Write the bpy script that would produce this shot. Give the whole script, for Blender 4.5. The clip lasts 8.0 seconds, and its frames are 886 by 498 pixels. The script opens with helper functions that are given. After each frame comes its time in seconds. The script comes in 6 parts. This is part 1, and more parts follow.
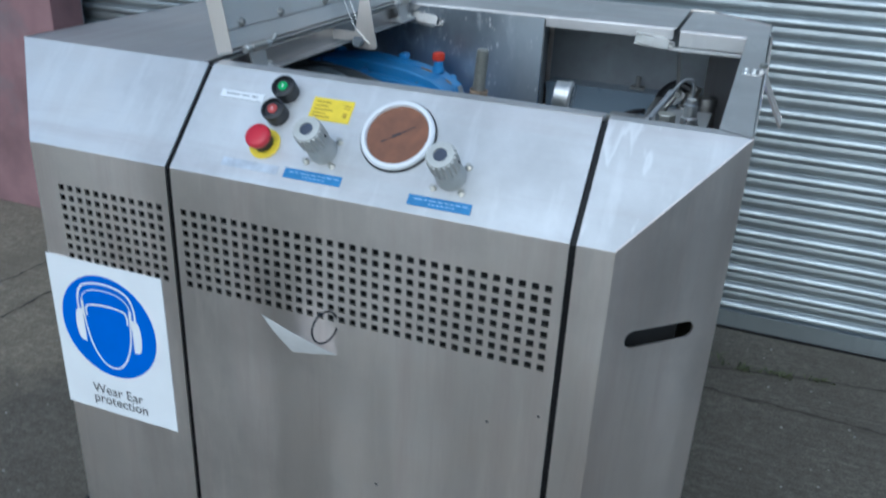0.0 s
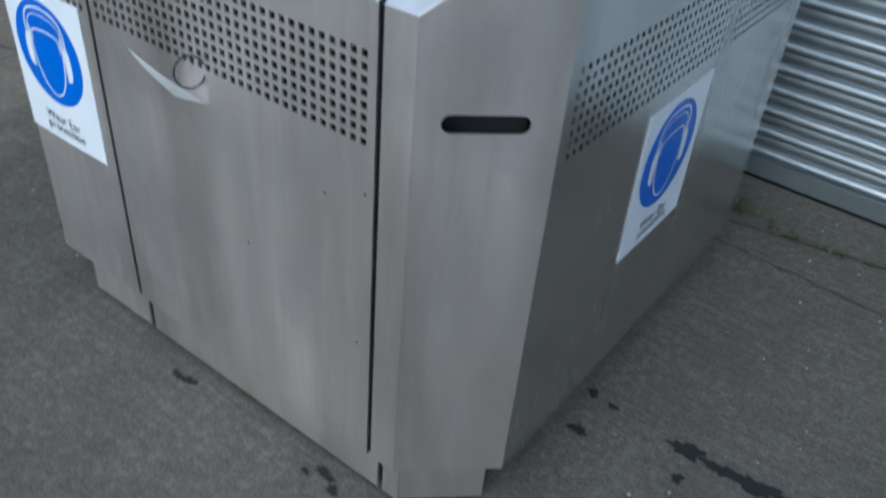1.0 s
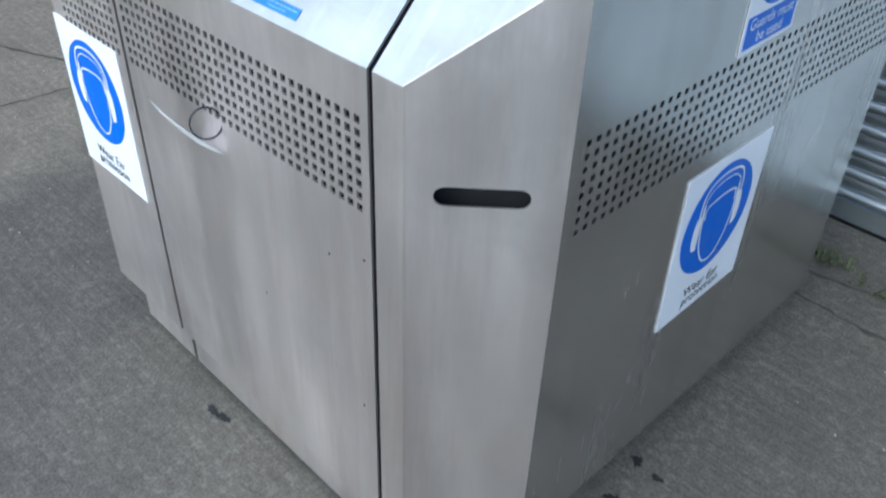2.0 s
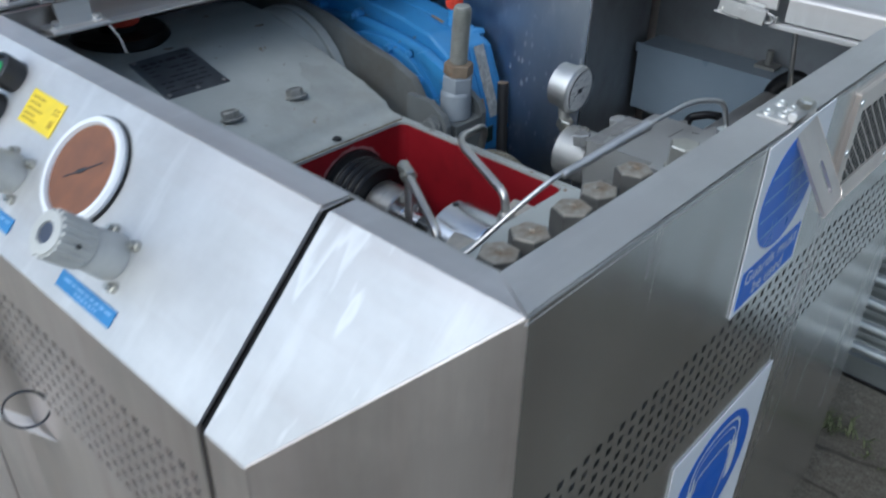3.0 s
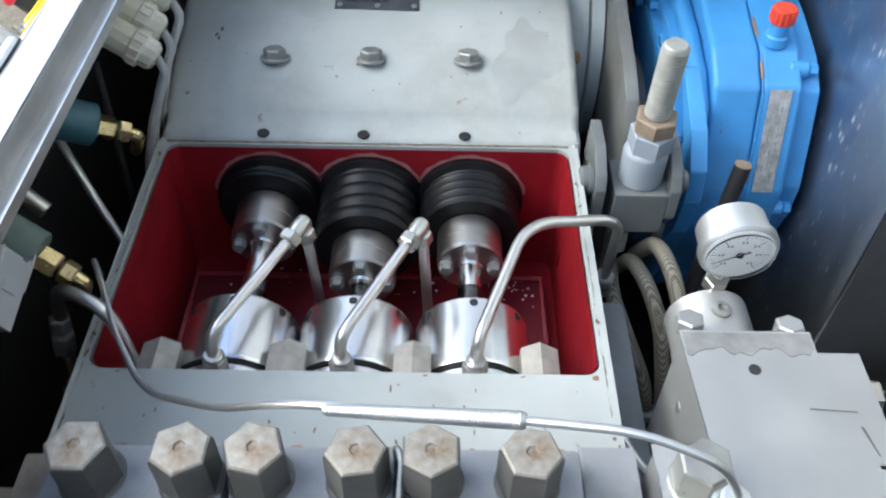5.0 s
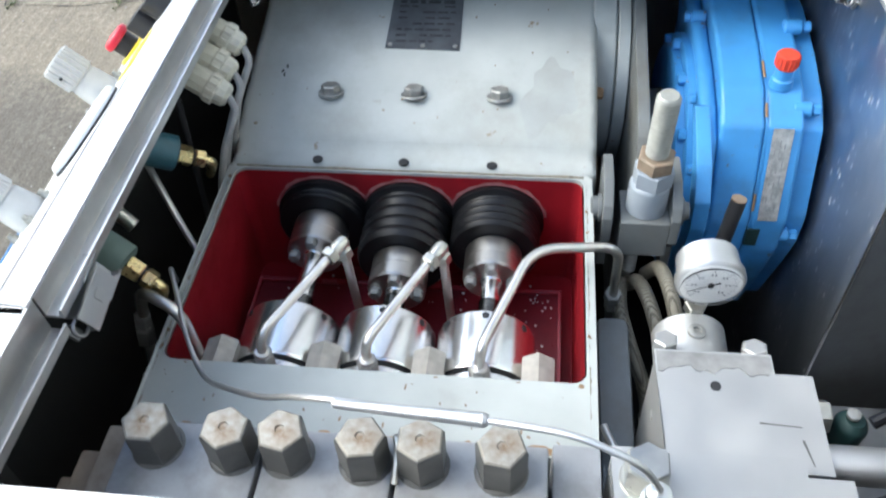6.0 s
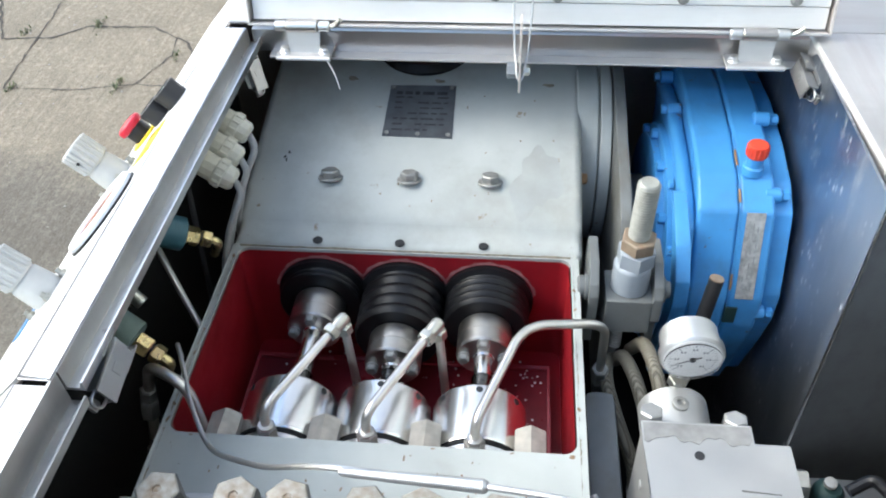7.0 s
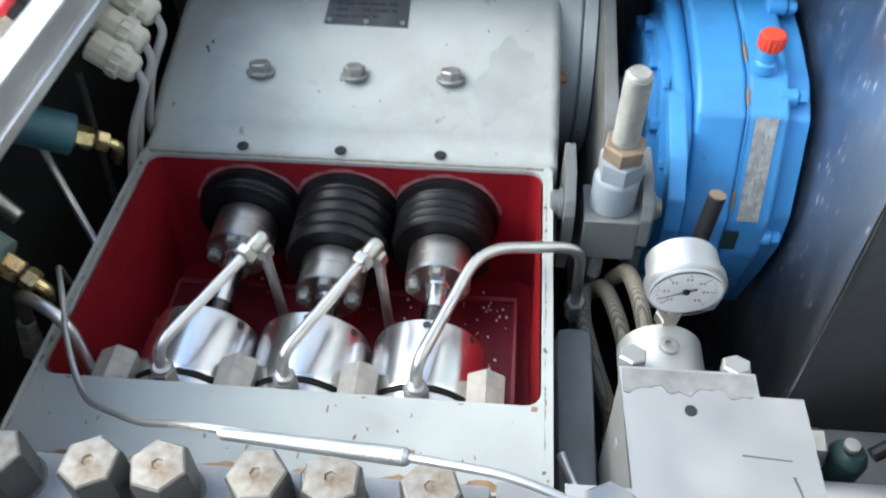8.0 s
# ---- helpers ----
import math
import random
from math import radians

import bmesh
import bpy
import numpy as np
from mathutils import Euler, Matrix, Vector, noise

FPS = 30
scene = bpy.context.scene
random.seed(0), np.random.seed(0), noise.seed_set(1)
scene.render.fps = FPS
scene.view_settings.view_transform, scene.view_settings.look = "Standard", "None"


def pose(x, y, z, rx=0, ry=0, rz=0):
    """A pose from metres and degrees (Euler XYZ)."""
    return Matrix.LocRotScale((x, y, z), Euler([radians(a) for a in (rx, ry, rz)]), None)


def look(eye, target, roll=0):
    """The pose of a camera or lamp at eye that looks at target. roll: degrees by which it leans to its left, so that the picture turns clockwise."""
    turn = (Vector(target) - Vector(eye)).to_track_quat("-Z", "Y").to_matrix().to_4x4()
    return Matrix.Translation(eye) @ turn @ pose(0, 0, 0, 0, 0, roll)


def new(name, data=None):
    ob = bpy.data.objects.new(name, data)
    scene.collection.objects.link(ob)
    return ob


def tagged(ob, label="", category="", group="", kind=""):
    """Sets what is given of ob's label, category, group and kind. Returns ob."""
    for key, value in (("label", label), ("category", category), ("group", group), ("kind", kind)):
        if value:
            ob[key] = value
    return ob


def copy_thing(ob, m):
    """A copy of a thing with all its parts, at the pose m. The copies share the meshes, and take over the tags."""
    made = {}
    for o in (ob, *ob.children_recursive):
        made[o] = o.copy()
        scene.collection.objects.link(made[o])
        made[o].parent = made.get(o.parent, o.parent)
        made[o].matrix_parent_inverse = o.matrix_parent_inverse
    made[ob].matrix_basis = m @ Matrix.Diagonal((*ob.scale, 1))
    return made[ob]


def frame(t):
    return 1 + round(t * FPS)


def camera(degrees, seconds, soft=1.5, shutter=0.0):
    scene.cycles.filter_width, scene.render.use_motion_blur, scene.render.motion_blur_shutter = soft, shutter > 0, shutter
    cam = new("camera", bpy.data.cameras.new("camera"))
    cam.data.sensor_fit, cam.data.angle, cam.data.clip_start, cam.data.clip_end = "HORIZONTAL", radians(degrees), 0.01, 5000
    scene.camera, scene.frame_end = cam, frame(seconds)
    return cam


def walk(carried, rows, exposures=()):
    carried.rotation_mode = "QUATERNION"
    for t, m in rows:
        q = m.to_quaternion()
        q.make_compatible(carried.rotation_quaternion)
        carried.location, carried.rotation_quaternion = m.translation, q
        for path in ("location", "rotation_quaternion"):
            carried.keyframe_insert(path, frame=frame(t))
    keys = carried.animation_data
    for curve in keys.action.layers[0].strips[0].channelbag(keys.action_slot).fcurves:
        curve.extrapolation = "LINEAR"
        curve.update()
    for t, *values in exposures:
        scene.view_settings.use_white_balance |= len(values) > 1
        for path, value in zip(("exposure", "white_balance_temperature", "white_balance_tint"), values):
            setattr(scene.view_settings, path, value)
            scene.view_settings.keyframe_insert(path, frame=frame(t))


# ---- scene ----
cam = camera(55.8, 8.0, soft=2.0, shutter=0.3)
PATH = [
    (0, (0.171, -0.935, 1.298), (-0.45, 0.773, 0.463), 2.8),
    (0.5, (0.34, -0.797, 1.279), (-0.417, 0.734, 0.239), 3.8),
    (1, (0.587, -0.688, 1.222), (-0.325, 0.632, 0.027), 5.2),
    (1.2, (0.654, -0.657, 1.208), (-0.312, 0.575, -0.036), 4.8),
    (2.3, (0.585, -0.434, 1.286), (-0.553, 0.711, 0.106), 1.8),
    (2.5, (0.509, -0.361, 1.301), (-0.619, 0.824, 0.151), 1.5),
    (3, (0.407, -0.201, 1.311), (-0.717, 1.045, 0.224), 1.3),
    (3.5, (0.389, 0.004, 1.336), (-0.845, 1.161, 0.269), 4.6),
    (4, (0.359, 0.18, 1.335), (-1.074, 0.949, 0.171), 6.1),
    (4.5, (0.289, 0.334, 1.345), (-1.166, 0.674, 0.016), 4.4),
    (4.7, (0.286, 0.386, 1.356), (-1.139, 0.576, -0.034), 3.3),
    (5.8, (0.36, 0.534, 1.471), (-0.952, 0.327, -0.023), -3.1),
    (6, (0.358, 0.526, 1.491), (-0.985, 0.327, 0.022), -3.5),
    (6.5, (0.38, 0.507, 1.525), (-1.032, 0.333, 0.119), -2.5),
    (7, (0.395, 0.515, 1.527), (-1.083, 0.352, 0.19), -1.9),
    (7.5, (0.376, 0.54, 1.485), (-1.1, 0.386, 0.145), -1.7),
    (8, (0.28, 0.549, 1.395), (-1.084, 0.413, -0.061), -0.9),
]
EXPOSURES = [(0, -0.25, 5000, -1), (0.5, -0.28, 5000, -1), (1.2, 0.05, 5080, 1), (2.5, 0.74, 5230, 3), (3.0, 0.08, 5450, 3), (3.5, 0.0, 5550, 3), (4.0, 0.5, 5850, 3), (4.5, 1.12, 5900, 3), (6, 1.68, 5980, 3), (6.5, 1.68, 6020, 3), (7, 1.66, 6080, 3), (7.5, 1.68, 6020, 3), (8, 1.62, 5980, 2)]
walk(cam, [(t, look(eye, target, roll)) for t, eye, target, roll in PATH], EXPOSURES)

# ---- light ----
world = bpy.data.worlds.new("sky")
scene.world = world
world.use_nodes = True
wn = world.node_tree
sky = wn.nodes.new("ShaderNodeTexSky")
sky.sky_type = "NISHITA"
sky.sun_disc = False
sky.sun_elevation, sky.sun_rotation = radians(40), radians(177)
sky.air_density, sky.dust_density, sky.ozone_density = 1.0, 3.0, 1.2
wn.links.new(sky.outputs[0], wn.nodes["Background"].inputs[0])
wn.nodes["Background"].inputs[1].default_value = 0.15
sun = new("sun", bpy.data.lights.new("sun", "SUN"))
sun.data.energy, sun.data.angle, sun.data.color = 1.15, radians(72), (1.0, 0.97, 0.92)
sun.matrix_world = look((0.2, -3.82, 3.2), (0, 0, 0))


# ---- materials ----
def nodes_of(name, rough=0.5, metal=0.0, color=(0.5, 0.5, 0.5)):
    m = bpy.data.materials.new(name)
    m.use_nodes = True
    b = m.node_tree.nodes["Principled BSDF"]
    b.inputs["Base Color"].default_value = (*color, 1)
    b.inputs["Roughness"].default_value, b.inputs["Metallic"].default_value = rough, metal
    return m, m.node_tree, b


def noise_node(tree, scale, detail=4, stretch=(1, 1, 1), rot=(0, 0, 0), rough=0.55):
    co = tree.nodes.new("ShaderNodeTexCoord")
    mp = tree.nodes.new("ShaderNodeMapping")
    mp.inputs["Scale"].default_value = stretch
    mp.inputs["Rotation"].default_value = rot
    n = tree.nodes.new("ShaderNodeTexNoise")
    n.inputs["Scale"].default_value, n.inputs["Detail"].default_value = scale, detail
    n.inputs["Roughness"].default_value = rough
    tree.links.new(co.outputs["Object"], mp.inputs[0])
    tree.links.new(mp.outputs[0], n.inputs["Vector"])
    return n.outputs["Fac"]


def ramp(tree, fac, stops):
    r = tree.nodes.new("ShaderNodeValToRGB")
    while len(r.color_ramp.elements) < len(stops):
        r.color_ramp.elements.new(0.5)
    for e, (p, c) in zip(r.color_ramp.elements, stops):
        e.position = p
        e.color = (*c, 1) if len(c) == 3 else c
    tree.links.new(fac, r.inputs[0])
    return r.outputs[0]


def mixc(tree, fac, a, b, mode="MIX"):
    n = tree.nodes.new("ShaderNodeMix")
    n.data_type, n.blend_type = "RGBA", mode
    for sock, v in ((n.inputs[0], fac), (n.inputs[6], a), (n.inputs[7], b)):
        if isinstance(v, (float, int)):
            sock.default_value = v
        elif isinstance(v, tuple):
            sock.default_value = (*v, 1)
        else:
            tree.links.new(v, sock)
    return n.outputs[2]


def bump(tree, b, fac, strength=0.2, dist=0.001):
    n = tree.nodes.new("ShaderNodeBump")
    n.inputs["Strength"].default_value, n.inputs["Distance"].default_value = strength, dist
    tree.links.new(fac, n.inputs["Height"])
    tree.links.new(n.outputs[0], b.inputs["Normal"])


def mapr(tree, fac, lo, hi, a=0.3, c=0.7):
    n = tree.nodes.new("ShaderNodeMapRange")
    n.inputs[1].default_value, n.inputs[2].default_value = a, c
    n.inputs[3].default_value, n.inputs[4].default_value = lo, hi
    tree.links.new(fac, n.inputs[0])
    return n.outputs[0]


def steel(name, tint, rough, grain=(60, 60, 1.2), grain_scale=14, spread=0.12, blotch=0.12, metal=1.0):
    """Brushed sheet: fine streaks one way, cloudy wear across."""
    m, t, b = nodes_of(name, rough, metal, tint)
    fine = noise_node(t, grain_scale, 5, grain)
    cloud = noise_node(t, 3.2, 5)
    wipe = noise_node(t, 9.0, 4, (1, 1, 0.25))
    run = noise_node(t, 3.0, 6, tuple(7.0 if g > 5 else 0.5 for g in grain), rough=0.65)
    dark = tuple(c * (1 - blotch * 1.6) for c in tint)
    lite = tuple(min(1, c * (1 + blotch * 0.6)) for c in tint)
    warm = tuple(c * f for c, f in zip(lite, (1.03, 0.98, 0.93)))
    base = ramp(t, noise_node(t, 1.7, 7, rough=0.65), [(0.38, dark), (0.52, lite), (0.66, warm)])
    base = mixc(t, 0.5, base, ramp(t, cloud, [(0.3, dark), (0.7, lite)]))
    base = mixc(t, 0.12, base, ramp(t, fine, [(0.3, dark), (0.7, lite)]))
    brown = tuple(c * f for c, f in zip(tint, (0.74, 0.66, 0.65)))
    swipe = noise_node(t, 5.0, 6, (5.0, 0.9, 0.9), (0.3, 0.2, 0.5), rough=0.6)
    base = mixc(t, mapr(t, swipe, 0.0, 0.4, 0.54, 0.70), base, tuple(min(1, c * 1.16) for c in tint))
    base = mixc(t, mapr(t, run, 0.0, 0.40, 0.48, 0.74), base, brown)
    t.links.new(base, b.inputs["Base Color"])
    fine = mixc(t, 0.4, fine, run)
    mixed = mixc(t, 0.5, fine, wipe)
    t.links.new(mapr(t, mixed, rough - spread, rough + spread), b.inputs["Roughness"])
    bump(t, b, fine, 0.03, 0.0003)
    return m


def paint(name, color, rough=0.45, var=0.12, dirt=(0.12, 0.09, 0.06), dirt_amount=0.25, scale=9.0, chips=None, chip_at=0.665):
    m, t, b = nodes_of(name, rough, 0, color)
    cloud = noise_node(t, scale, 6)
    fine = noise_node(t, scale * 14, 4)
    a = tuple(c * (1 - var) for c in color)
    c2 = tuple(min(1, c * (1 + var)) for c in color)
    base = ramp(t, cloud, [(0.3, a), (0.7, c2)])
    stain = noise_node(t, scale * 0.55, 8, rough=0.68)
    base = mixc(t, mapr(t, stain, 0.0, dirt_amount, 0.5, 0.75), base, dirt)
    if chips:
        spot = noise_node(t, scale * 3.7, 6, rough=0.7)
        base = mixc(t, mapr(t, spot, 0, 1, chip_at, chip_at + 0.025), base, chips)
    t.links.new(base, b.inputs["Base Color"])
    t.links.new(mapr(t, stain, rough - 0.12, rough + 0.2), b.inputs["Roughness"])
    bump(t, b, fine, 0.15, 0.0006)
    return m


def plain(name, color, rough=0.5, metal=0.0, var=0.1, scale=30, rv=0.09):
    m, t, b = nodes_of(name, rough, metal, color)
    n = noise_node(t, scale, 5)
    t.links.new(ramp(t, n, [(0.3, tuple(c * (1 - var) for c in color)), (0.7, tuple(min(1, c * (1 + var)) for c in color))]), b.inputs["Base Color"])
    t.links.new(mapr(t, n, max(0.03, rough - rv), min(1, rough + rv)), b.inputs["Roughness"])
    return m


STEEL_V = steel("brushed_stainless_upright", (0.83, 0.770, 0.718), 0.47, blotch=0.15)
# same stainless as STEEL_V; the side's cooler reflected light is put into this tint
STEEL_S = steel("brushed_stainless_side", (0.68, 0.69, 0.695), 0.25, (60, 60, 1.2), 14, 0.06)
STEEL_H = steel("brushed_stainless_flat", (0.70, 0.69, 0.68), 0.58, (1.2, 60, 60), 14, 0.12, 0.14)
STEEL_Y = steel("brushed_stainless_rim", (0.66, 0.65, 0.635), 0.58, (60, 1.2, 60))
def splashed_sheet():
    """Stainless sheet with dried oily splashes, wipes and droplets on it."""
    # the bluish tint holds the reflection of blue gearbox and sky
    m = steel("oily_stainless_sheet", (0.36, 0.40, 0.45), 0.40, (5, 5, 1.0), 5, 0.10, 0.20)
    t = m.node_tree
    b = t.nodes["Principled BSDF"]
    col, rgh = b.inputs["Base Color"].links[0].from_socket, b.inputs["Roughness"].links[0].from_socket

    def both(x, y, op="MULTIPLY"):
        n = t.nodes.new("ShaderNodeMath")
        n.operation = op
        for k, v in enumerate((x, y)):
            if isinstance(v, (int, float)):
                n.inputs[k].default_value = v
            else:
                t.links.new(v, n.inputs[k])
        return n.outputs[0]
    wide = noise_node(t, 5, 4, (1, 1, 0.5))
    spat = both(mapr(t, noise_node(t, 34, 6, (1, 1, 0.4), rough=0.7), 0.0, 1.0, 0.54, 0.66), mapr(t, wide, 0.1, 1.0, 0.4, 0.60))
    wipe = mapr(t, noise_node(t, 3.4, 6, (1, 1, 0.45), (0, 0.7, 0), 0.62), 0.0, 0.75, 0.47, 0.66)
    vor = t.nodes.new("ShaderNodeTexVoronoi")
    vor.inputs["Scale"].default_value = 95
    mp = t.nodes.new("ShaderNodeMapping")
    mp.inputs["Scale"].default_value = (1, 1, 0.45)
    co = t.nodes.new("ShaderNodeTexCoord")
    t.links.new(co.outputs["Object"], mp.inputs[0])
    t.links.new(mp.outputs[0], vor.inputs["Vector"])
    drops = both(mapr(t, vor.outputs["Distance"], 1.0, 0.0, 0.12, 0.30), mapr(t, noise_node(t, 13, 4), 0.0, 1.0, 0.50, 0.60))
    col = mixc(t, wipe, col, (0.52, 0.56, 0.60))
    col = mixc(t, both(spat, 0.8), col, (0.70, 0.72, 0.74))
    col = mixc(t, both(drops, 0.85), col, (0.80, 0.81, 0.82))
    t.links.new(col, b.inputs["Base Color"])
    rough = both(both(both(spat, 0.30), both(wipe, 0.12), "ADD"), both(drops, 0.25), "ADD")
    t.links.new(both(rgh, rough, "ADD"), b.inputs["Roughness"])
    return m


def smeared_slope():
    """Brushed slope of the panel with pale dried wipe marks running down it."""
    m = steel("wiped_stainless_slope", (0.69, 0.69, 0.685), 0.62, (1.2, 60, 60), 14, 0.10, 0.20)
    t = m.node_tree
    b = t.nodes["Principled BSDF"]
    col = b.inputs["Base Color"].links[0].from_socket
    band = noise_node(t, 2.6, 4, (4.5, 1.2, 1.2), (0.0, 0.0, 0.5), 0.6)
    line = mapr(t, band, 0.0, 1.0, 0.515, 0.535)
    edge = mapr(t, band, 1.0, 0.0, 0.545, 0.60)
    both = t.nodes.new("ShaderNodeMath")
    both.operation = "MULTIPLY"
    t.links.new(line, both.inputs[0])
    t.links.new(edge, both.inputs[1])
    mask = t.nodes.new("ShaderNodeMath")
    mask.operation = "MULTIPLY"
    t.links.new(both.outputs[0], mask.inputs[0])
    t.links.new(mapr(t, noise_node(t, 5.0, 3), 0.0, 0.45, 0.44, 0.58), mask.inputs[1])
    t.links.new(mixc(t, mask.outputs[0], col, (0.88, 0.88, 0.87)), b.inputs["Base Color"])
    return m


SMEARED = smeared_slope()
STEEL_P = steel("brushed_stainless_slope", (0.69, 0.69, 0.685), 0.62, (1.2, 60, 60), 14, 0.10, 0.20)
GUTTER = steel("weathered_stainless_channel", (0.62, 0.61, 0.58), 0.42, (1.2, 60, 60), 10, 0.14, 0.26)
BULK = splashed_sheet()
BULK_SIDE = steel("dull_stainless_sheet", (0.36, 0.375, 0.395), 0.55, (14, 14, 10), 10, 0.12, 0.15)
CASTING = paint("pale_grey_paint", (0.390, 0.411, 0.396), 0.52, 0.11, (0.235, 0.225, 0.185), 0.62, 9, (0.24, 0.19, 0.13))
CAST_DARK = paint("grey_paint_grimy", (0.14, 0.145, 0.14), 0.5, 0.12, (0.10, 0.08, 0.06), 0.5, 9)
RED_IN = paint("dark_red_enamel", (0.255, 0.011, 0.018), 0.36, 0.18, (0.05, 0.01, 0.01), 0.5, 9)
BLUE = paint("sky_blue_paint", (0.062, 0.255, 0.55), 0.42, 0.12, (0.07, 0.09, 0.10), 0.6, 10, (0.11, 0.08, 0.06), 0.64)
BLOCK = plain("bead_blasted_steel", (0.46, 0.46, 0.45), 0.52, 0.8, 0.06, 25)
BLOCK_STAIN = plain("stained_blasted_steel", (0.30, 0.295, 0.285), 0.5, 0.5, 0.22, 60)
CHROME = steel("turned_steel", (0.80, 0.80, 0.80), 0.24, (2, 90, 90), 9, 0.05, 0.04)
LATCHST = steel("dull_pressed_steel", (0.44, 0.44, 0.435), 0.42, (8, 8, 8), 9, 0.14, 0.2)
CHROME_DULL = steel("worn_turned_steel", (0.55, 0.53, 0.50), 0.34, (2, 60, 60), 9, 0.1, 0.15)
PIPE = plain("stainless_tube", (0.60, 0.58, 0.55), 0.36, 1.0, 0.05, 25, 0.03)
PIPE_MATT = plain("matt_steel_tube", (0.60, 0.60, 0.59), 0.48, 1.0, 0.05, 25, 0.03)
BOLT = plain("zinc_bolt", (0.30, 0.30, 0.285), 0.48, 0.55, 0.2, 90)
RUBBER = plain("black_rubber", (0.006, 0.006, 0.007), 0.42, 0, 0.3, 40)
RUBBER.node_tree.nodes["Principled BSDF"].inputs["Specular IOR Level"].default_value = 0.3
BLACK = plain("black_plastic", (0.02, 0.02, 0.022), 0.45, 0, 0.2, 50)
FOAM = plain("black_liner", (0.022, 0.022, 0.022), 0.9, 0, 0.3, 80)
BRASS = plain("brass", (0.62, 0.50, 0.25), 0.3, 1.0, 0.12, 60)
WHITE = plain("white_plastic", (0.80, 0.80, 0.78), 0.42, 0, 0.04, 30)
CREAM = plain("cream_plastic", (0.62, 0.60, 0.50), 0.5, 0, 0.1, 60)
GREYPL = plain("grey_plastic", (0.50, 0.50, 0.47), 0.5, 0, 0.1, 50)
REDPL = plain("red_plastic", (0.52, 0.02, 0.04), 0.35, 0, 0.1, 40)
ORANGE = plain("orange_red_cap", (0.58, 0.05, 0.022), 0.5, 0, 0.25, 60)
YELLOW = plain("yellow_label", (0.82, 0.62, 0.03), 0.5, 0, 0.08, 40)
SIGNBLUE = plain("sign_blue", (0.006, 0.13, 0.62), 0.35, 0, 0.06, 20)
DARKGREEN = plain("dark_green_plastic", (0.010, 0.030, 0.028), 0.5, 0, 0.2, 40)
TEAL = plain("teal_plastic", (0.05, 0.14, 0.18), 0.45, 0, 0.15, 40)
GREENPL = plain("green_button", (0.04, 0.40, 0.10), 0.4, 0, 0.1, 40)
BROWN = plain("rust_brown_disc", (0.20, 0.085, 0.045), 0.6, 0, 0.18, 55)
INK = plain("dark_ink", (0.03, 0.03, 0.035), 0.6, 0, 0.1, 40)
PALEBLUE = plain("pale_blue_print", (0.30, 0.48, 0.72), 0.5, 0, 0.1, 60)


def rusty_nut():
    """Zinc hexagon with a rust bloom in the middle of its head."""
    m, t, b = nodes_of("rusty_zinc", 0.6, 0.25, (0.42, 0.41, 0.39))
    n = noise_node(t, 60, 5)
    co = t.nodes.new("ShaderNodeTexCoord")
    sep = t.nodes.new("ShaderNodeSeparateXYZ")
    t.links.new(co.outputs["Object"], sep.inputs[0])
    gr = t.nodes.new("ShaderNodeTexGradient")
    gr.gradient_type = "SPHERICAL"
    mp = t.nodes.new("ShaderNodeMapping")
    mp.inputs["Scale"].default_value = (48, 48, 48)
    mp.inputs["Location"].default_value = (0, 0, -0.041 * 48)
    t.links.new(co.outputs["Object"], mp.inputs[0])
    t.links.new(mp.outputs[0], gr.inputs[0])
    mul = t.nodes.new("ShaderNodeMath")
    mul.operation = "MULTIPLY"
    t.links.new(gr.outputs["Fac"], mul.inputs[0])
    t.links.new(mapr(t, n, 0.15, 1.5, 0.36, 0.62), mul.inputs[1])
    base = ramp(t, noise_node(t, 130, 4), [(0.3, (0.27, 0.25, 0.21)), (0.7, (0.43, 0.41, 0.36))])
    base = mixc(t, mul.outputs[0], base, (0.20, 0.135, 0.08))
    t.links.new(base, b.inputs["Base Color"])
    t.links.new(mapr(t, n, 0.35, 0.65), b.inputs["Roughness"])
    return m


RUSTNUT = rusty_nut()
RUSTZINC = paint("rust_patched_zinc", (0.215, 0.165, 0.115), 0.55, 0.2, (0.19, 0.075, 0.028), 0.9, 70)
RUST = plain("rusty_steel", (0.30, 0.19, 0.10), 0.6, 0.4, 0.35, 70)


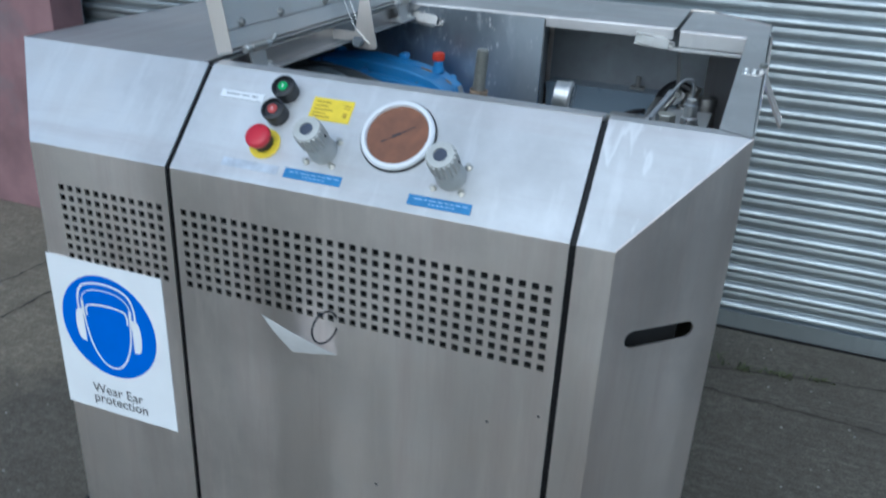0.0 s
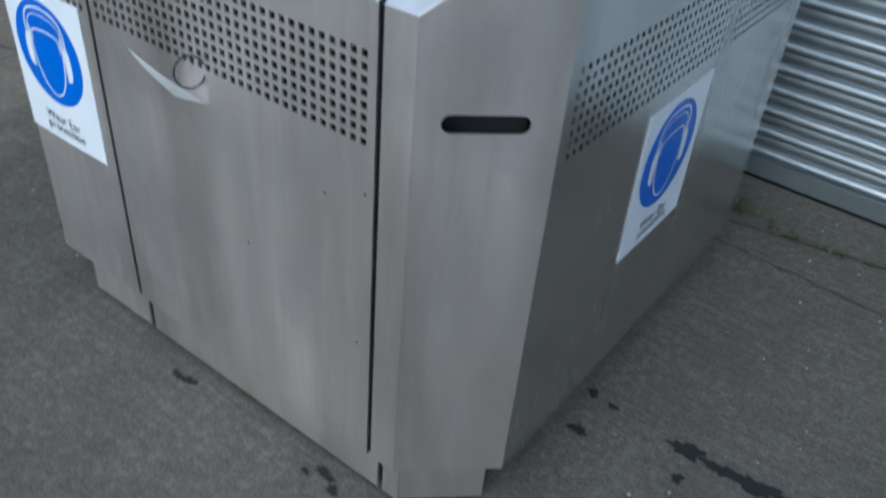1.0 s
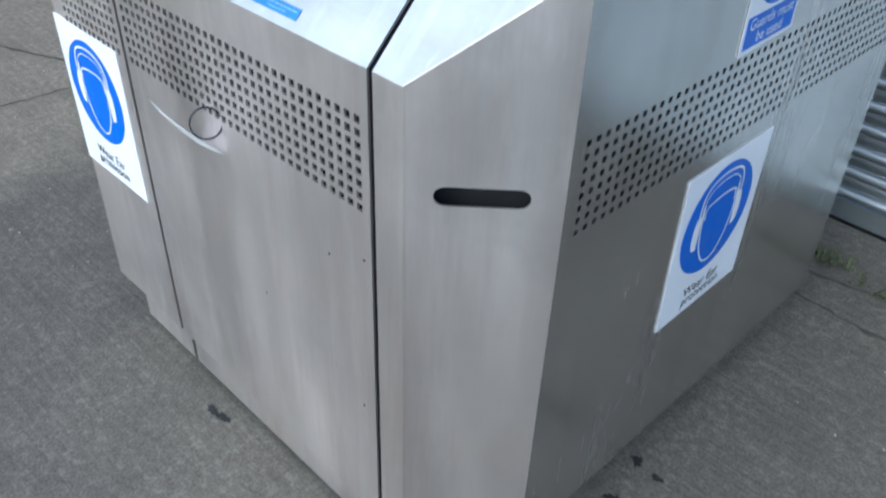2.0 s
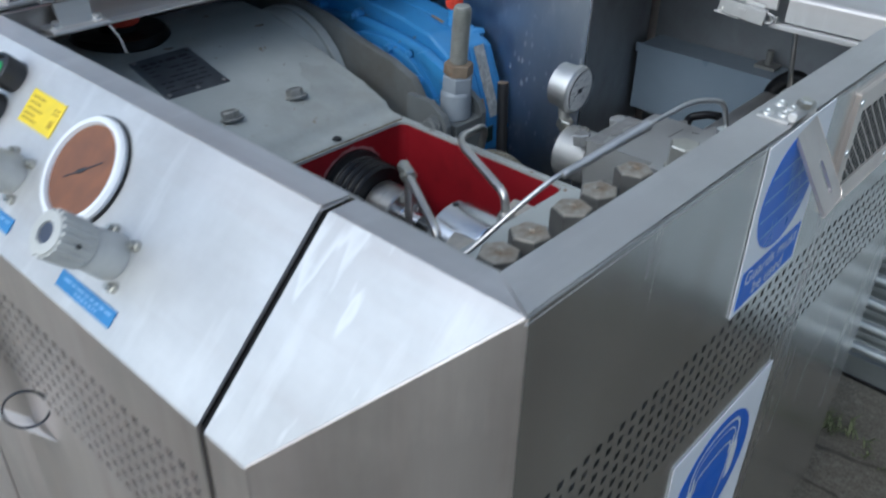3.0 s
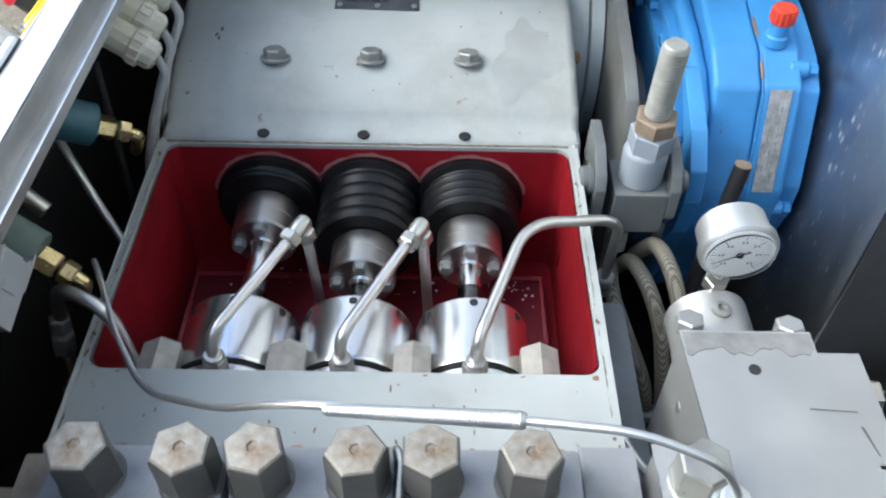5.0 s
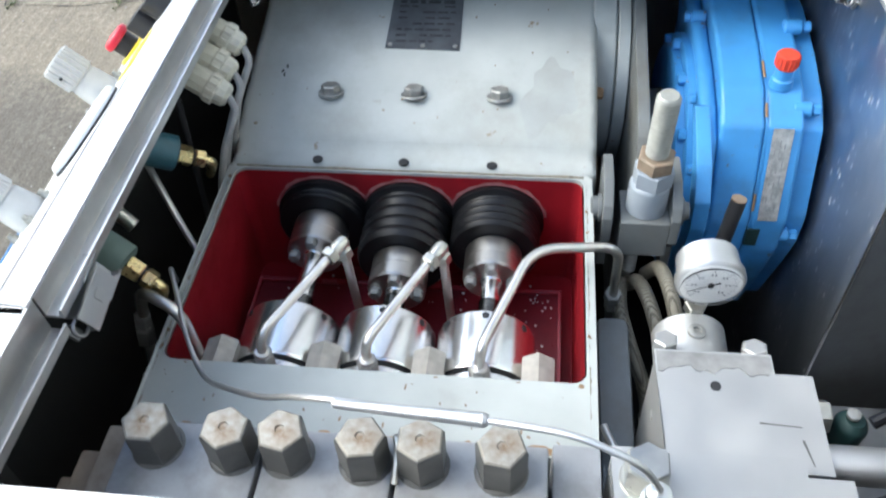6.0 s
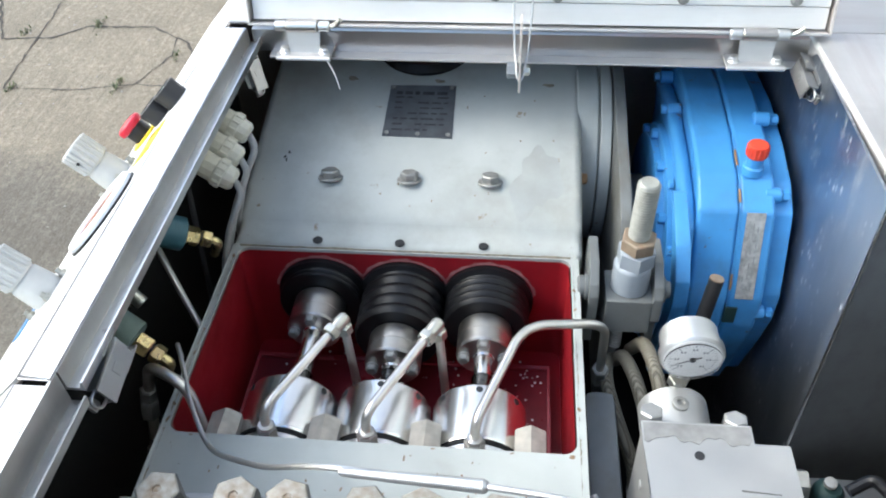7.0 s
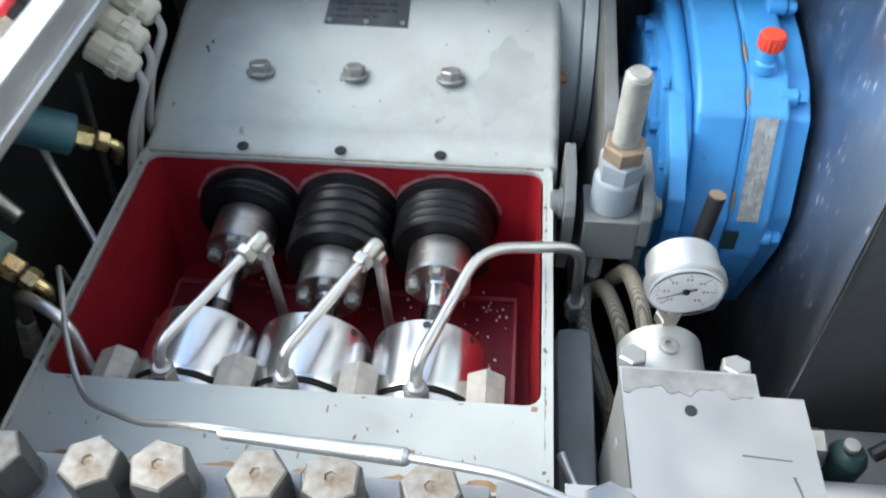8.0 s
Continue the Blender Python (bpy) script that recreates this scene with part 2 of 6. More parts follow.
def concrete():
    m, t, b = nodes_of("brushed_concrete", 0.9, 0, (0.188, 0.175, 0.148))
    big = noise_node(t, 0.9, 6)
    mid = noise_node(t, 11, 8, rough=0.72)
    peb = noise_node(t, 48, 6, rough=0.75)
    grit = noise_node(t, 170, 5, rough=0.75)
    tine = noise_node(t, 26, 3, (0.10, 2.2, 1), (0, 0, radians(-62)))
    base = ramp(t, big, [(0.3, (0.095, 0.081, 0.062)), (0.7, (0.147, 0.131, 0.102))])
    base = mixc(t, 0.7, base, ramp(t, mid, [(0.36, (0.044, 0.037, 0.026)), (0.5, (0.113, 0.099, 0.075)), (0.64, (0.204, 0.183, 0.144))]))
    base = mixc(t, 0.6, base, ramp(t, peb, [(0.40, (0.034, 0.028, 0.022)), (0.52, (0.113, 0.100, 0.076)), (0.62, (0.235, 0.212, 0.170))]))
    blot = noise_node(t, 4.2, 8, rough=0.72)
    base = mixc(t, mapr(t, blot, 0.0, 0.75, 0.46, 0.62), base, (0.057, 0.048, 0.036))
    base = mixc(t, 0.45, base, ramp(t, grit, [(0.38, (0.042, 0.036, 0.027)), (0.64, (0.212, 0.192, 0.153))]))
    base = mixc(t, 0.13, base, ramp(t, tine, [(0.4, (0.076, 0.068, 0.054)), (0.62, (0.151, 0.137, 0.108))]))
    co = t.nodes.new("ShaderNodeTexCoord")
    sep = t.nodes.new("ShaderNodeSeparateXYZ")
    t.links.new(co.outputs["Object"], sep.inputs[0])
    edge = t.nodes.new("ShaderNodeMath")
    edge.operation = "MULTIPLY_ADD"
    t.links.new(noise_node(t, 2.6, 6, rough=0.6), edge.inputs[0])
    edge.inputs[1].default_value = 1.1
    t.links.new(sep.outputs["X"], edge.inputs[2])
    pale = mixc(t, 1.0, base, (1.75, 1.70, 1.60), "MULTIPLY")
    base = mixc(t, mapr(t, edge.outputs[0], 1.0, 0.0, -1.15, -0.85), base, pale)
    t.links.new(base, b.inputs["Base Color"])
    h = mixc(t, 0.35, tine, mixc(t, 0.5, grit, mixc(t, 0.5, peb, mid)))
    bump(t, b, h, 0.8, 0.006)
    return m


CONCRETE = concrete()
CRACK = plain("crack_soil", (0.06, 0.052, 0.042), 0.95, 0, 0.4, 30)
STAIN = plain("dark_oil_stain", (0.013, 0.013, 0.012), 0.75, 0, 0.4, 25)
SHUTTER = steel("galvanised_slat", (0.40, 0.435, 0.45), 0.48, (1, 40, 40), 6, 0.1, 0.12)
BRICKRED = paint("faded_red_wall", (0.22, 0.125, 0.13), 0.85, 0.3, (0.17, 0.17, 0.18), 0.85, 5)
GRASS = plain("weed_green", (0.085, 0.095, 0.04), 0.7, 0, 0.3, 60)


# ---- mesh helpers ----
def obj(name, bm, mat, smooth=35):
    me = bpy.data.meshes.new(name)
    bmesh.ops.recalc_face_normals(bm, faces=bm.faces[:])
    bm.to_mesh(me)
    bm.free()
    if smooth:
        me.shade_smooth()
        me.set_sharp_from_angle(angle=radians(smooth))
    me.materials.append(mat)
    ob = new(name, me)
    if smooth:
        ob.modifiers.new("weighted_normals", "WEIGHTED_NORMAL").keep_sharp = True
    return ob


def root(name, at, label, category, group="", kind=""):
    return tagged(move(new(name), at), label, category, group, kind)


def move(ob, at):
    ob.location = at
    return ob


def origin_of(ob):
    p = Vector((0, 0, 0))
    while ob:
        p = p + ob.location
        ob = ob.parent
    return p


def part(name, bm, material, parent, label="", smooth=35):
    """bm in world coordinates: one mesh under a thing or a part."""
    o = origin_of(parent)
    bmesh.ops.translate(bm, verts=bm.verts[:], vec=-o)
    ob = obj(name, bm, material, smooth)
    ob.parent = parent
    return tagged(ob, label)


def solo(name, bm, material, at, label, category, group="", kind="", smooth=35):
    bmesh.ops.translate(bm, verts=bm.verts[:], vec=-Vector(at))
    return tagged(move(obj(name, bm, material, smooth), at), label, category, group, kind)


def quad_bevel(bm, geom_edges, r, seg=2):
    if r:
        bmesh.ops.bevel(bm, geom=geom_edges, offset=r, segments=seg, affect="EDGES", profile=0.6)


def box(x0, x1, y0, y1, z0, z1, r=0.0, seg=2, bm=None):
    b = bmesh.new()
    bmesh.ops.create_cube(b, size=1)
    for v in b.verts:
        v.co = Vector(((x0 + x1) / 2 + v.co.x * (x1 - x0), (y0 + y1) / 2 + v.co.y * (y1 - y0), (z0 + z1) / 2 + v.co.z * (z1 - z0)))
    quad_bevel(b, b.edges[:], r, seg)
    return merge(bm, b)


def merge(bm, other):
    if bm is None:
        return other
    me = bpy.data.meshes.new("tmp")
    other.to_mesh(me)
    other.free()
    bm.from_mesh(me)
    bpy.data.meshes.remove(me)
    return bm


def axes_of(d):
    d = Vector(d).normalized()
    a = Vector((0, 0, 1)) if abs(d.z) < 0.9 else Vector((1, 0, 0))
    u = d.cross(a).normalized()
    return d, u, d.cross(u).normalized()


def lathe(p, d, profile, n=32, bm=None, turn=0.0):
    """Rings of (distance along d, radius) about the axis through p; ends closed."""
    bm = bm or bmesh.new()
    d, u, w = axes_of(d)
    p = Vector(p)
    rings = []
    for s, r in profile:
        rings.append([bm.verts.new(p + d * s + (u * math.cos(a) + w * math.sin(a)) * r) for a in (turn + 2 * math.pi * i / n for i in range(n))])
    for a, b in zip(rings, rings[1:]):
        for i in range(n):
            bm.faces.new((a[i], a[(i + 1) % n], b[(i + 1) % n], b[i]))
    bm.faces.new(rings[0][::-1])
    bm.faces.new(rings[-1])
    return bm


def cyl(p, q, r, n=24, r2=None, bev=0.0, bm=None, turn=0.0):
    p, q = Vector(p), Vector(q)
    L = (q - p).length
    r2 = r if r2 is None else r2
    prof = [(0, r), (L, r2)] if not bev else [(0, r - bev), (bev, r), (L - bev, r2), (L, r2 - bev)]
    return lathe(p, q - p, prof, n, bm, turn)


def hexa(p, q, af, bm=None, turn=0.0, bev=0.0015):
    """A hexagon head from p to q; af: across the flats."""
    return cyl(p, q, af / math.sqrt(3), 6, None, bev, bm, turn)


def smooth_path(pts, r, n=6):
    """A polyline with rounded corners of radius r."""
    pts = [Vector(p) for p in pts]
    out = [pts[0]]
    for a, b, c in zip(pts, pts[1:], pts[2:]):
        k = min(r, (b - a).length * 0.48, (c - b).length * 0.48)
        s, e = b + (a - b).normalized() * k, b + (c - b).normalized() * k
        for i in range(n + 1):
            f = i / n
            out.append(s * (1 - f) ** 2 + b * 2 * f * (1 - f) + e * f * f)
    out.append(pts[-1])
    return out


def tube(pts, r, corner=0.02, n=12, bm=None, steps=6):
    bm = bm or bmesh.new()
    path = smooth_path(pts, corner, steps)
    rings, u = [], None
    for i, p in enumerate(path):
        d = (path[min(i + 1, len(path) - 1)] - path[max(i - 1, 0)]).normalized()
        if u is None:
            _, u, _ = axes_of(d)
        u = (u - d * u.dot(d)).normalized()
        w = d.cross(u)
        rings.append([bm.verts.new(p + (u * math.cos(a) + w * math.sin(a)) * r) for a in (2 * math.pi * k / n for k in range(n))])
    for a, b in zip(rings, rings[1:]):
        for i in range(n):
            bm.faces.new((a[i], a[(i + 1) % n], b[(i + 1) % n], b[i]))
    bm.faces.new(rings[0][::-1])
    bm.faces.new(rings[-1])
    return bm


def slab(outline, thick, frame_m, holes=(), bev=0.0, bm=None):
    """A plate: outline in its own (u, v), with holes through it, thick along -w; frame_m places it."""
    from_geo = mathutils_tess([outline, *holes])
    flat = [p for loop in (outline, *holes) for p in loop]
    b = bmesh.new()
    top = [b.verts.new((u, v, 0)) for u, v in flat]
    bot = [b.verts.new((u, v, -thick)) for u, v in flat]
    for i, j, k in from_geo:
        b.faces.new((top[i], top[j], top[k]))
        b.faces.new((bot[k], bot[j], bot[i]))
    k = 0
    for loop in (outline, *holes):
        n = len(loop)
        for i in range(n):
            b.faces.new((top[k + i], top[k + (i + 1) % n], bot[k + (i + 1) % n], bot[k + i]))
        k += n
    bmesh.ops.dissolve_limit(b, angle_limit=0.001, verts=b.verts[:], edges=b.edges[:])
    if bev:
        edges = [e for e in b.edges if len(e.link_faces) == 2 and e.calc_face_angle(0) > 0.8]
        quad_bevel(b, edges, bev, 2)
    b.transform(frame_m)
    return merge(bm, b)


def mathutils_tess(loops):
    from mathutils.geometry import tessellate_polygon
    return tessellate_polygon([[Vector((u, v, 0)) for u, v in loop] for loop in loops])


def plane_m(o, u, v):
    """A placing matrix: origin o, first axis u, second v (made square to u)."""
    u = Vector(u).normalized()
    w = u.cross(Vector(v)).normalized()
    v = w.cross(u)
    return Matrix(((u.x, v.x, w.x, o[0]), (u.y, v.y, w.y, o[1]), (u.z, v.z, w.z, o[2]), (0, 0, 0, 1)))


def perforated(u0, u1, v0, v1, hu, hv, size, thick, m, shift=False):
    """A sheet with a grid of square holes: hu, hv are the lists of hole middles."""
    us, vs = [u0], [v0]
    for c in hu:
        us += [c - size / 2, c + size / 2]
    for c in hv:
        vs += [c - size / 2, c + size / 2]
    us.append(u1)
    vs.append(v1)
    V, F, nu, nv = [], [], len(us), len(vs)
    for w in (0, -thick):
        V += [m @ Vector((u, v, w)) for v in vs for u in us]
    off = nu * nv
    ix = lambda i, j, s=0: s * off + j * nu + i
    for j in range(nv - 1):
        for i in range(nu - 1):
            if i % 2 and j % 2:
                for (a, b), (c, d) in (((i, j), (i + 1, j)), ((i + 1, j), (i + 1, j + 1)), ((i + 1, j + 1), (i, j + 1)), ((i, j + 1), (i, j))):
                    F.append((ix(a, b), ix(c, d), ix(c, d, 1), ix(a, b, 1)))
            else:
                F.append((ix(i, j), ix(i + 1, j), ix(i + 1, j + 1), ix(i, j + 1)))
                F.append((ix(i, j, 1), ix(i, j + 1, 1), ix(i + 1, j + 1, 1), ix(i + 1, j, 1)))
    for i in range(nu - 1):
        F.append((ix(i, 0), ix(i, 0, 1), ix(i + 1, 0, 1), ix(i + 1, 0)))
        F.append((ix(i, nv - 1), ix(i + 1, nv - 1), ix(i + 1, nv - 1, 1), ix(i, nv - 1, 1)))
    for j in range(nv - 1):
        F.append((ix(0, j), ix(0, j + 1), ix(0, j + 1, 1), ix(0, j, 1)))
        F.append((ix(nu - 1, j), ix(nu - 1, j, 1), ix(nu - 1, j + 1, 1), ix(nu - 1, j + 1)))
    me = bpy.data.meshes.new("tmp")
    me.from_pydata(V, [], F)
    b = bmesh.new()
    b.from_mesh(me)
    bpy.data.meshes.remove(me)
    return b


def prism(profile, y0, y1, bev=0.0, seg=3, pick=None, bm=None):
    """An (x, z) outline drawn out along y."""
    b = bmesh.new()
    f = b.faces.new([b.verts.new((x, y0, z)) for x, z in profile])
    r = bmesh.ops.extrude_face_region(b, geom=[f])
    bmesh.ops.translate(b, verts=[v for v in r["geom"] if isinstance(v, bmesh.types.BMVert)], vec=(0, y1 - y0, 0))
    bmesh.ops.recalc_face_normals(b, faces=b.faces[:])
    if bev:
        quad_bevel(b, [e for e in b.edges if pick is None or pick(e)], bev, seg)
    return merge(bm, b)


def stadium(cx, cy, w, h, n=8):
    r = h / 2
    pts = []
    for s, a0 in ((1, -90), (-1, 90)):
        for i in range(n + 1):
            a = radians(a0 + 180 * i / n)
            pts.append((cx + s * (w / 2 - r) + r * math.cos(a), cy + r * math.sin(a)))
    return pts


def steps(a, b, n):
    return [a + (b - a) * i / (n - 1) for i in range(n)]


# ---- ground and surroundings ----
def ground():
    bm = bmesh.new()
    bmesh.ops.create_grid(bm, x_segments=2, y_segments=2, size=150)
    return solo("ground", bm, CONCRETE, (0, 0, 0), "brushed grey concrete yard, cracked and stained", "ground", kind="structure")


ground()

SHUT_Y = 1.575


def shutter():
    door = root("roller_shutter", (0.5, SHUT_Y, 0), "galvanised roller shutter of ribbed slats, closed", "roller shutter", kind="structure")
    pitch, x0, x1, foot = 0.0621, -2.31, 4.6, 0.066
    # one slat: a half-round rib low down, a narrow groove, then a nearly flat band
    prof = []
    for i in range(9):
        a = math.pi * i / 8
        prof.append((-0.0125 * math.sin(a), 0.014 - 0.014 * math.cos(a)))
    prof += [(0.003, 0.0295), (0.004, 0.031), (0.0005, 0.0335), (-0.0025, 0.045), (-0.0025, 0.053), (0.0, pitch)]
    bm = bmesh.new()
    cols = [[bm.verts.new((x, y, z)) for y, z in prof] for x in (x0, x1)]
    for i in range(len(prof) - 1):
        bm.faces.new((cols[0][i], cols[1][i], cols[1][i + 1], cols[0][i + 1]))
    first = None
    for k in range(57):
        z = foot + k * pitch
        if first is None:
            first = part("slat", bm, SHUTTER, door, "")
            first.location = (-0.5, 0, z)
            bmesh_shift(first.data, (0.5, SHUT_Y, 0))
        else:
            o = new("slat", first.data)
            o.parent, o.location = door, (-0.5, 0, z)
    part("bottom_rail", box(x0, x1, SHUT_Y - 0.010, SHUT_Y + 0.03, 0.006, foot - 0.001, 0.003), SHUTTER, door)
    part("floor_seal", box(x0, x1, SHUT_Y - 0.014, SHUT_Y + 0.02, 0.0, 0.009, 0.002), RUBBER, door, "black rubber seal on the ground")
    part("rail_lip", box(x0, x1, SHUT_Y - 0.0135, SHUT_Y - 0.0102, foot - 0.006, foot - 0.002, 0.0005), SHUTTER, door)
    part("guide_rail", box(-2.26, -2.19, SHUT_Y - 0.065, SHUT_Y - 0.02, 0.0, 3.6, 0.004), SHUTTER, door)
    part("dark_jamb", box(-2.34, -2.265, SHUT_Y - 0.055, SHUT_Y - 0.02, 0.0, 3.6, 0.004), BLACK, door)
    part("wall_above", box(-7, 8, SHUT_Y - 0.05, SHUT_Y + 0.25, 3.63, 4.6, 0.01), BRICKRED, door)


def bmesh_shift(me, v):
    me.transform(Matrix.Translation(v))


shutter()


def yard_wall():
    bm = box(-7.0, -2.15, 1.36, 1.51, 0, 3.6, 0.01)
    solo("wall_west", bm, BRICKRED, (-5, 1.435, 0), "faded red painted wall beside the shutter", "wall", kind="structure")


yard_wall()

# ---- cabinet ----
KNEE, TOP, LIP, BOT = 0.882, 1.010, 0.124, 0.115
XL, XR, XC, YB = -0.965, 0.183, 0.052, 1.20
SL = -0.60


def hol(a, b, n):
    return steps(a, b, n)


def cabinet():
    c = root("machine_cabinet", (-0.39, 0.6, 0), "brushed stainless steel machine cabinet with open top, on the yard", "machine cabinet")
    T = 0.003
    rows = hol(0.697, 0.815, 8)
    g = 0.0045
    # front door panel between the seams
    fm = plane_m((0, 0, 0), (1, 0, 0), (0, 0, 1))
    part("front_panel", perforated(SL + g, -g, BOT, KNEE, hol(-0.578, -0.024, 33), rows, 0.0098, T, fm), STEEL_V, c, "perforated stainless front panel")
    part("front_panel", perforated(-0.855, SL - g, BOT, KNEE, hol(-0.806, -0.622, 12), rows, 0.0098, T, fm), STEEL_V, c, "perforated stainless front panel")
    part("front_strip", box(g, XC, 0, T, BOT, KNEE, 0.0), STEEL_V, c)
    # slanting control panel
    for u0, u1, v0, v1, skin in ((SL + g, -g, SL + g, -g, STEEL_P), (-0.855, SL - g, XL, SL - g, STEEL_P), (g, XC, g, XR - 0.001, SMEARED)):
        ln = math.hypot(LIP, TOP - KNEE)
        part("slanted_panel", slab([(u0, 0), (u1, 0), (v1, ln), (v0, ln)], T, plane_m((0, 0, KNEE), (1, 0, 0), (0, LIP, TOP - KNEE))), skin, c)
    # folded edges
    bm = cyl((XC, 0.0015, BOT), (XC, 0.0015, KNEE), 0.0016, 10)
    cyl((XC, 0.0015, KNEE), (XR - 0.002, LIP, TOP - 0.001), 0.0016, 10, bm=bm)
    cyl((XR - 0.002, LIP, BOT), (XR - 0.002, LIP, TOP - 0.001), 0.0016, 10, bm=bm)
    cyl((0.006, 0.0015, KNEE - 0.001), (XC, 0.0015, KNEE - 0.001), 0.0016, 10, bm=bm)
    part("folded_edge", bm, STEEL_V, c)
    bm = cyl((SL + 0.006, 0.0015, KNEE - 0.001), (-0.006, 0.0015, KNEE - 0.001), 0.0016, 10)
    part("folded_edge", bm, STEEL_V, c)
    bm = cyl((-0.855, 0.0015, KNEE - 0.001), (SL - 0.006, 0.0015, KNEE - 0.001), 0.0016, 10)
    part("folded_edge", bm, STEEL_V, c)
    # rounded folds beside the seams
    for x in (SL - g - 0.0017, SL + g + 0.0017, -g - 0.0017, g + 0.0017):
        bm = cyl((x, 0.0028, BOT), (x, 0.0028, KNEE), 0.0018, 10)
        cyl((x, 0.0035, KNEE), (x, LIP + 0.002, TOP - 0.003), 0.0018, 10, bm=bm)
        part("seam_fold", bm, STEEL_V, c)
    # added flat black sheet that keeps the grip slot in the dark
    part("slot_backing", slab([(0.0, 0.68), (0.145, 0.68), (0.145, 0.83), (0.0, 0.83)], 0.02, plane_m((XC - 0.0242, 0.0256, 0), (XR - XC, LIP, 0), (0, 0, 1))), FOAM, c, "black sheet added behind the grip slot to keep it dark")
    # chamfered corner with the grip slot
    d = Vector((XR - XC, LIP, 0))
    L = d.length
    part("corner_panel", slab([(0, BOT), (L, BOT), (L, TOP), (0, KNEE)], T, plane_m((XC, 0, 0), d, (0, 0, 1)), [stadium(0.088, 0.7515, 0.109, 0.025)]), STEEL_V, c, "corner panel with a rounded grip slot")
    d2 = Vector((-0.855 - XL, -LIP, 0))
    part("corner_panel", slab([(0, BOT), (d2.length, BOT), (d2.length, KNEE), (0, TOP)], T, plane_m((XL, LIP, 0), d2, (0, 0, 1))), STEEL_V, c)
    # side with its band of holes
    sm = plane_m((XR, 0, 0), (0, 1, 0), (0, 0, 1))
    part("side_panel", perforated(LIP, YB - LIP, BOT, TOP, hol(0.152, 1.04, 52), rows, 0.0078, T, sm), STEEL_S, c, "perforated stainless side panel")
    part("side_panel", box(XL, XL + T, LIP, YB, BOT, TOP), STEEL_V, c)
    part("rear_panel", box(XL, XC, YB - T, YB, BOT, TOP), STEEL_V, c)
    d3 = Vector((XC - XR, LIP, 0))
    part("corner_panel", slab([(0, BOT), (d3.length, BOT), (d3.length, TOP), (0, TOP)], T, plane_m((XR, YB - LIP, 0), d3, (0, 0, 1))), STEEL_V, c)
    # top: left deck, rear deck, rims
    part("deck", box(XL, -0.615, LIP, YB, TOP - T, TOP), STEEL_Y, c)
    part("rear_deck", slab([(-0.613, 0.885), (-0.004, 0.905), (-0.004, YB), (-0.613, YB)], 0.004, plane_m((0, 0, TOP), (1, 0, 0), (0, 1, 0))), STEEL_H, c)
    part("rear_deck", slab([(0.004, 0.905), (XR, 0.905), (XR, YB - LIP), (XC, YB), (0.004, YB)], 0.004, plane_m((0, 0, TOP - 0.003), (1, 0, 0), (0, 1, 0))), STEEL_H, c)
    lips = (((-0.613, 0.885), (-0.008, 0.9048), 0.0, 0.0245), ((0.006, 0.905), (0.1385, 0.905), -0.003, 0.034))
    for (xa, ya), (xb, yb), dz, tall in lips:
        fold = [(0.0, -0.0002), (-0.0022, -0.0010), (-0.0038, -0.0030), (-0.0044, -0.0060), (-0.0036, -tall), (0.0004, -tall), (0.0004, -0.0042)]
        bm = bmesh.new()
        a = [bm.verts.new((xa, ya + y, TOP + dz + z)) for y, z in fold]
        b = [bm.verts.new((xb, yb + y, TOP + dz + z)) for y, z in fold]
        for i in range(len(fold)):
            k = (i + 1) % len(fold)
            bm.faces.new((a[i], a[k], b[k], b[i]))
        bm.faces.new(a[::-1])
        bm.faces.new(b)
        part("rear_deck_lip", bm, STEEL_H, c)
    part("inner_rim", box(-0.012, 0.1385, 0.896, 0.9045, TOP - 0.047, TOP - 0.0395, 0.001), STEEL_H, c)
    part("side_rim", slab([(0.142, 0.150), (XR - 0.001, LIP), (XR - 0.001, 0.9045), (0.142, 0.9045)], 0.004, plane_m((0, 0, TOP), (1, 0, 0), (0, 1, 0)), bev=0.0015), STEEL_Y, c, "flat stainless rim")
    part("side_rim_lip", box(0.139, 0.142, 0.152, 0.9045, TOP - 0.04, TOP - 0.001), STEEL_Y, c)
    part("front_rim", slab([(SL + 0.004, LIP), (-0.004, LIP), (-0.004, 0.150), (SL + 0.004, 0.150)], 0.003, plane_m((0, 0, TOP), (1, 0, 0), (0, 1, 0)), bev=0.0012), STEEL_H, c)
    part("front_rim", slab([(0.004, LIP), (XR - 0.002, LIP), (0.141, 0.150), (0.004, 0.150)], 0.003, plane_m((0, 0, TOP - 0.001), (1, 0, 0), (0, 1, 0))), STEEL_H, c)
    for x0, x1, dz in ((-0.60, -0.012, 0.0), (-0.010, 0.1385, 0.014)):
        gut = [(0.150, TOP - 0.0015), (0.1525, TOP - 0.0015), (0.1545, TOP - 0.022 - dz), (0.1655, TOP - 0.022 - dz), (0.1675, TOP - 0.015 - dz), (0.1695, TOP - 0.015 - dz), (0.1695, TOP - 0.025 - dz), (0.150, TOP - 0.025 - dz)]
        bm = bmesh.new()
        a = [bm.verts.new((x0, y, z)) for y, z in gut]
        b = [bm.verts.new((x1, y, z)) for y, z in gut]
        for i in range(len(gut)):
            k = (i + 1) % len(gut)
            bm.faces.new((a[i], b[i], b[k], a[k]))
        bm.faces.new(a[::-1])
        bm.faces.new(b)
        part("rain_gutter", bm, GUTTER, c, "folded stainless rain gutter, weathered")
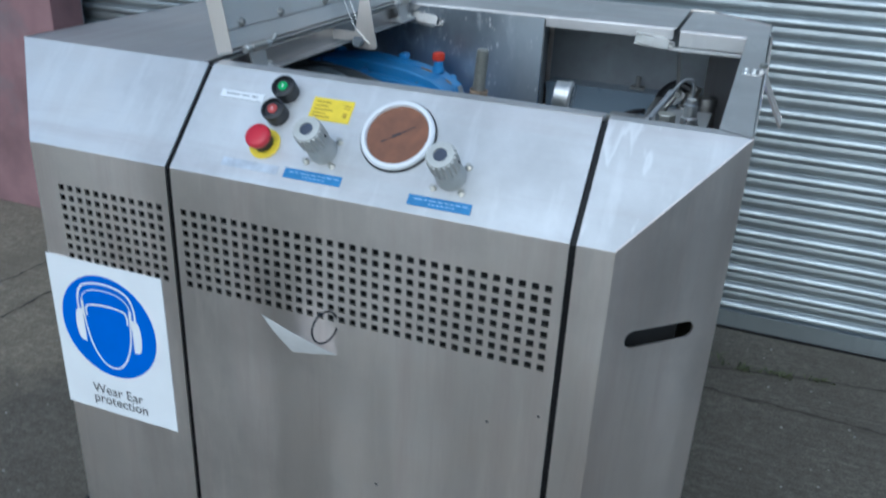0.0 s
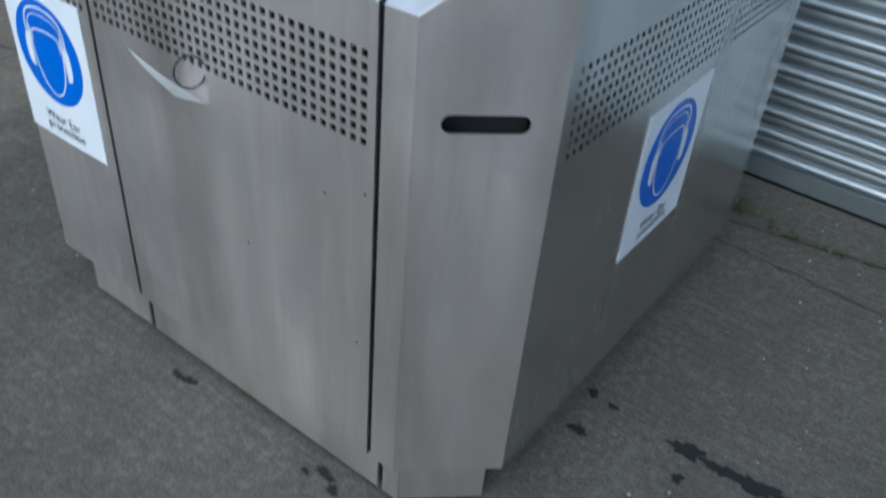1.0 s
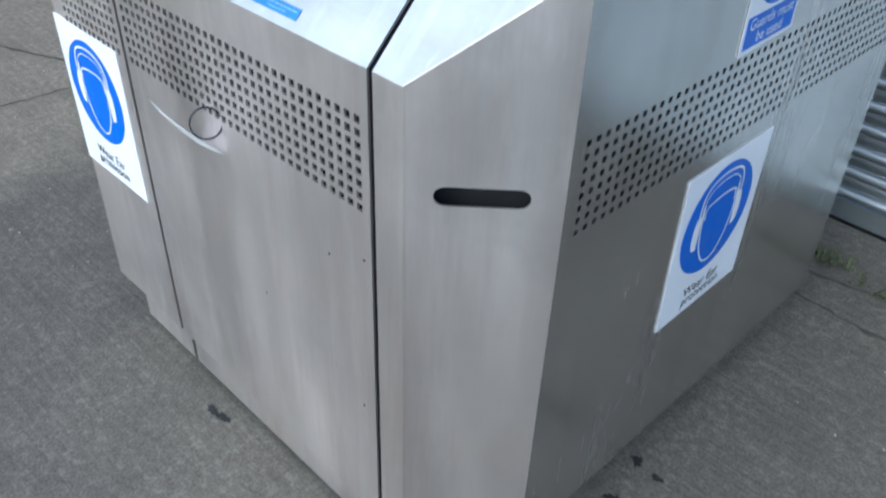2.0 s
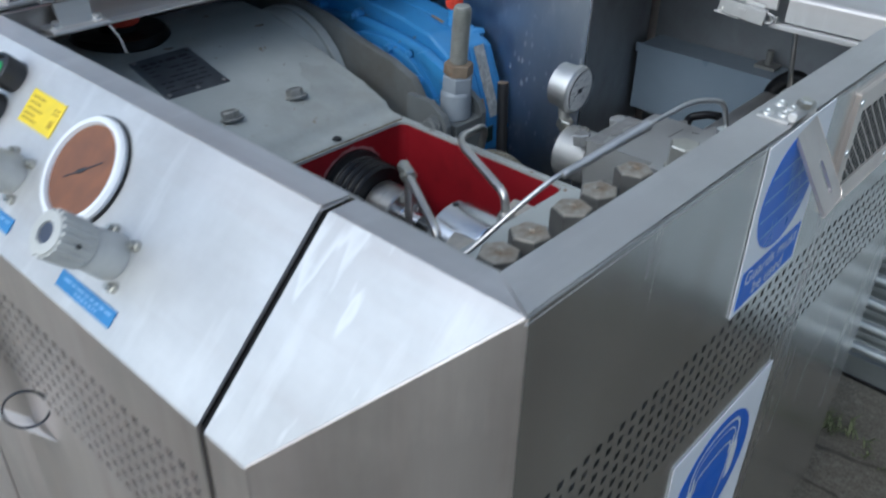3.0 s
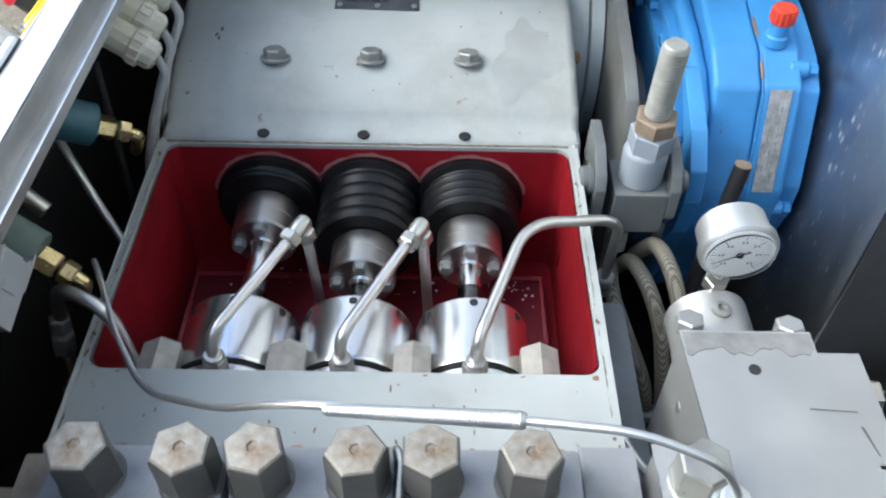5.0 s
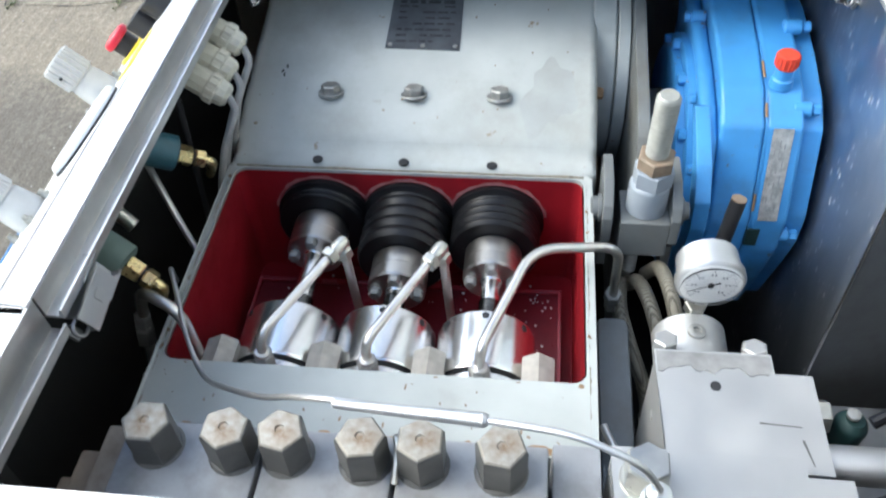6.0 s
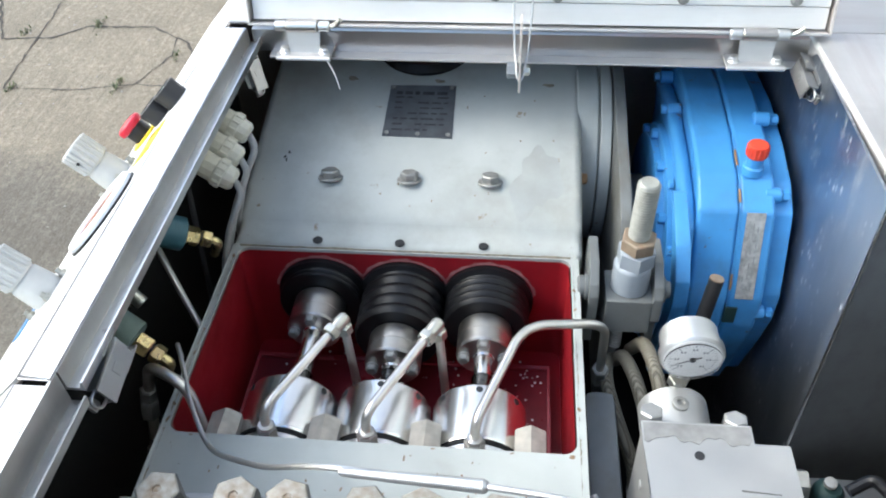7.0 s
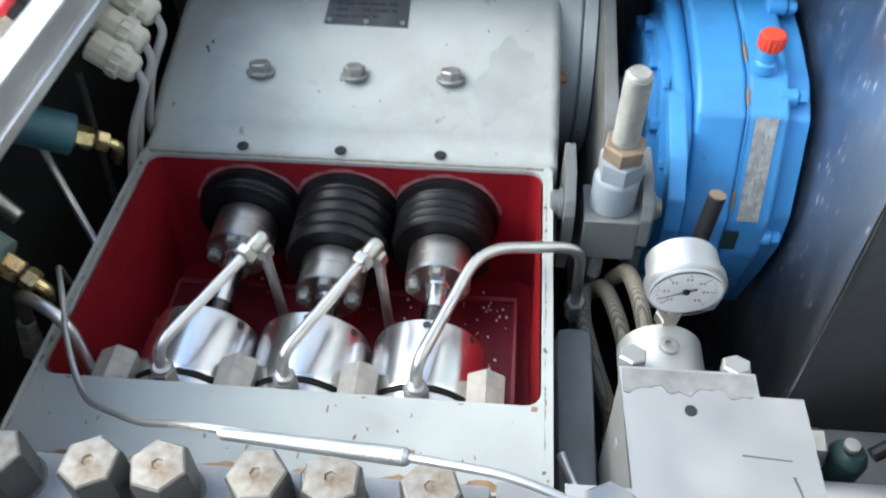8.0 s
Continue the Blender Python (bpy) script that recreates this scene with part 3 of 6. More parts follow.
    for x in (SL, 0.0):
        bm = slab([(x - 0.012, 0), (x + 0.012, 0), (x + 0.012, 0.176), (x - 0.012, 0.176)], 0.002, plane_m((0, 0.004, KNEE - 0.004), (1, 0, 0), (0, LIP, TOP - KNEE)))
        box(x - 0.012, x + 0.012, 0.0045, 0.0065, BOT + 0.004, KNEE - 0.003, bm=bm)
        part("seam_seal", bm, RUBBER, c, "black rubber seam seal")
    # plinth in three lengths
    for x0, x1 in ((-0.80, -0.613), (-0.60, 0.004), (0.016, 0.05)):
        part("plinth", box(x0, x1, 0.020, 0.024, 0.018, BOT + 0.01), STEEL_V, c)
    part("plinth", slab([(0, 0.018), (0.15, 0.018), (0.15, BOT + 0.01), (0, BOT + 0.01)], 0.004, plane_m((0.045, 0.020, 0), d, (0, 0, 1))), STEEL_V, c)
    part("plinth", box(0.118, 0.122, 0.118, YB - 0.1, 0.018, BOT + 0.01), STEEL_V, c)
    # dark lining behind the holes and under the machine
    part("lining", box(-0.85, 0.04, 0.012, 0.022, 0.13, 0.868), FOAM, c, "black acoustic lining")
    part("lining", box(0.164, 0.172, 0.14, 1.07, 0.13, 0.86), FOAM, c, "black acoustic lining")
    part("floor_pan", box(XL + 0.06, 0.05, 0.02, YB - 0.02, 0.122, 0.135), FOAM, c)
    foot = lathe((0.10, 0.11, 0), (0, 0, 1), [(0, 0.014), (0.006, 0.016), (0.012, 0.009), (0.03, 0.009)], 16)
    part("levelling_foot", foot, BOLT, c)


cabinet()


def bulkhead():
    b = root("bulkhead", (-0.6, 0.88, 0.14), "oily stainless bulkhead sheet behind the gearbox, blue reflections put into its colour", "bulkhead")
    # the sheet is cut away in an oval behind the gearbox
    oval = [(-0.66 + 0.200 * math.cos(2 * math.pi * k / 48), 0.68 + 0.182 * math.sin(2 * math.pi * k / 48)) for k in range(48)]
    o = [(-0.95, 0.136), (-0.280, 0.136), (-0.280, TOP - 0.006), (-0.95, TOP - 0.006)]
    part("sheet", slab(o, 0.003, plane_m((0, 0.882, 0), (1, 0, 0), (0, 0, 1)), [oval]), BULK, b)
    # added black backing, so the oval opening stays as dark as in shade
    part("dark_backing", box(-0.90, -0.42, 0.935, 0.945, 0.46, 0.90, 0.003), FOAM, b, "black backing added to keep the opening dark")
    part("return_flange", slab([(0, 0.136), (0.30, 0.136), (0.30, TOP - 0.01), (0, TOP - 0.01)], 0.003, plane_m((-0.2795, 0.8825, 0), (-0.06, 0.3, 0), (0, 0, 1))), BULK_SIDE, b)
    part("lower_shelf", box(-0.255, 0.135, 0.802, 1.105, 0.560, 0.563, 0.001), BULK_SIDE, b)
    part("edge_fold", cyl((-0.280, 0.8835, 0.14), (-0.280, 0.8835, TOP - 0.008), 0.0020, 10), STEEL_S, b)


bulkhead()


def crankcase():
    c = root("pump", (-0.4, 0.37, 0.14), "light grey painted triplex plunger pump with red-lined crosshead well", "pump")
    prof = [(-0.398, 0.45), (-0.398, 0.806), (-0.428, 0.808), (-0.438, 0.820), (-0.486, 0.8375), (-0.575, 0.860), (-0.67, 0.883), (-0.72, 0.892), (-0.78, 0.895), (-0.83, 0.885), (-0.85, 0.83), (-0.85, 0.45)]
    part("crankcase", prism(prof, 0.150, 0.606, 0.012, 3), CASTING, c, "pale grey painted crankcase, oil-stained")
    # crosshead well: four walls round a floor
    zt, zf = 0.806, 0.63
    xi0, xi1, yi0, yi1 = -0.391, -0.101, 0.162, 0.590
    xo0, xo1, yo0, yo1 = -0.397, -0.018, 0.155, 0.5970

    def rr(x0, x1, y0, y1, r, n=5):
        pts = []
        for cx, cy, a0 in ((x1 - r, y1 - r, 0), (x0 + r, y1 - r, 90), (x0 + r, y0 + r, 180), (x1 - r, y0 + r, 270)):
            for i in range(n + 1):
                a = radians(a0 + 90 * i / n)
                pts.append((cx + r * math.cos(a), cy + r * math.sin(a)))
        return pts
    hole = rr(xi0, xi1, yi0, yi1, 0.014)
    bm = slab(rr(xo0, xo1, yo0, yo1, 0.004), 0.30, plane_m((0, 0, zt), (1, 0, 0), (0, 1, 0)), [hole])
    tops = [e for e in bm.edges if all(v.co.z > zt - 0.001 for v in e.verts) and len(e.link_faces) == 2 and e.calc_face_angle(0) > 0.8]
    rim = [e for e in tops if max(v.co.y for v in e.verts) > yi1 + 0.004 or min(v.co.y for v in e.verts) < yi0 - 0.004 or min(v.co.x for v in e.verts) > xi1 + 0.01]
    quad_bevel(bm, rim, 0.0028, 3)
    part("well_casting", bm, CASTING, c, "pale grey casting with chipped edges")
    # chips and rust spots along the well's edges
    rnd = random.Random(21)
    bm = bmesh.new()
    for k in range(78):
        if k % 3 != 2 and rnd.random() < 0.45:
            continue
        if k % 3 == 0:
            x, y = rnd.choice((xo1 - 0.004, xo1 - 0.003, xi1 + 0.003)), rnd.uniform(0.16, 0.60)
        elif k % 3 == 1:
            x, y = rnd.uniform(-0.38, -0.03), rnd.choice((yi1 + 0.002, yi1 + 0.003, yi0 - 0.003))
        else:
            x, y = rnd.uniform(xi1 + 0.004, xo1 - 0.004), rnd.uniform(0.17, 0.60)
        r = rnd.uniform(0.0006, 0.0022) * (0.6 if k % 3 == 2 else 0.9)
        a0, st = rnd.uniform(0, 6), rnd.uniform(1.0, 2.6)
        ph = rnd.uniform(0, 6)
        vs = []
        for i in range(9):
            a = 2 * math.pi * i / 9
            q = r * (1 + 0.35 * math.sin(2 * a + ph) + rnd.uniform(-0.2, 0.2))
            u, v = q * st * math.cos(a), q * math.sin(a)
            vs.append(bm.verts.new((x + (v if k % 3 == 0 else u), y + (u if k % 3 == 0 else v), zt + 0.0004)))
        bm.faces.new(vs)
    tagged(part("paint_chip", bm, CHIP, c, "", smooth=0), "small rusty paint chips", kind="stuff")
    # rust line along the joint with the valve heads
    bm = bmesh.new()
    prev = None
    for i in range(90):
        y = 0.16 + 0.44 * i / 89
        w = max(0.0004, 0.0042 + 0.0026 * math.sin(i * 0.7) * math.sin(i * 0.23) + rnd.uniform(-0.0016, 0.0016))
        cur = (bm.verts.new((xo1 - 0.0066 - w, y, zt + 0.0004)), bm.verts.new((xo1 - 0.0040, y, zt + 0.0001)))
        if prev:
            bm.faces.new((prev[0], prev[1], cur[1], cur[0]))
        prev = cur
    part("rust_line", bm, RUST, c, "rust-stained joint edge", smooth=0)
    for x, lo, hi in ((xi0 - 0.0022, yi0, yi1), ):
        bm = bmesh.new()
        prev = None
        for i in range(80):
            y = lo + (hi - lo) * i / 79
            w = max(0.0001, 0.0003 + 0.0009 * math.sin(i * 0.43 + 1) * math.sin(i * 0.19) + rnd.uniform(-0.0005, 0.0005))
            cur = (bm.verts.new((x - w, y, zt + 0.0024)), bm.verts.new((x + 0.001, y, zt + 0.0003)))
            if prev:
                bm.faces.new((prev[0], prev[1], cur[1], cur[0]))
            prev = cur
        part("rust_line", bm, GRIME, c, "grimy well edge", smooth=0)
    for y, sgn in ((yi1 + 0.0026, 1), (yi0 - 0.0026, -1)):
        bm = bmesh.new()
        prev = None
        for i in range(110):
            x = xi0 + 0.01 + (xi1 - xi0 + 0.05) * i / 109
            w = max(0.0, 0.0010 * math.sin(i * 0.31 + sgn + y * 40) * math.sin(i * 0.127 + y * 90) + 0.0002 + rnd.uniform(-0.0009, 0.0009))
            cur = (bm.verts.new((x, y, zt + 0.0004)), bm.verts.new((x, y + sgn * (w + 0.0001), zt + 0.0004)))
            if prev:
                bm.faces.new((prev[0], prev[1], cur[1], cur[0]))
            prev = cur
        part("rust_line", bm, GRIME, c, "grimy well edge", smooth=0)
    # red lining, 2 mm inside the well
    ins = rr(xi0 + 0.002, xi1 - 0.002, yi0 + 0.002, yi1 - 0.002, 0.013)
    bm = bmesh.new()
    lo = [bm.verts.new((x, y, zf)) for x, y in ins]
    hi = [bm.verts.new((x, y, zt - 0.003)) for x, y in ins]
    for i in range(len(ins)):
        bm.faces.new((lo[i], lo[(i + 1) % len(ins)], hi[(i + 1) % len(ins)], hi[i]))
    bm.faces.new(lo)
    part("well_lining", bm, RED_IN, c, "dark red enamel lining")
    part("well_tray", box(-0.338, -0.105, 0.176, 0.572, zf, zf + 0.024, 0.003), MAROON, c, "oily maroon drip tray")
    o = [(-0.338, 0.176), (-0.105, 0.176), (-0.105, 0.572), (-0.338, 0.572)]
    h = [(-0.334, 0.180), (-0.109, 0.180), (-0.109, 0.568), (-0.334, 0.568)]
    # lighter, pinker rim: the tray edge's highlight is put into its colour
    part("tray_rim", slab(o, 0.005, plane_m((0, 0, zf + 0.0295), (1, 0, 0), (0, 1, 0)), [h], 0.001), RED_EDGE, c, "glossy red tray rim, edge highlight put into its colour")
    bm = bmesh.new()
    for _ in range(170):
        x, y = rnd.uniform(-0.355, -0.11), (rnd.uniform(0.44, 0.562) if rnd.random() < 0.7 else rnd.uniform(0.205, 0.562))
        r = rnd.uniform(0.0008, 0.0023)
        bmesh.ops.create_icosphere(bm, subdivisions=1, radius=r, matrix=Matrix.Translation((x, y, zf + 0.024 + r * 0.3)) @ Matrix.Diagonal((1, 1, 0.55, 1)))
    solo("water_droplets", bm, DROP, (-0.23, 0.5, zf + 0.024), "shiny water droplets spattered in the drip tray", "droplets", kind="stuff")
    return c


GRIME = plain("dried_grime", (0.20, 0.175, 0.13), 0.75, 0, 0.5, 150)
CHIP = plain("chipped_paint", (0.20, 0.13, 0.075), 0.7, 0.1, 0.5, 200)
RED_EDGE = paint("highlit_red_enamel", (0.24, 0.03, 0.04), 0.16, 0.2, (0.08, 0.02, 0.02), 0.4, 20)
MAROON = paint("oily_maroon", (0.13, 0.010, 0.016), 0.30, 0.2, (0.03, 0.008, 0.010), 0.6, 12)
# pale colour holds the white glint of the water droplets
DROP = plain("droplet", (0.75, 0.66, 0.66), 0.10, 0.2, 0.1, 60)
for dull in (CASTING, RED_IN, MAROON):
    dull.node_tree.nodes["Principled BSDF"].inputs["Specular IOR Level"].default_value = 0.25
PUMP = crankcase()


DAMP = paint("damp_grey_paint", (0.325, 0.342, 0.33), 0.32, 0.10, (0.22, 0.21, 0.17), 0.4, 14)
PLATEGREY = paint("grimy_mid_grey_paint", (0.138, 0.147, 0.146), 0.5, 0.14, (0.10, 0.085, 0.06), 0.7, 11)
CASTING2 = paint("mid_grey_paint", (0.16, 0.175, 0.19), 0.42, 0.12, (0.12, 0.10, 0.08), 0.5, 16)


# ---- pump: bolts, plate, plungers ----
def screw_head(p, d, af, h, mat, parent, washer=0.0, name="bolt", turn=0.0):
    p, d = Vector(p), Vector(d).normalized()
    bm = hexa(p, p + d * h, af, turn=turn)
    if washer:
        cyl(p - d * 0.001, p + d * 0.0025, washer, 24, None, 0.0008, bm)
    return part(name, bm, mat, parent)


def pump_details():
    for i, y in enumerate((0.266, 0.374, 0.483)):
        screw_head((-0.499, y, 0.8413), (-0.24, 0, 0.97), 0.0215, 0.012, BOLT, PUMP, 0.0165, turn=0.3 * i)
        part("dowel", cyl((-0.408, y - 0.004, 0.806), (-0.408, y - 0.004, 0.8095), 0.0065, 20, None, 0.001), BLACK, PUMP)
    # maker's plate, lying on the slope of the casing
    m = plane_m((-0.572, 0.327, 0.8608), (0, 1, 0), (-0.095, 0, 0.023))
    part("maker_plate", slab([(0.0, 0.002), (0.099, 0.0), (0.098, 0.103), (0.002, 0.101)], 0.0015, m), PLATE, PUMP, "dark stamped maker's plate, unreadable")
    for u, v in ((0.006, 0.007), (0.093, 0.006), (0.050, 0.006), (0.007, 0.096), (0.092, 0.097)):
        q = m @ Vector((u, v, 0.0))
        k = m.to_3x3() @ Vector((0, 0, 1))
        k = k if k.z > 0 else -k
        part("rivet", cyl(q, q + k * 0.0022, 0.0034, 12, None, 0.0008), BOLT, PUMP)
    bm = bmesh.new()
    rnd = random.Random(4)
    for r in range(8):
        v = 0.089 - r * 0.0105
        u = 0.012
        while u < 0.085:
            w = rnd.uniform(0.006, 0.018)
            if rnd.random() < (0.95 if r == 0 else 0.7):
                b = box(u, min(u + w, 0.089), v - (0.006 if r == 0 else 0.0025), v, -0.0004, 0.0004)
                b.transform(m)
                merge(bm, b)
            u += w + 0.004
    part("stamped_print", bm, PLATEPRINT, PUMP, "worn stamped print")
    # damp patch, drips and specks on the curved top
    rnd = random.Random(33)

    def on_top(x, y):
        pts = ((-0.438, 0.820), (-0.486, 0.8375), (-0.575, 0.860), (-0.67, 0.883), (-0.72, 0.892))
        for (xa, za), (xb, zb) in zip(pts, pts[1:]):
            if xb <= x <= xa:
                return za + (zb - za) * (xa - x) / (xa - xb) + 0.0006
        return 0.8926

    def blotch(cx, cy, rx, ry, name, mat, label):
        bm = bmesh.new()
        ph = [rnd.uniform(0, 6.28) for _ in range(3)]
        rows = []
        for q in range(7):
            row = []
            for i in range(40):
                a = 2 * math.pi * i / 40
                k = (1 + 0.20 * math.sin(2 * a + ph[0]) + 0.16 * math.sin(3 * a + ph[1]) + 0.10 * math.sin(7 * a + ph[2])) * (q + 0.15) / 6.15
                x, y = cx + rx * k * math.cos(a), cy + ry * k * math.sin(a)
                row.append(bm.verts.new((x, y, on_top(x, y))))
            rows.append(row)
        bm.faces.new(rows[0])
        for p, q in zip(rows, rows[1:]):
            for i in range(40):
                bm.faces.new((p[i], p[(i + 1) % 40], q[(i + 1) % 40], q[i]))
        part(name, bm, mat, PUMP, label)
    blotch(-0.505, 0.545, 0.055, 0.030, "damp_patch", DAMP, "faint damp oil patch")
    for _ in range(16):
        blotch(rnd.uniform(-0.70, -0.45), rnd.uniform(0.19, 0.58), rnd.uniform(0.0008, 0.002), rnd.uniform(0.0006, 0.0014), "paint_speck", CHIP, "")
    for x, y in ((-0.532, 0.196), (-0.527, 0.199), (-0.540, 0.201)):
        blotch(x, y, 0.003, 0.0015, "paint_speck", BLACK, "")
    for y in (0.27, 0.40, 0.56):
        blotch(-0.69 + 0.02 * y, y, 0.004, 0.007, "rust_spot", GRIME, "small brown stain")
    # dark round opening behind the plate, half under the lid rail
    part("breather", lathe((-0.765, 0.372, 0.884), (0, 0, 1), [(0, 0.070), (0.008, 0.073), (0.018, 0.066), (0.020, 0.030), (0.028, 0.026), (0.030, 0.024)], 32), RUBBER, PUMP, "black round breather cover")
    part("breather_cap", lathe((-0.755, 0.372, 0.9125), (0, 0, 1), [(0, 0.022), (0.003, 0.026), (0.016, 0.026), (0.019, 0.022)], 24), ORANGE, PUMP, "orange-red cap")
    # bell housing rings and the plate behind
    c = (-0.702, 0.755)
    part("bell_ring", cyl((c[0], 0.600, c[1]), (c[0], 0.632, c[1]), 0.1365, 64, None, 0.0025), CASTING, PUMP)
    part("bell_ring", cyl((c[0], 0.6335, c[1]), (c[0], 0.6500, c[1]), 0.1385, 64, None, 0.0015), CASTING, PUMP)
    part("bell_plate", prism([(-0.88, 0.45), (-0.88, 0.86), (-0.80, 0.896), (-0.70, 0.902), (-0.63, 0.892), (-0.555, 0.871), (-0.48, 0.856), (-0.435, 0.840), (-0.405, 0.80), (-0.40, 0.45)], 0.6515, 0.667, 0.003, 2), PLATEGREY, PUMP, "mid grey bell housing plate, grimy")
    screw_head((-0.540, 0.6060, 0.822), (0, 1, 0), 0.013, 0.009, RUST, PUMP, 0.009)


def stamped():
    m, t, b = nodes_of("dark_plate", 0.45, 0.35, (0.16, 0.165, 0.17))
    n = noise_node(t, 22, 6)
    t.links.new(ramp(t, n, [(0.3, (0.06, 0.066, 0.075)), (0.7, (0.145, 0.158, 0.175))]), b.inputs["Base Color"])
    t.links.new(mapr(t, n, 0.28, 0.55), b.inputs["Roughness"])
    return m


PLATE = stamped()
PLATEPRINT = plain("worn_stamping", (0.05, 0.053, 0.058), 0.5, 0.3, 0.4, 90)
pump_details()

AXZ = 0.733
DARKROD = plain("dark_rod_steel", (0.10, 0.098, 0.095), 0.22, 1.0, 0.25, 60)
DUSTRED = paint("dusty_red", (0.34, 0.15, 0.15), 0.8, 0.3, (0.20, 0.03, 0.03), 0.9, 60)


def plunger(y, front, back, folds, group="plungers of the pump"):
    """front: face of the clamp; back: where the bellows meet it."""
    p = root("plunger_unit", (-0.2, y, AXZ), "bright turned plunger with black rubber bellows and gland nut", "plunger", group)
    wall = -0.389
    prof = [(0, 0.0595), (0.005 + 0.001 * (folds % 3) + y * 0.002, 0.0600), (0.010, 0.053)]
    L = back - wall - 0.012
    s0 = 0.012
    for i in range(folds):
        a, b = s0 + L * i / folds, s0 + L * (i + 1) / folds
        w = b - a
        prof += [(a + w * 0.05, 0.0518), (a + w * 0.3, 0.0548), (a + w * 0.5, 0.0556), (a + w * 0.7, 0.0548), (a + w * 0.95, 0.0518)]
    prof += [(back - wall - 0.001, 0.036), (back - wall, 0.030)]
    part("bellows", lathe((wall, y, AXZ), (1, 0, 0), prof, 40), RUBBER, p, "black rubber bellows")
    ln = front - back
    part("clamp", lathe((back, y, AXZ), (1, 0, 0), [(0, 0.0330), (0.001, 0.0345), (ln * 0.52, 0.0345), (ln * 0.53, 0.0338), (ln * 0.56, 0.0338), (ln * 0.57, 0.0345), (ln - 0.002, 0.0345), (ln, 0.0325), (ln + 0.001, 0.012)], 48), CHROME_DULL, p, "steel clamp ring")
    for k in range(4):
        a = radians(90 * k + 90)
        yy, zz = y + 0.025 * math.cos(a), AXZ + 0.025 * math.sin(a)
        screw_head((front, yy, zz), (1, 0, 0), 0.013, 0.009, BOLT, p, 0.008, turn=k)
    part("rod", lathe((front - 0.002, y, AXZ), (1, 0, 0), [(0, 0.0135), (0.006, 0.0135), (0.008, 0.0115), (0.055, 0.0115), (0.056, 0.0125), (-front - 0.175, 0.0125)] if -front - 0.175 > 0.06 else [(0, 0.0125), (-front - 0.175, 0.0125)], 28), CHROME, p, "polished rod")
    # darker sleeve over the lower end of the rod
    part("lower_rod", lathe((-0.236 - 0.004 * folds, y, AXZ), (1, 0, 0), [(0, 0.0122), (0.001, 0.0130), (0.040, 0.0130)], 28), DARKROD, p, "dark lower rod")
    bm = bmesh.new()
    prev = None
    for i in range(49):
        a = radians(8 + 164 * i / 48)
        w = 0.0016 + 0.0014 * math.sin(i * 0.9 + y * 50) * math.sin(i * 0.37) + 0.0012 * math.sin(math.pi * i / 48)
        cur = [bm.verts.new((wall + 0.0005, y + r * math.cos(a), AXZ + r * math.sin(a))) for r in (0.0606, 0.0620 + max(0.0, w))]
        if prev:
            bm.faces.new((prev[0], prev[1], cur[1], cur[0]))
        prev = cur
    part("dust_mark", bm, DUSTRED, p, "dusty pale mark on the red wall", smooth=0)
    g = part("gland_nut", lathe((-0.205, y, AXZ), (1, 0, 0), [(0, 0.020), (0.0005, 0.048), (0.004, 0.0528), (0.007, 0.0542), (0.073, 0.0542), (0.076, 0.0528)], 64), CHROME, p, "bright turned gland nut")
    for a in (90, 40, 140, -10, 190):
        d = Vector((0, math.cos(radians(a)), math.sin(radians(a))))
        q = Vector((-0.193, y, AXZ)) + d * 0.0534
        part("pin_hole", cyl(q, q + d * 0.0012, 0.004, 14), BLACK, g)
    part("seal_ring", lathe((-0.129, y, AXZ), (1, 0, 0), [(0, 0.050), (0.001, 0.0522), (0.005, 0.0522), (0.006, 0.050)], 64), RUBBER, p)
    part("gland_seat", lathe((-0.123, y, AXZ), (1, 0, 0), [(0, 0.050), (0.001, 0.0525), (0.022, 0.0525)], 64), CHROME, p)


plunger(0.266, -0.315, -0.362, 2)
plunger(0.375, -0.263, -0.306, 4)
plunger(0.486, -0.287, -0.330, 4)


def tie_nuts():
    proto = None
    for y in (0.210, 0.321, 0.431, 0.543):
        if proto is None:
            proto = root("tie_nut", (-0.15, y, 0.78), "zinc hexagon tie-bolt nut in the pump well", "nut", "tie nuts in the well")
            part("hexagon", hexa((-0.148, y, 0.772), (-0.101, y, 0.772), 0.033, turn=0.5, bev=0.003), RUSTNUT2, proto)
        else:
            copy_thing(proto, Matrix.Translation((-0.15, y, 0.78)))


RUSTNUT2 = plain("tarnished_zinc", (0.42, 0.395, 0.345), 0.6, 0.35, 0.2, 70)
tie_nuts()


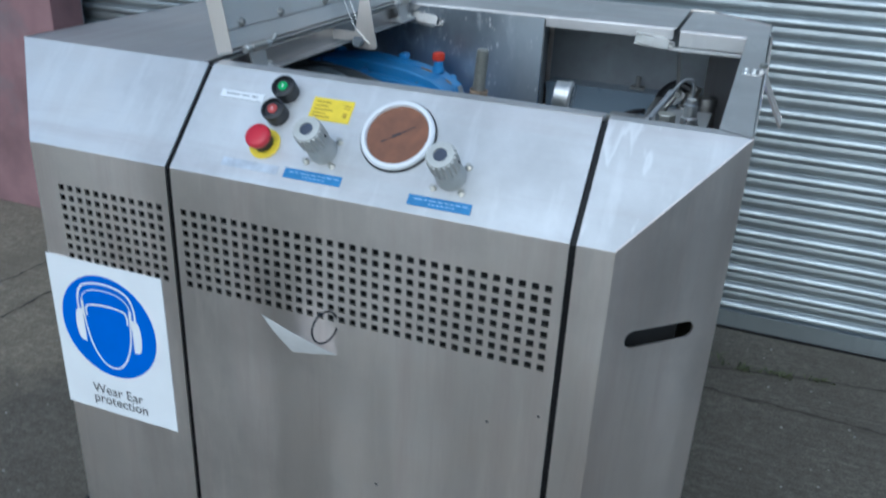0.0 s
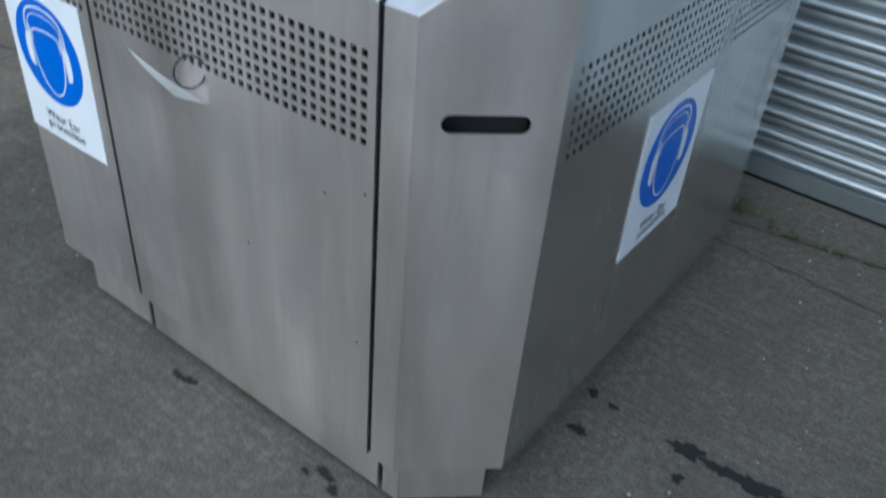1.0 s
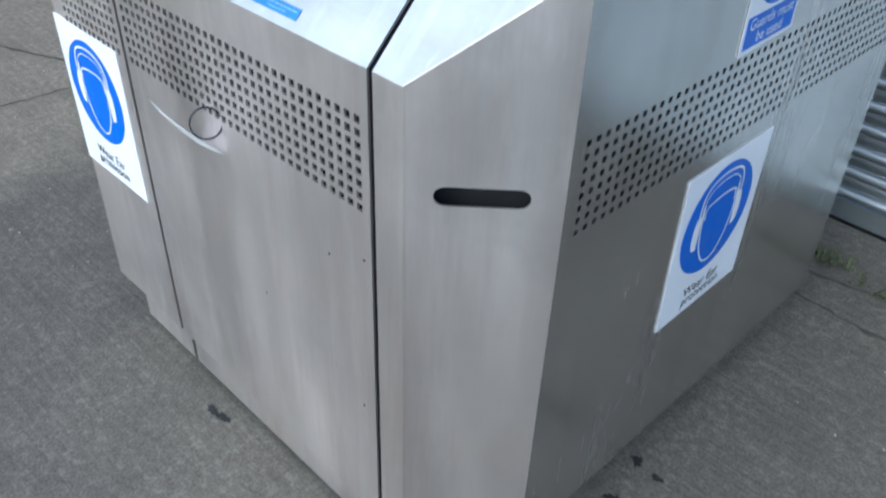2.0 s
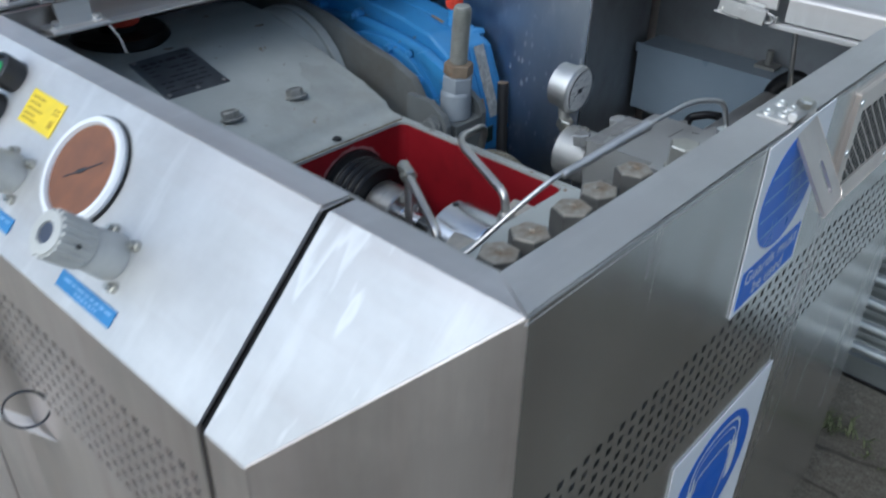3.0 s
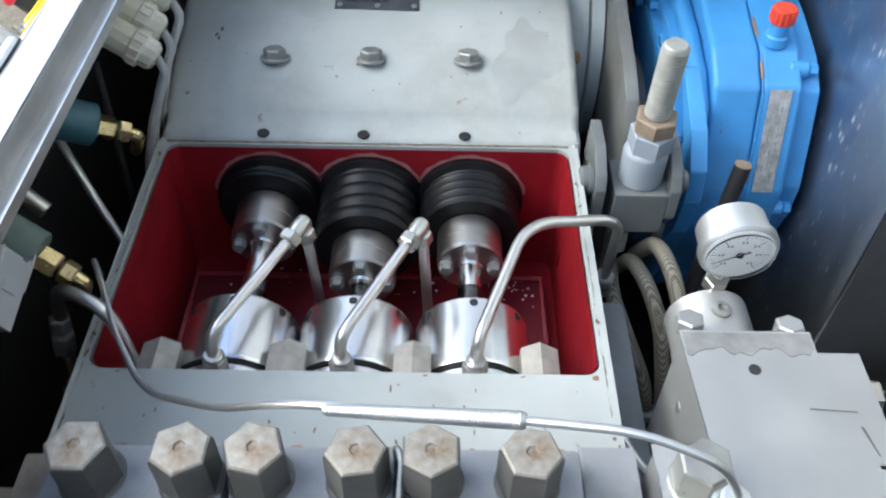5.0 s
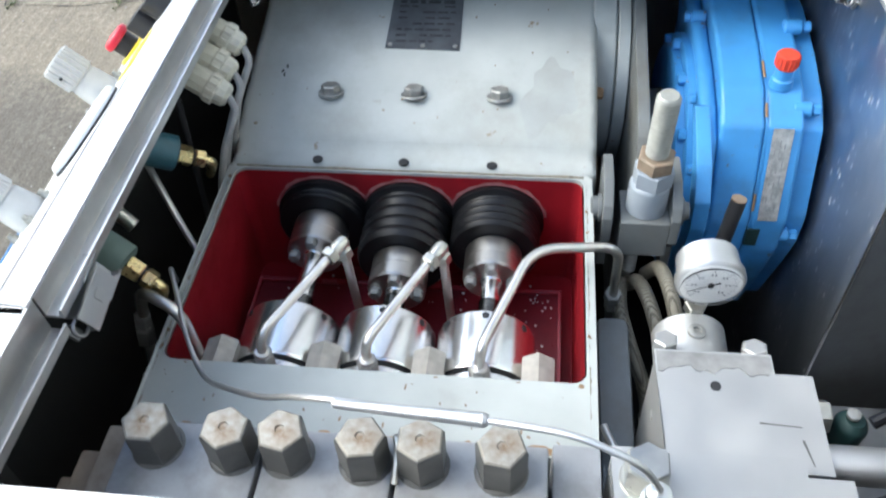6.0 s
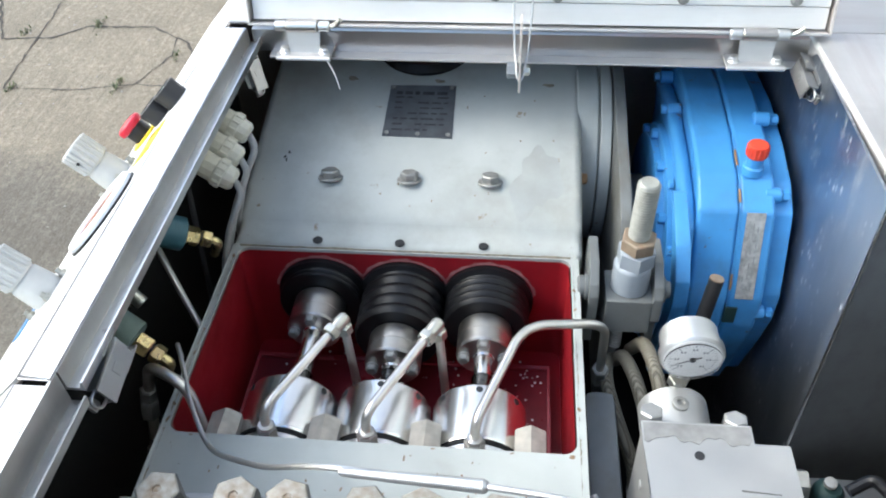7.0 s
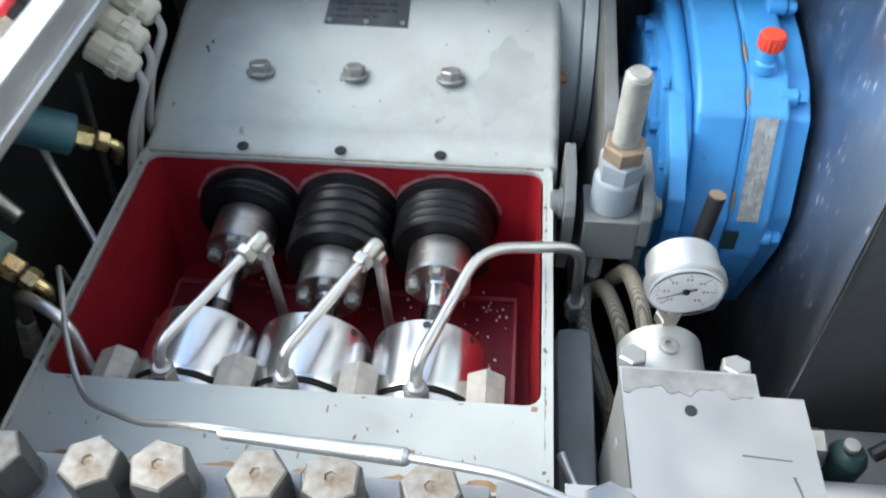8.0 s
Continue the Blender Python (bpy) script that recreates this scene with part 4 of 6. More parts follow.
def lube_pipe(pts, name="lubricating_pipe", label="bent stainless lubricating pipe over the gland nuts", foot=None, tee=None, group="lubricating pipes"):
    p = root(name, pts[0], label, "pipe", group)
    part("tube", tube(pts, 0.0053, 0.030, 14, steps=8), PIPE, p)
    a = Vector(pts[0])
    part("union_nut", hexa(a - Vector((0, 0, 0.012)), a + Vector((0, 0, 0.006)), 0.019), BOLT, p)
    part("union_ring", cyl(a + Vector((0, 0, 0.006)), a + Vector((0, 0, 0.010)), 0.0085, 18, None, 0.001), PIPE, p)
    if tee:
        t = Vector(tee)
        d = (t - Vector(pts[-2])).normalized()
        part("union_nut", hexa(t - d * 0.017, t - d * 0.006, 0.018), BOLT2, p)
        part("elbow", lathe(t - d * 0.006, d, [(0, 0.0072), (0.008, 0.0082), (0.017, 0.0080), (0.020, 0.006)], 16), BOLT2, p)
        part("down_nut", hexa(t + Vector((-0.004, 0.007, -0.016)), t + Vector((-0.003, 0.005, -0.002)), 0.016), BOLT2, p)
        part("down_tube", tube([t + Vector((-0.003, 0.006, 0)), t + Vector((-0.006, 0.014, -0.18))], 0.0050, 0.001, 12), PIPE, p)
    return p


BOLT2 = plain("plated_fitting", (0.50, 0.49, 0.44), 0.36, 0.95, 0.12, 60)
lube_pipe([(-0.117, 0.264, 0.795), (-0.121, 0.264, 0.826), (-0.222, 0.322, 0.842)], tee=(-0.228, 0.3255, 0.843))
lube_pipe([(-0.115, 0.372, 0.797), (-0.119, 0.372, 0.828), (-0.220, 0.428, 0.842)], tee=(-0.227, 0.432, 0.843))
P3 = lube_pipe([(-0.112, 0.485, 0.800), (-0.116, 0.486, 0.832), (-0.236, 0.532, 0.848), (-0.262, 0.625, 0.830), (-0.300, 0.632, 0.690)])
part("union_nut", hexa((-0.293, 0.631, 0.715), (-0.297, 0.6315, 0.700), 0.019), BOLT, P3)
part("union_nut", hexa((-0.297, 0.6315, 0.698), (-0.301, 0.632, 0.680), 0.016), BOLT, P3)


# ---- fluid end ----
def fluid_end():
    for k, (y0, y1) in enumerate(((0.192, 0.3125), (0.316, 0.4255), (0.429, 0.552))):
        h = root("valve_head", (0.06, (y0 + y1) / 2, 0.5), "pale grey steel valve head block of the pump", "pump head", "valve heads")
        part("block", box(0.004, 0.110, y0, y1, 0.50, 0.868, 0.004), BLOCK2, h)
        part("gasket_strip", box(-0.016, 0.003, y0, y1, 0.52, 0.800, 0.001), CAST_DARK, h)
    part("end_block", box(-0.012, 0.105, 0.556, 0.597, 0.55, 0.845, 0.003), BLOCK2, PUMP)
    part("end_block", box(0.0, 0.105, 0.162, 0.188, 0.55, 0.846, 0.003), RUSTBLOCK, PUMP, "rust-stained end plate")
    part("end_block", box(0.01, 0.095, 0.128, 0.161, 0.55, 0.815, 0.004), RUSTBLOCK, PUMP, "rust-stained end plate")
    part("end_block", box(0.03, 0.085, 0.110, 0.127, 0.55, 0.800, 0.004), RUSTBLOCK, PUMP, "rust-stained end plate")
    proto = None
    for i, y in enumerate((0.2245, 0.291, 0.337, 0.402, 0.450, 0.514)):
        if proto is None:
            proto = root("head_bolt", (0.029, y, 0.867), "large zinc hexagon bolt head, rust-bloomed, on the valve head", "bolt", "head bolts")
            # light from above is put into the colours: dark sides, pale top face
            bm = lathe((0.029, y, 0.8685), (0, 0, 1), [(0, 0.0212), (0.036, 0.0212), (0.0392, 0.0200), (0.0398, 0.016), (0.0402, 0.006)], 6)
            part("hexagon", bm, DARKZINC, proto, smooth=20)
            part("head_face", lathe((0.029, y, 0.9070), (0, 0, 1), [(0, 0.0193), (0.0012, 0.0196), (0.0024, 0.0182), (0.0030, 0.012), (0.0030, 0.0045), (0.0018, 0.0035)], 6), RUSTNUT, proto, "rust-bloomed top face, light from above put into its pale colour", smooth=20)
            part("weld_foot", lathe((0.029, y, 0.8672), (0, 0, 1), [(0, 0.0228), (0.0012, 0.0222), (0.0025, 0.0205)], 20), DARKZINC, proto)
        else:
            copy_thing(proto, Matrix.Translation((0.029 + 0.001 * (i % 2), y, 0.867)) @ Matrix.Rotation(0.37 * i + 0.1, 4, "Z"))
    part("clip", tube([(0.012, 0.4265, 0.862), (0.014, 0.4265, 0.885), (0.024, 0.430, 0.888), (0.05, 0.429, 0.872)], 0.003, 0.006, 8), BOLT2, PUMP)


RUSTBLOCK = paint("rusty_beige_steel", (0.38, 0.33, 0.27), 0.6, 0.25, (0.10, 0.065, 0.04), 0.7, 20)
# dark enough to carry the shade on the head bolts' sides
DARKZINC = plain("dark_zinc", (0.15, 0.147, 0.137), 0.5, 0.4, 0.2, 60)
BLOCK2 = paint("grimy_grey_steel", (0.28, 0.285, 0.295), 0.45, 0.15, (0.10, 0.085, 0.065), 0.75, 16)
fluid_end()


def capillary():
    p = root("capillary_tube", (0.03, 0.39, 0.949), "thin steel capillary with a spring sleeve over the pump", "tube")
    pts = [(-0.215, 0.138, 0.79), (-0.203, 0.145, 0.830), (-0.177, 0.160, 0.833), (-0.113, 0.192, 0.834), (-0.072, 0.219, 0.835), (-0.053, 0.237, 0.842), (-0.032, 0.276, 0.862), (-0.013, 0.307, 0.886), (0.006, 0.345, 0.922), (0.022, 0.378, 0.9475), (0.043, 0.504, 0.967), (0.056, 0.565, 0.978), (0.070, 0.612, 0.968), (0.070, 0.628, 0.934)]
    part("tube", tube(pts, 0.0027, 0.02, 10, steps=6), PIPE_MATT, p)
    a, b = Vector((0.026, 0.385, 0.9485)), Vector((0.043, 0.504, 0.967))
    L = (b - a).length
    prof = [(0, 0.0030)]
    n = 60
    for i in range(n):
        r = 0.0040 + 0.0019 * i / n
        s = 0.002 + (L - 0.004) * i / n
        w = (L - 0.004) / n
        prof += [(s + w * 0.15, r - 0.00025), (s + w * 0.5, r), (s + w * 0.85, r - 0.00025)]
    prof.append((L, 0.0045))
    part("spring_sleeve", lathe(a, b - a, prof, 16), PIPE_MATT, p, "coiled spring sleeve")
    part("end_union", lathe((0.070, 0.628, 0.884), (0, 0, 1), [(0, 0.0155), (0.012, 0.0155), (0.014, 0.012), (0.036, 0.012), (0.038, 0.0095), (0.046, 0.009), (0.048, 0.005)], 24), WHITE_MET, p, "turned end union")


WHITE_MET = plain("bright_fitting", (0.68, 0.68, 0.66), 0.35, 0.9, 0.06, 60)
capillary()


# ---- regulating valve ----
def valve():
    v = root("regulating_valve", (-0.04, 0.71, 0.5), "bead-blasted steel regulating valve block beside the pump", "valve")
    part("body", slab([(-0.116, 0.650), (-0.116, 0.752), (-0.095, 0.752), (-0.095, 0.785), (0.000, 0.785), (0.000, 0.650)][::-1], 0.24, plane_m((0, 0, 0.847), (1, 0, 0), (0, 1, 0)), bev=0.002), BLOCK, v, "pale blasted steel valve body")
    part("worn_band", wavy_band(), BLOCK_STAIN, v, "grey oily band")
    part("screw_hole", cyl((-0.080, 0.700, 0.8455), (-0.080, 0.700, 0.8478), 0.0048, 18), BLACK, v)
    part("screw_hole", cyl((-0.075, 0.6503, 0.800), (-0.075, 0.6492, 0.800), 0.005, 18), WHITE_MET, v)
    part("scribe_mark", slab([(-0.0455, 0.733), (-0.0442, 0.733), (-0.0425, 0.768), (-0.0432, 0.768)][::-1], 0.0007, plane_m((0, 0, 0.8475), (1, 0, 0), (0, 1, 0))), DARKZINC, v)
    part("scribe_mark", slab([(-0.030, 0.766), (-0.006, 0.7715), (-0.006, 0.7725), (-0.030, 0.768)], 0.0007, plane_m((0, 0, 0.8475), (1, 0, 0), (0, 1, 0))), DARKZINC, v)
    part("lower_body", slab([(0.001, 0.604), (0.001, 0.755), (0.018, 0.755), (0.018, 0.790), (0.10, 0.790), (0.10, 0.604)][::-1], 0.25, plane_m((0, 0, 0.868), (1, 0, 0), (0, 1, 0)), bev=0.002), BLOCK, v, "pale blasted steel valve body")
    # pressure drum with cap screw
    part("drum", lathe((-0.175, 0.692, 0.799), (1, 0, 0), [(0, 0.030), (0.003, 0.036), (0.05, 0.036), (0.052, 0.034), (0.060, 0.034)], 40), BLOCK, v, "grey turned drum")
    s = Vector((-0.149, 0.692, 0.834))
    part("cap_screw", lathe(s, (0, 0.12, 1), [(0, 0.0085), (0.004, 0.0085), (0.005, 0.007), (0.0051, 0.004), (0.002, 0.0039)], 20), BOLT, v)
    for x, y, z, d, af in ((-0.128, 0.660, 0.833, (-0.2, 0, 1), 0.021), (-0.125, 0.742, 0.831, (-0.2, 0, 1), 0.021)):
        screw_head((x, y, z), d, af, 0.015, BLOCK, v, 0.0, "corner_nut", 0.4)
    for x, z in ((-0.072, 0.822), (0.040, 0.835)):
        screw_head((x, 0.785 if x < 0 else 0.790, z), (0, 1, 0), 0.027, 0.017, BOLT2, v, 0.0, "side_nut", 0.2)
    screw_head((0.028, 0.628, 0.868), (0, 0, 1), 0.032, 0.030, BOLT2, v, 0.02, "top_bolt", 0.5)
    screw_head((0.075, 0.662, 0.868), (0, 0, 1), 0.022, 0.010, WHITE_MET, v, 0.014, "top_bolt", 0.2)
    part("spindle", cyl((-0.022, 0.785, 0.825), (-0.022, 1.02, 0.825), 0.017, 24), PIPE_MATT, v, "smooth steel spindle")
    part("clip_block", lathe((-0.070, 0.822, 0.790), (0, 0.1, 1), [(0, 0.015), (0.024, 0.015), (0.028, 0.0135), (0.034, 0.009)], 24), DARKGREEN, v, "dark green cap")
    part("clip_knob", lathe((-0.070, 0.822, 0.828), (0, 0, 1), [(0, 0.006), (0.004, 0.006), (0.005, 0.003)], 14), BOLT, v)
    part("hook", tube([(-0.075, 0.845, 0.81), (-0.085, 0.868, 0.82), (-0.06, 0.875, 0.83), (-0.04, 0.868, 0.835)], 0.006, 0.01, 10), RUBBER, v, "black rubber hook")
    part("hook", tube([(0.02, 0.810, 0.83), (0.012, 0.835, 0.84), (0.03, 0.85, 0.842)], 0.005, 0.01, 10), RUBBER, v)
    part("foot", box(-0.26, 0.0, 0.610, 0.648, 0.60, 0.715, 0.012), CASTING2, v)
    part("drain_tube", tube([(-0.10, 0.612, 0.735), (-0.06, 0.630, 0.728), (-0.03, 0.648, 0.740)], 0.0045, 0.02, 10), PIPE_MATT, v)


def wavy_band():
    rnd = random.Random(9)
    top = [(-0.1155, 0.650 + 0.102 * i / 24) for i in range(25)]
    low = [(-0.097 + 0.0035 * math.sin(i * 0.62 + 1.3) + 0.002 * math.sin(i * 1.7) + rnd.uniform(-0.0012, 0.0012), 0.650 + 0.102 * i / 24) for i in range(25)]
    return slab((top + low[::-1])[::-1], 0.0008, plane_m((0, 0, 0.8478), (1, 0, 0), (0, 1, 0)))


valve()


DIALINK = plain("grey_dial_print", (0.16, 0.16, 0.17), 0.6, 0, 0.1, 40)


def gauge():
    c = Vector((-0.171, 0.698, 0.886))
    d = Vector((0.99, 0.03, -0.07)).normalized()
    g = root("pressure_gauge", c - Vector((0.01, 0, 0.06)), "round glycerine pressure gauge with white dial and steel case", "pressure gauge")
    part("case", lathe(c - d * 0.030, d, [(0, 0.024), (0.003, 0.0290), (0.024, 0.0300), (0.025, 0.0325), (0.032, 0.0325), (0.034, 0.0305), (0.034, 0.0283)], 48), PIPE_MATT, g, "steel case")
    part("dial", lathe(c + d * 0.0015, d, [(0, 0.0285), (0.003, 0.0285)], 48), WHITE, g, "white dial")
    up = (Vector((0, 0, 1)) - d * d.z).normalized()
    right = d.cross(up) * -1

    def at(a, r):
        return c + d * 0.0048 + (right * math.cos(a) + up * math.sin(a)) * r
    bm = bmesh.new()
    for i in range(31):
        a = radians(225 - 270 * i / 30)
        r0 = 0.0215 if i % 5 else 0.0190
        p, q = at(a, r0), at(a, 0.0246)
        t = (q - p).cross(d).normalized() * (0.0002 if i % 5 else 0.0004)
        bm.faces.new([bm.verts.new(x) for x in (p - t, p + t, q + t, q - t)])
    for i in range(7):
        a = radians(225 - 45 * i)
        p = at(a, 0.0155)
        for k in range(2):
            o = p + right * (0.0022 * (k - 0.5) * 1.4)
            bm.faces.new([bm.verts.new(o + right * sx * 0.0008 + up * sy * 0.0013) for sx, sy in ((-1, -1), (1, -1), (1, 1), (-1, 1))])
    part("dial_marks", bm, DIALINK, g, "black scale marks")
    a = radians(207)
    bm = bmesh.new()
    p, q = at(a, 0.023), at(a + math.pi, 0.009)
    t = (q - p).cross(d).normalized()
    bm.faces.new([bm.verts.new(x + d * 0.0006) for x in (p - t * 0.0003, p + t * 0.0003, q + t * 0.0012, q - t * 0.0012)])
    cyl(c + d * 0.0045, c + d * 0.0065, 0.0028, 16, bm=bm)
    part("pointer", bm, INK, g, "black pointer")
    part("glass", lathe(c + d * 0.0072, d, [(0, 0.0283), (0.0015, 0.0283)], 40), GLASS, g, "clear window")
    part("stem", cyl(c - d * 0.018 - Vector((0, 0, 0.024)), c + Vector((-0.004, -0.004, -0.085)), 0.0075, 16), BOLT, g)
    part("stem_nut", hexa(c + Vector((-0.012, -0.004, -0.058)), c + Vector((-0.008, -0.004, -0.043)), 0.019), BOLT2, g)


def glass():
    m, t, b = nodes_of("clear_glass", 0.03, 0, (1, 1, 1))
    b.inputs["Transmission Weight"].default_value = 1.0
    b.inputs["IOR"].default_value = 1.2
    return m


GLASS = glass()
gauge()


# ---- gearbox ----
def gearbox():
    g = root("gearbox", (-0.62, 0.78, 0.14), "sky blue painted gearbox with chipped paint and orange breather", "gearbox")
    prof = [(-0.47, 0.50), (-0.428, 0.61), (-0.404, 0.685), (-0.404, 0.735), (-0.425, 0.790), (-0.449, 0.848), (-0.490, 0.872), (-0.56, 0.887), (-0.66, 0.897), (-0.76, 0.889), (-0.82, 0.868), (-0.855, 0.82), (-0.865, 0.50)]

    def grow(k, dx=0.0):
        cx, cz = -0.64, 0.66
        return [(cx + (x - cx) * k + dx, cz + (z - cz) * k) for x, z in prof]
    part("housing", prism(grow(1.0), 0.748, 0.8004, 0.006, 3), BLUE, g, "blue painted half housing")
    part("housing", prism(grow(1.0), 0.8010, 0.845, 0.006, 3), BLUE, g, "blue painted half housing")
    part("rear_flange", prism(grow(0.93), 0.8455, 0.872, 0.004, 2), BLUE, g)
    part("front_cover", prism([(x, z) for x, z in grow(0.90, 0.030) if x > -0.80], 0.727, 0.7475, 0.009, 3), BLUE, g)
    # split line, rusty in places
    pts = [(x, 0.8006, z + 0.0002) for x, z in grow(1.002)[1:8]]
    part("joint", tube(pts, 0.0008, 0.01, 6), BLUE, g)
    for a, b in ((2, 3), (4, 5), (5, 6)):
        p, q = Vector(pts[a]), Vector(pts[b])
        part("rust_run", tube([p.lerp(q, 0.25), p.lerp(q, 0.5), p.lerp(q, 0.62)], 0.0016, 0.005, 6), RUST, g, "rust bleeding from the joint")
    # bearing cover with bolts
    c = (-0.585, 0.690)
    part("bearing_cover", lathe((c[0], 0.728, c[1]), (0, -1, 0), [(0, 0.166), (0.010, 0.166), (0.012, 0.163), (0.0125, 0.152), (0.022, 0.152), (0.024, 0.148), (0.0245, 0.138)], 56), BLUE, g)
    part("shaft_hub", lathe((c[0], 0.705, c[1]), (0, -1, 0), [(0, 0.09), (0.03, 0.085), (0.038, 0.06)], 40), CAST_DARK, g)
    for a in (20, 48, 76, 104, 132):
        x, z = c[0] + 0.158 * math.cos(radians(a)), c[1] + 0.158 * math.sin(radians(a))
        screw_head((x, 0.7175, z), (0, -1, 0), 0.014, 0.011, BLUE, g, 0.0)
    # lug on the cover, and rim bosses with their bolts
    lug = [(-0.410, 0.62), (-0.374, 0.70), (-0.365, 0.755), (-0.372, 0.793), (-0.405, 0.824), (-0.478, 0.854), (-0.492, 0.846), (-0.425, 0.805), (-0.402, 0.77), (-0.408, 0.70), (-0.445, 0.60)]
    part("lug", prism(lug, 0.7195, 0.7385, 0.003, 2), BLUE, g)
    for x, z in ((-0.474, 0.857), (-0.593, 0.896), (-0.410, 0.705), (-0.76, 0.890)):
        n = Vector((x + 0.64, 0, z - 0.66)).normalized()
        p = Vector((x, 0, z)) - n * 0.004
        bm = cyl((p.x, 0.832, p.z), (p.x, 0.854, p.z), 0.0100, 20, None, 0.002)
        part("boss", bm, BLUE, g)
        screw_head((p.x, 0.855, p.z), (0, 1, 0), 0.013, 0.010, BLUE, g, 0.0)
    for x, z in ((-0.510, 0.840), (-0.645, 0.872), (-0.445, 0.780), (-0.74, 0.868)):
        part("boss", cyl((x, 0.747, z), (x, 0.727, z), 0.0095, 20, None, 0.002), BLUE, g)
        screw_head((x, 0.727, z), (0, -1, 0), 0.012, 0.008, BLUE, g, 0.0)
    # breather
    b = Vector((-0.499, 0.818, 0.879))
    part("breather_neck", lathe(b - Vector((0, 0, 0.006)), (0, 0, 1), [(0, 0.014), (0.010, 0.013), (0.012, 0.0108), (0.026, 0.0108)], 24), BLUE, g)
    prof = [(0, 0.0122), (0.002, 0.0130), (0.014, 0.0130), (0.017, 0.0122), (0.018, 0.010)]
    part("breather_cap", lathe(b + Vector((0, 0, 0.020)), (0, 0, 1), prof, 28), ORANGE, g, "orange-red plastic cap")
    bm = None
    for k in range(16):
        a = 2 * math.pi * k / 16
        q = b + Vector((0.0128 * math.cos(a), 0.0128 * math.sin(a), 0.022))
        bm = cyl(q, q + Vector((0, 0, 0.013)), 0.0013, 6, bm=bm)
    part("cap_ribs", bm, ORANGE, g)
    # maker's tag along the curve and a dark window below
    d = Vector((0.045, 0, -0.113)).normalized()
    corner = Vector((-0.4464, 0.809, 0.8478))
    m = plane_m(corner, d, (0, 1, 0))
    part("tag", slab([(0, 0), (0.118, -0.001), (0.118, 0.022), (0, 0.0235)], 0.0012, m), TAGMET, g, "worn aluminium tag, unreadable")
    rnd = random.Random(3)
    bm = None
    m2 = plane_m(corner + m.to_3x3() @ Vector((0, 0, 0.0004)), d, (0, 1, 0))
    for r in range(3):
        u = rnd.uniform(0.008, 0.02)
        while u < 0.10:
            w = rnd.uniform(0.003, 0.012)
            bm = slab([(u, 0.004 + r * 0.0055), (u + w, 0.004 + r * 0.0055), (u + w, 0.0055 + r * 0.0055), (u, 0.0055 + r * 0.0055)], 0.0004, m2, bm=bm)
            u += w + rnd.uniform(0.003, 0.014)
    part("tag_print", bm, TAGINK, g)
    part("sight_window", box(-0.4090, -0.4015, 0.7995, 0.815, 0.694, 0.722, 0.001), DARKGREEN, g)
    part("drain_plug", hexa((-0.418, 0.79, 0.645), (-0.386, 0.79, 0.645), 0.026), BLUE, g)


TAGMET = plain("aluminium_tag", (0.46, 0.46, 0.44), 0.45, 0.6, 0.35, 120)
TAGINK = plain("worn_tag_print", (0.35, 0.35, 0.34), 0.55, 0.4, 0.25, 90)
gearbox()


def tension_stud():
    c = (-0.353, 0.662)
    s = root("tension_stud", (c[0], c[1], 0.70), "threaded adjusting stud with rusty nut in a grey clevis", "stud")
    prof = [(0, 0.0118)]
    top = 0.116
    n = 30
    for i in range(n):
        z = 0.001 + (top - 0.004) * i / n
        w = (top - 0.004) / n
        prof += [(z + w * 0.05, 0.0098), (z + w * 0.42, 0.0129), (z + w * 0.58, 0.0129), (z + w * 0.95, 0.0098)]
    prof += [(top - 0.002, 0.0115), (top, 0.0098)]
    part("threaded_rod", lathe((c[0] + 0.002, c[1] - 0.001, 0.852), (0.05, 0.01, 1), prof, 24), ZINC, s, "dull zinc threaded rod")
    part("lock_nut", hexa((c[0] + 0.003, c[1], 0.868), (c[0] + 0.004, c[1], 0.886), 0.037, turn=0.3), RUSTZINC, s, "rusty lock nut")
    part("nut", hexa((c[0] + 0.002, c[1], 0.844), (c[0] + 0.003, c[1], 0.8675), 0.040, turn=0.6), COLLAR, s)
    part("collar", lathe((c[0] + 0.002, c[1] - 0.002, 0.803), (0, 0, 1), [(0, 0.0205), (0.002, 0.0228), (0.036, 0.0228), (0.040, 0.0215), (0.042, 0.019)], 36), COLLAR, s, "pale blue-grey collar")
    bm = box(c[0] - 0.026, c[0] + 0.030, 0.631, 0.687, 0.750, 0.8035, 0.003)
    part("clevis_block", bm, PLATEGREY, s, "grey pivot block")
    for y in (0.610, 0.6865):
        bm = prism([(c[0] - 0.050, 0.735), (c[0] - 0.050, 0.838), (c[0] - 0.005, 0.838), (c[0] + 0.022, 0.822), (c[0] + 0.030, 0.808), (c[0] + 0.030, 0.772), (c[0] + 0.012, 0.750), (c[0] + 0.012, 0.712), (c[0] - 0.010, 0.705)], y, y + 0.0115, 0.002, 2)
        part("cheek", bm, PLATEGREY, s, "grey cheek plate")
    part("pivot", lathe((c[0] + 0.006, 0.597, 0.804), (0, 1, 0), [(0, 0.011), (0.002, 0.0135), (0.008, 0.0135), (0.009, 0.0165), (0.0125, 0.0165)], 24), PLATEGREY, s)
    part("pivot", lathe((c[0] + 0.006, 0.698, 0.804), (0, 1, 0), [(0, 0.0165), (0.0035, 0.0165), (0.004, 0.012), (0.010, 0.010)], 24), PLATEGREY, s)
    bm = None
    for i in range(7):
        bm = cyl((c[0] + 0.012, c[1] - 0.010, 0.741 - 0.005 * i), (c[0] + 0.012, c[1] - 0.010, 0.7375 - 0.005 * i), 0.0080, 16, None, 0.001, bm)
    part("ribbed_nipple", bm, BOLT, s)


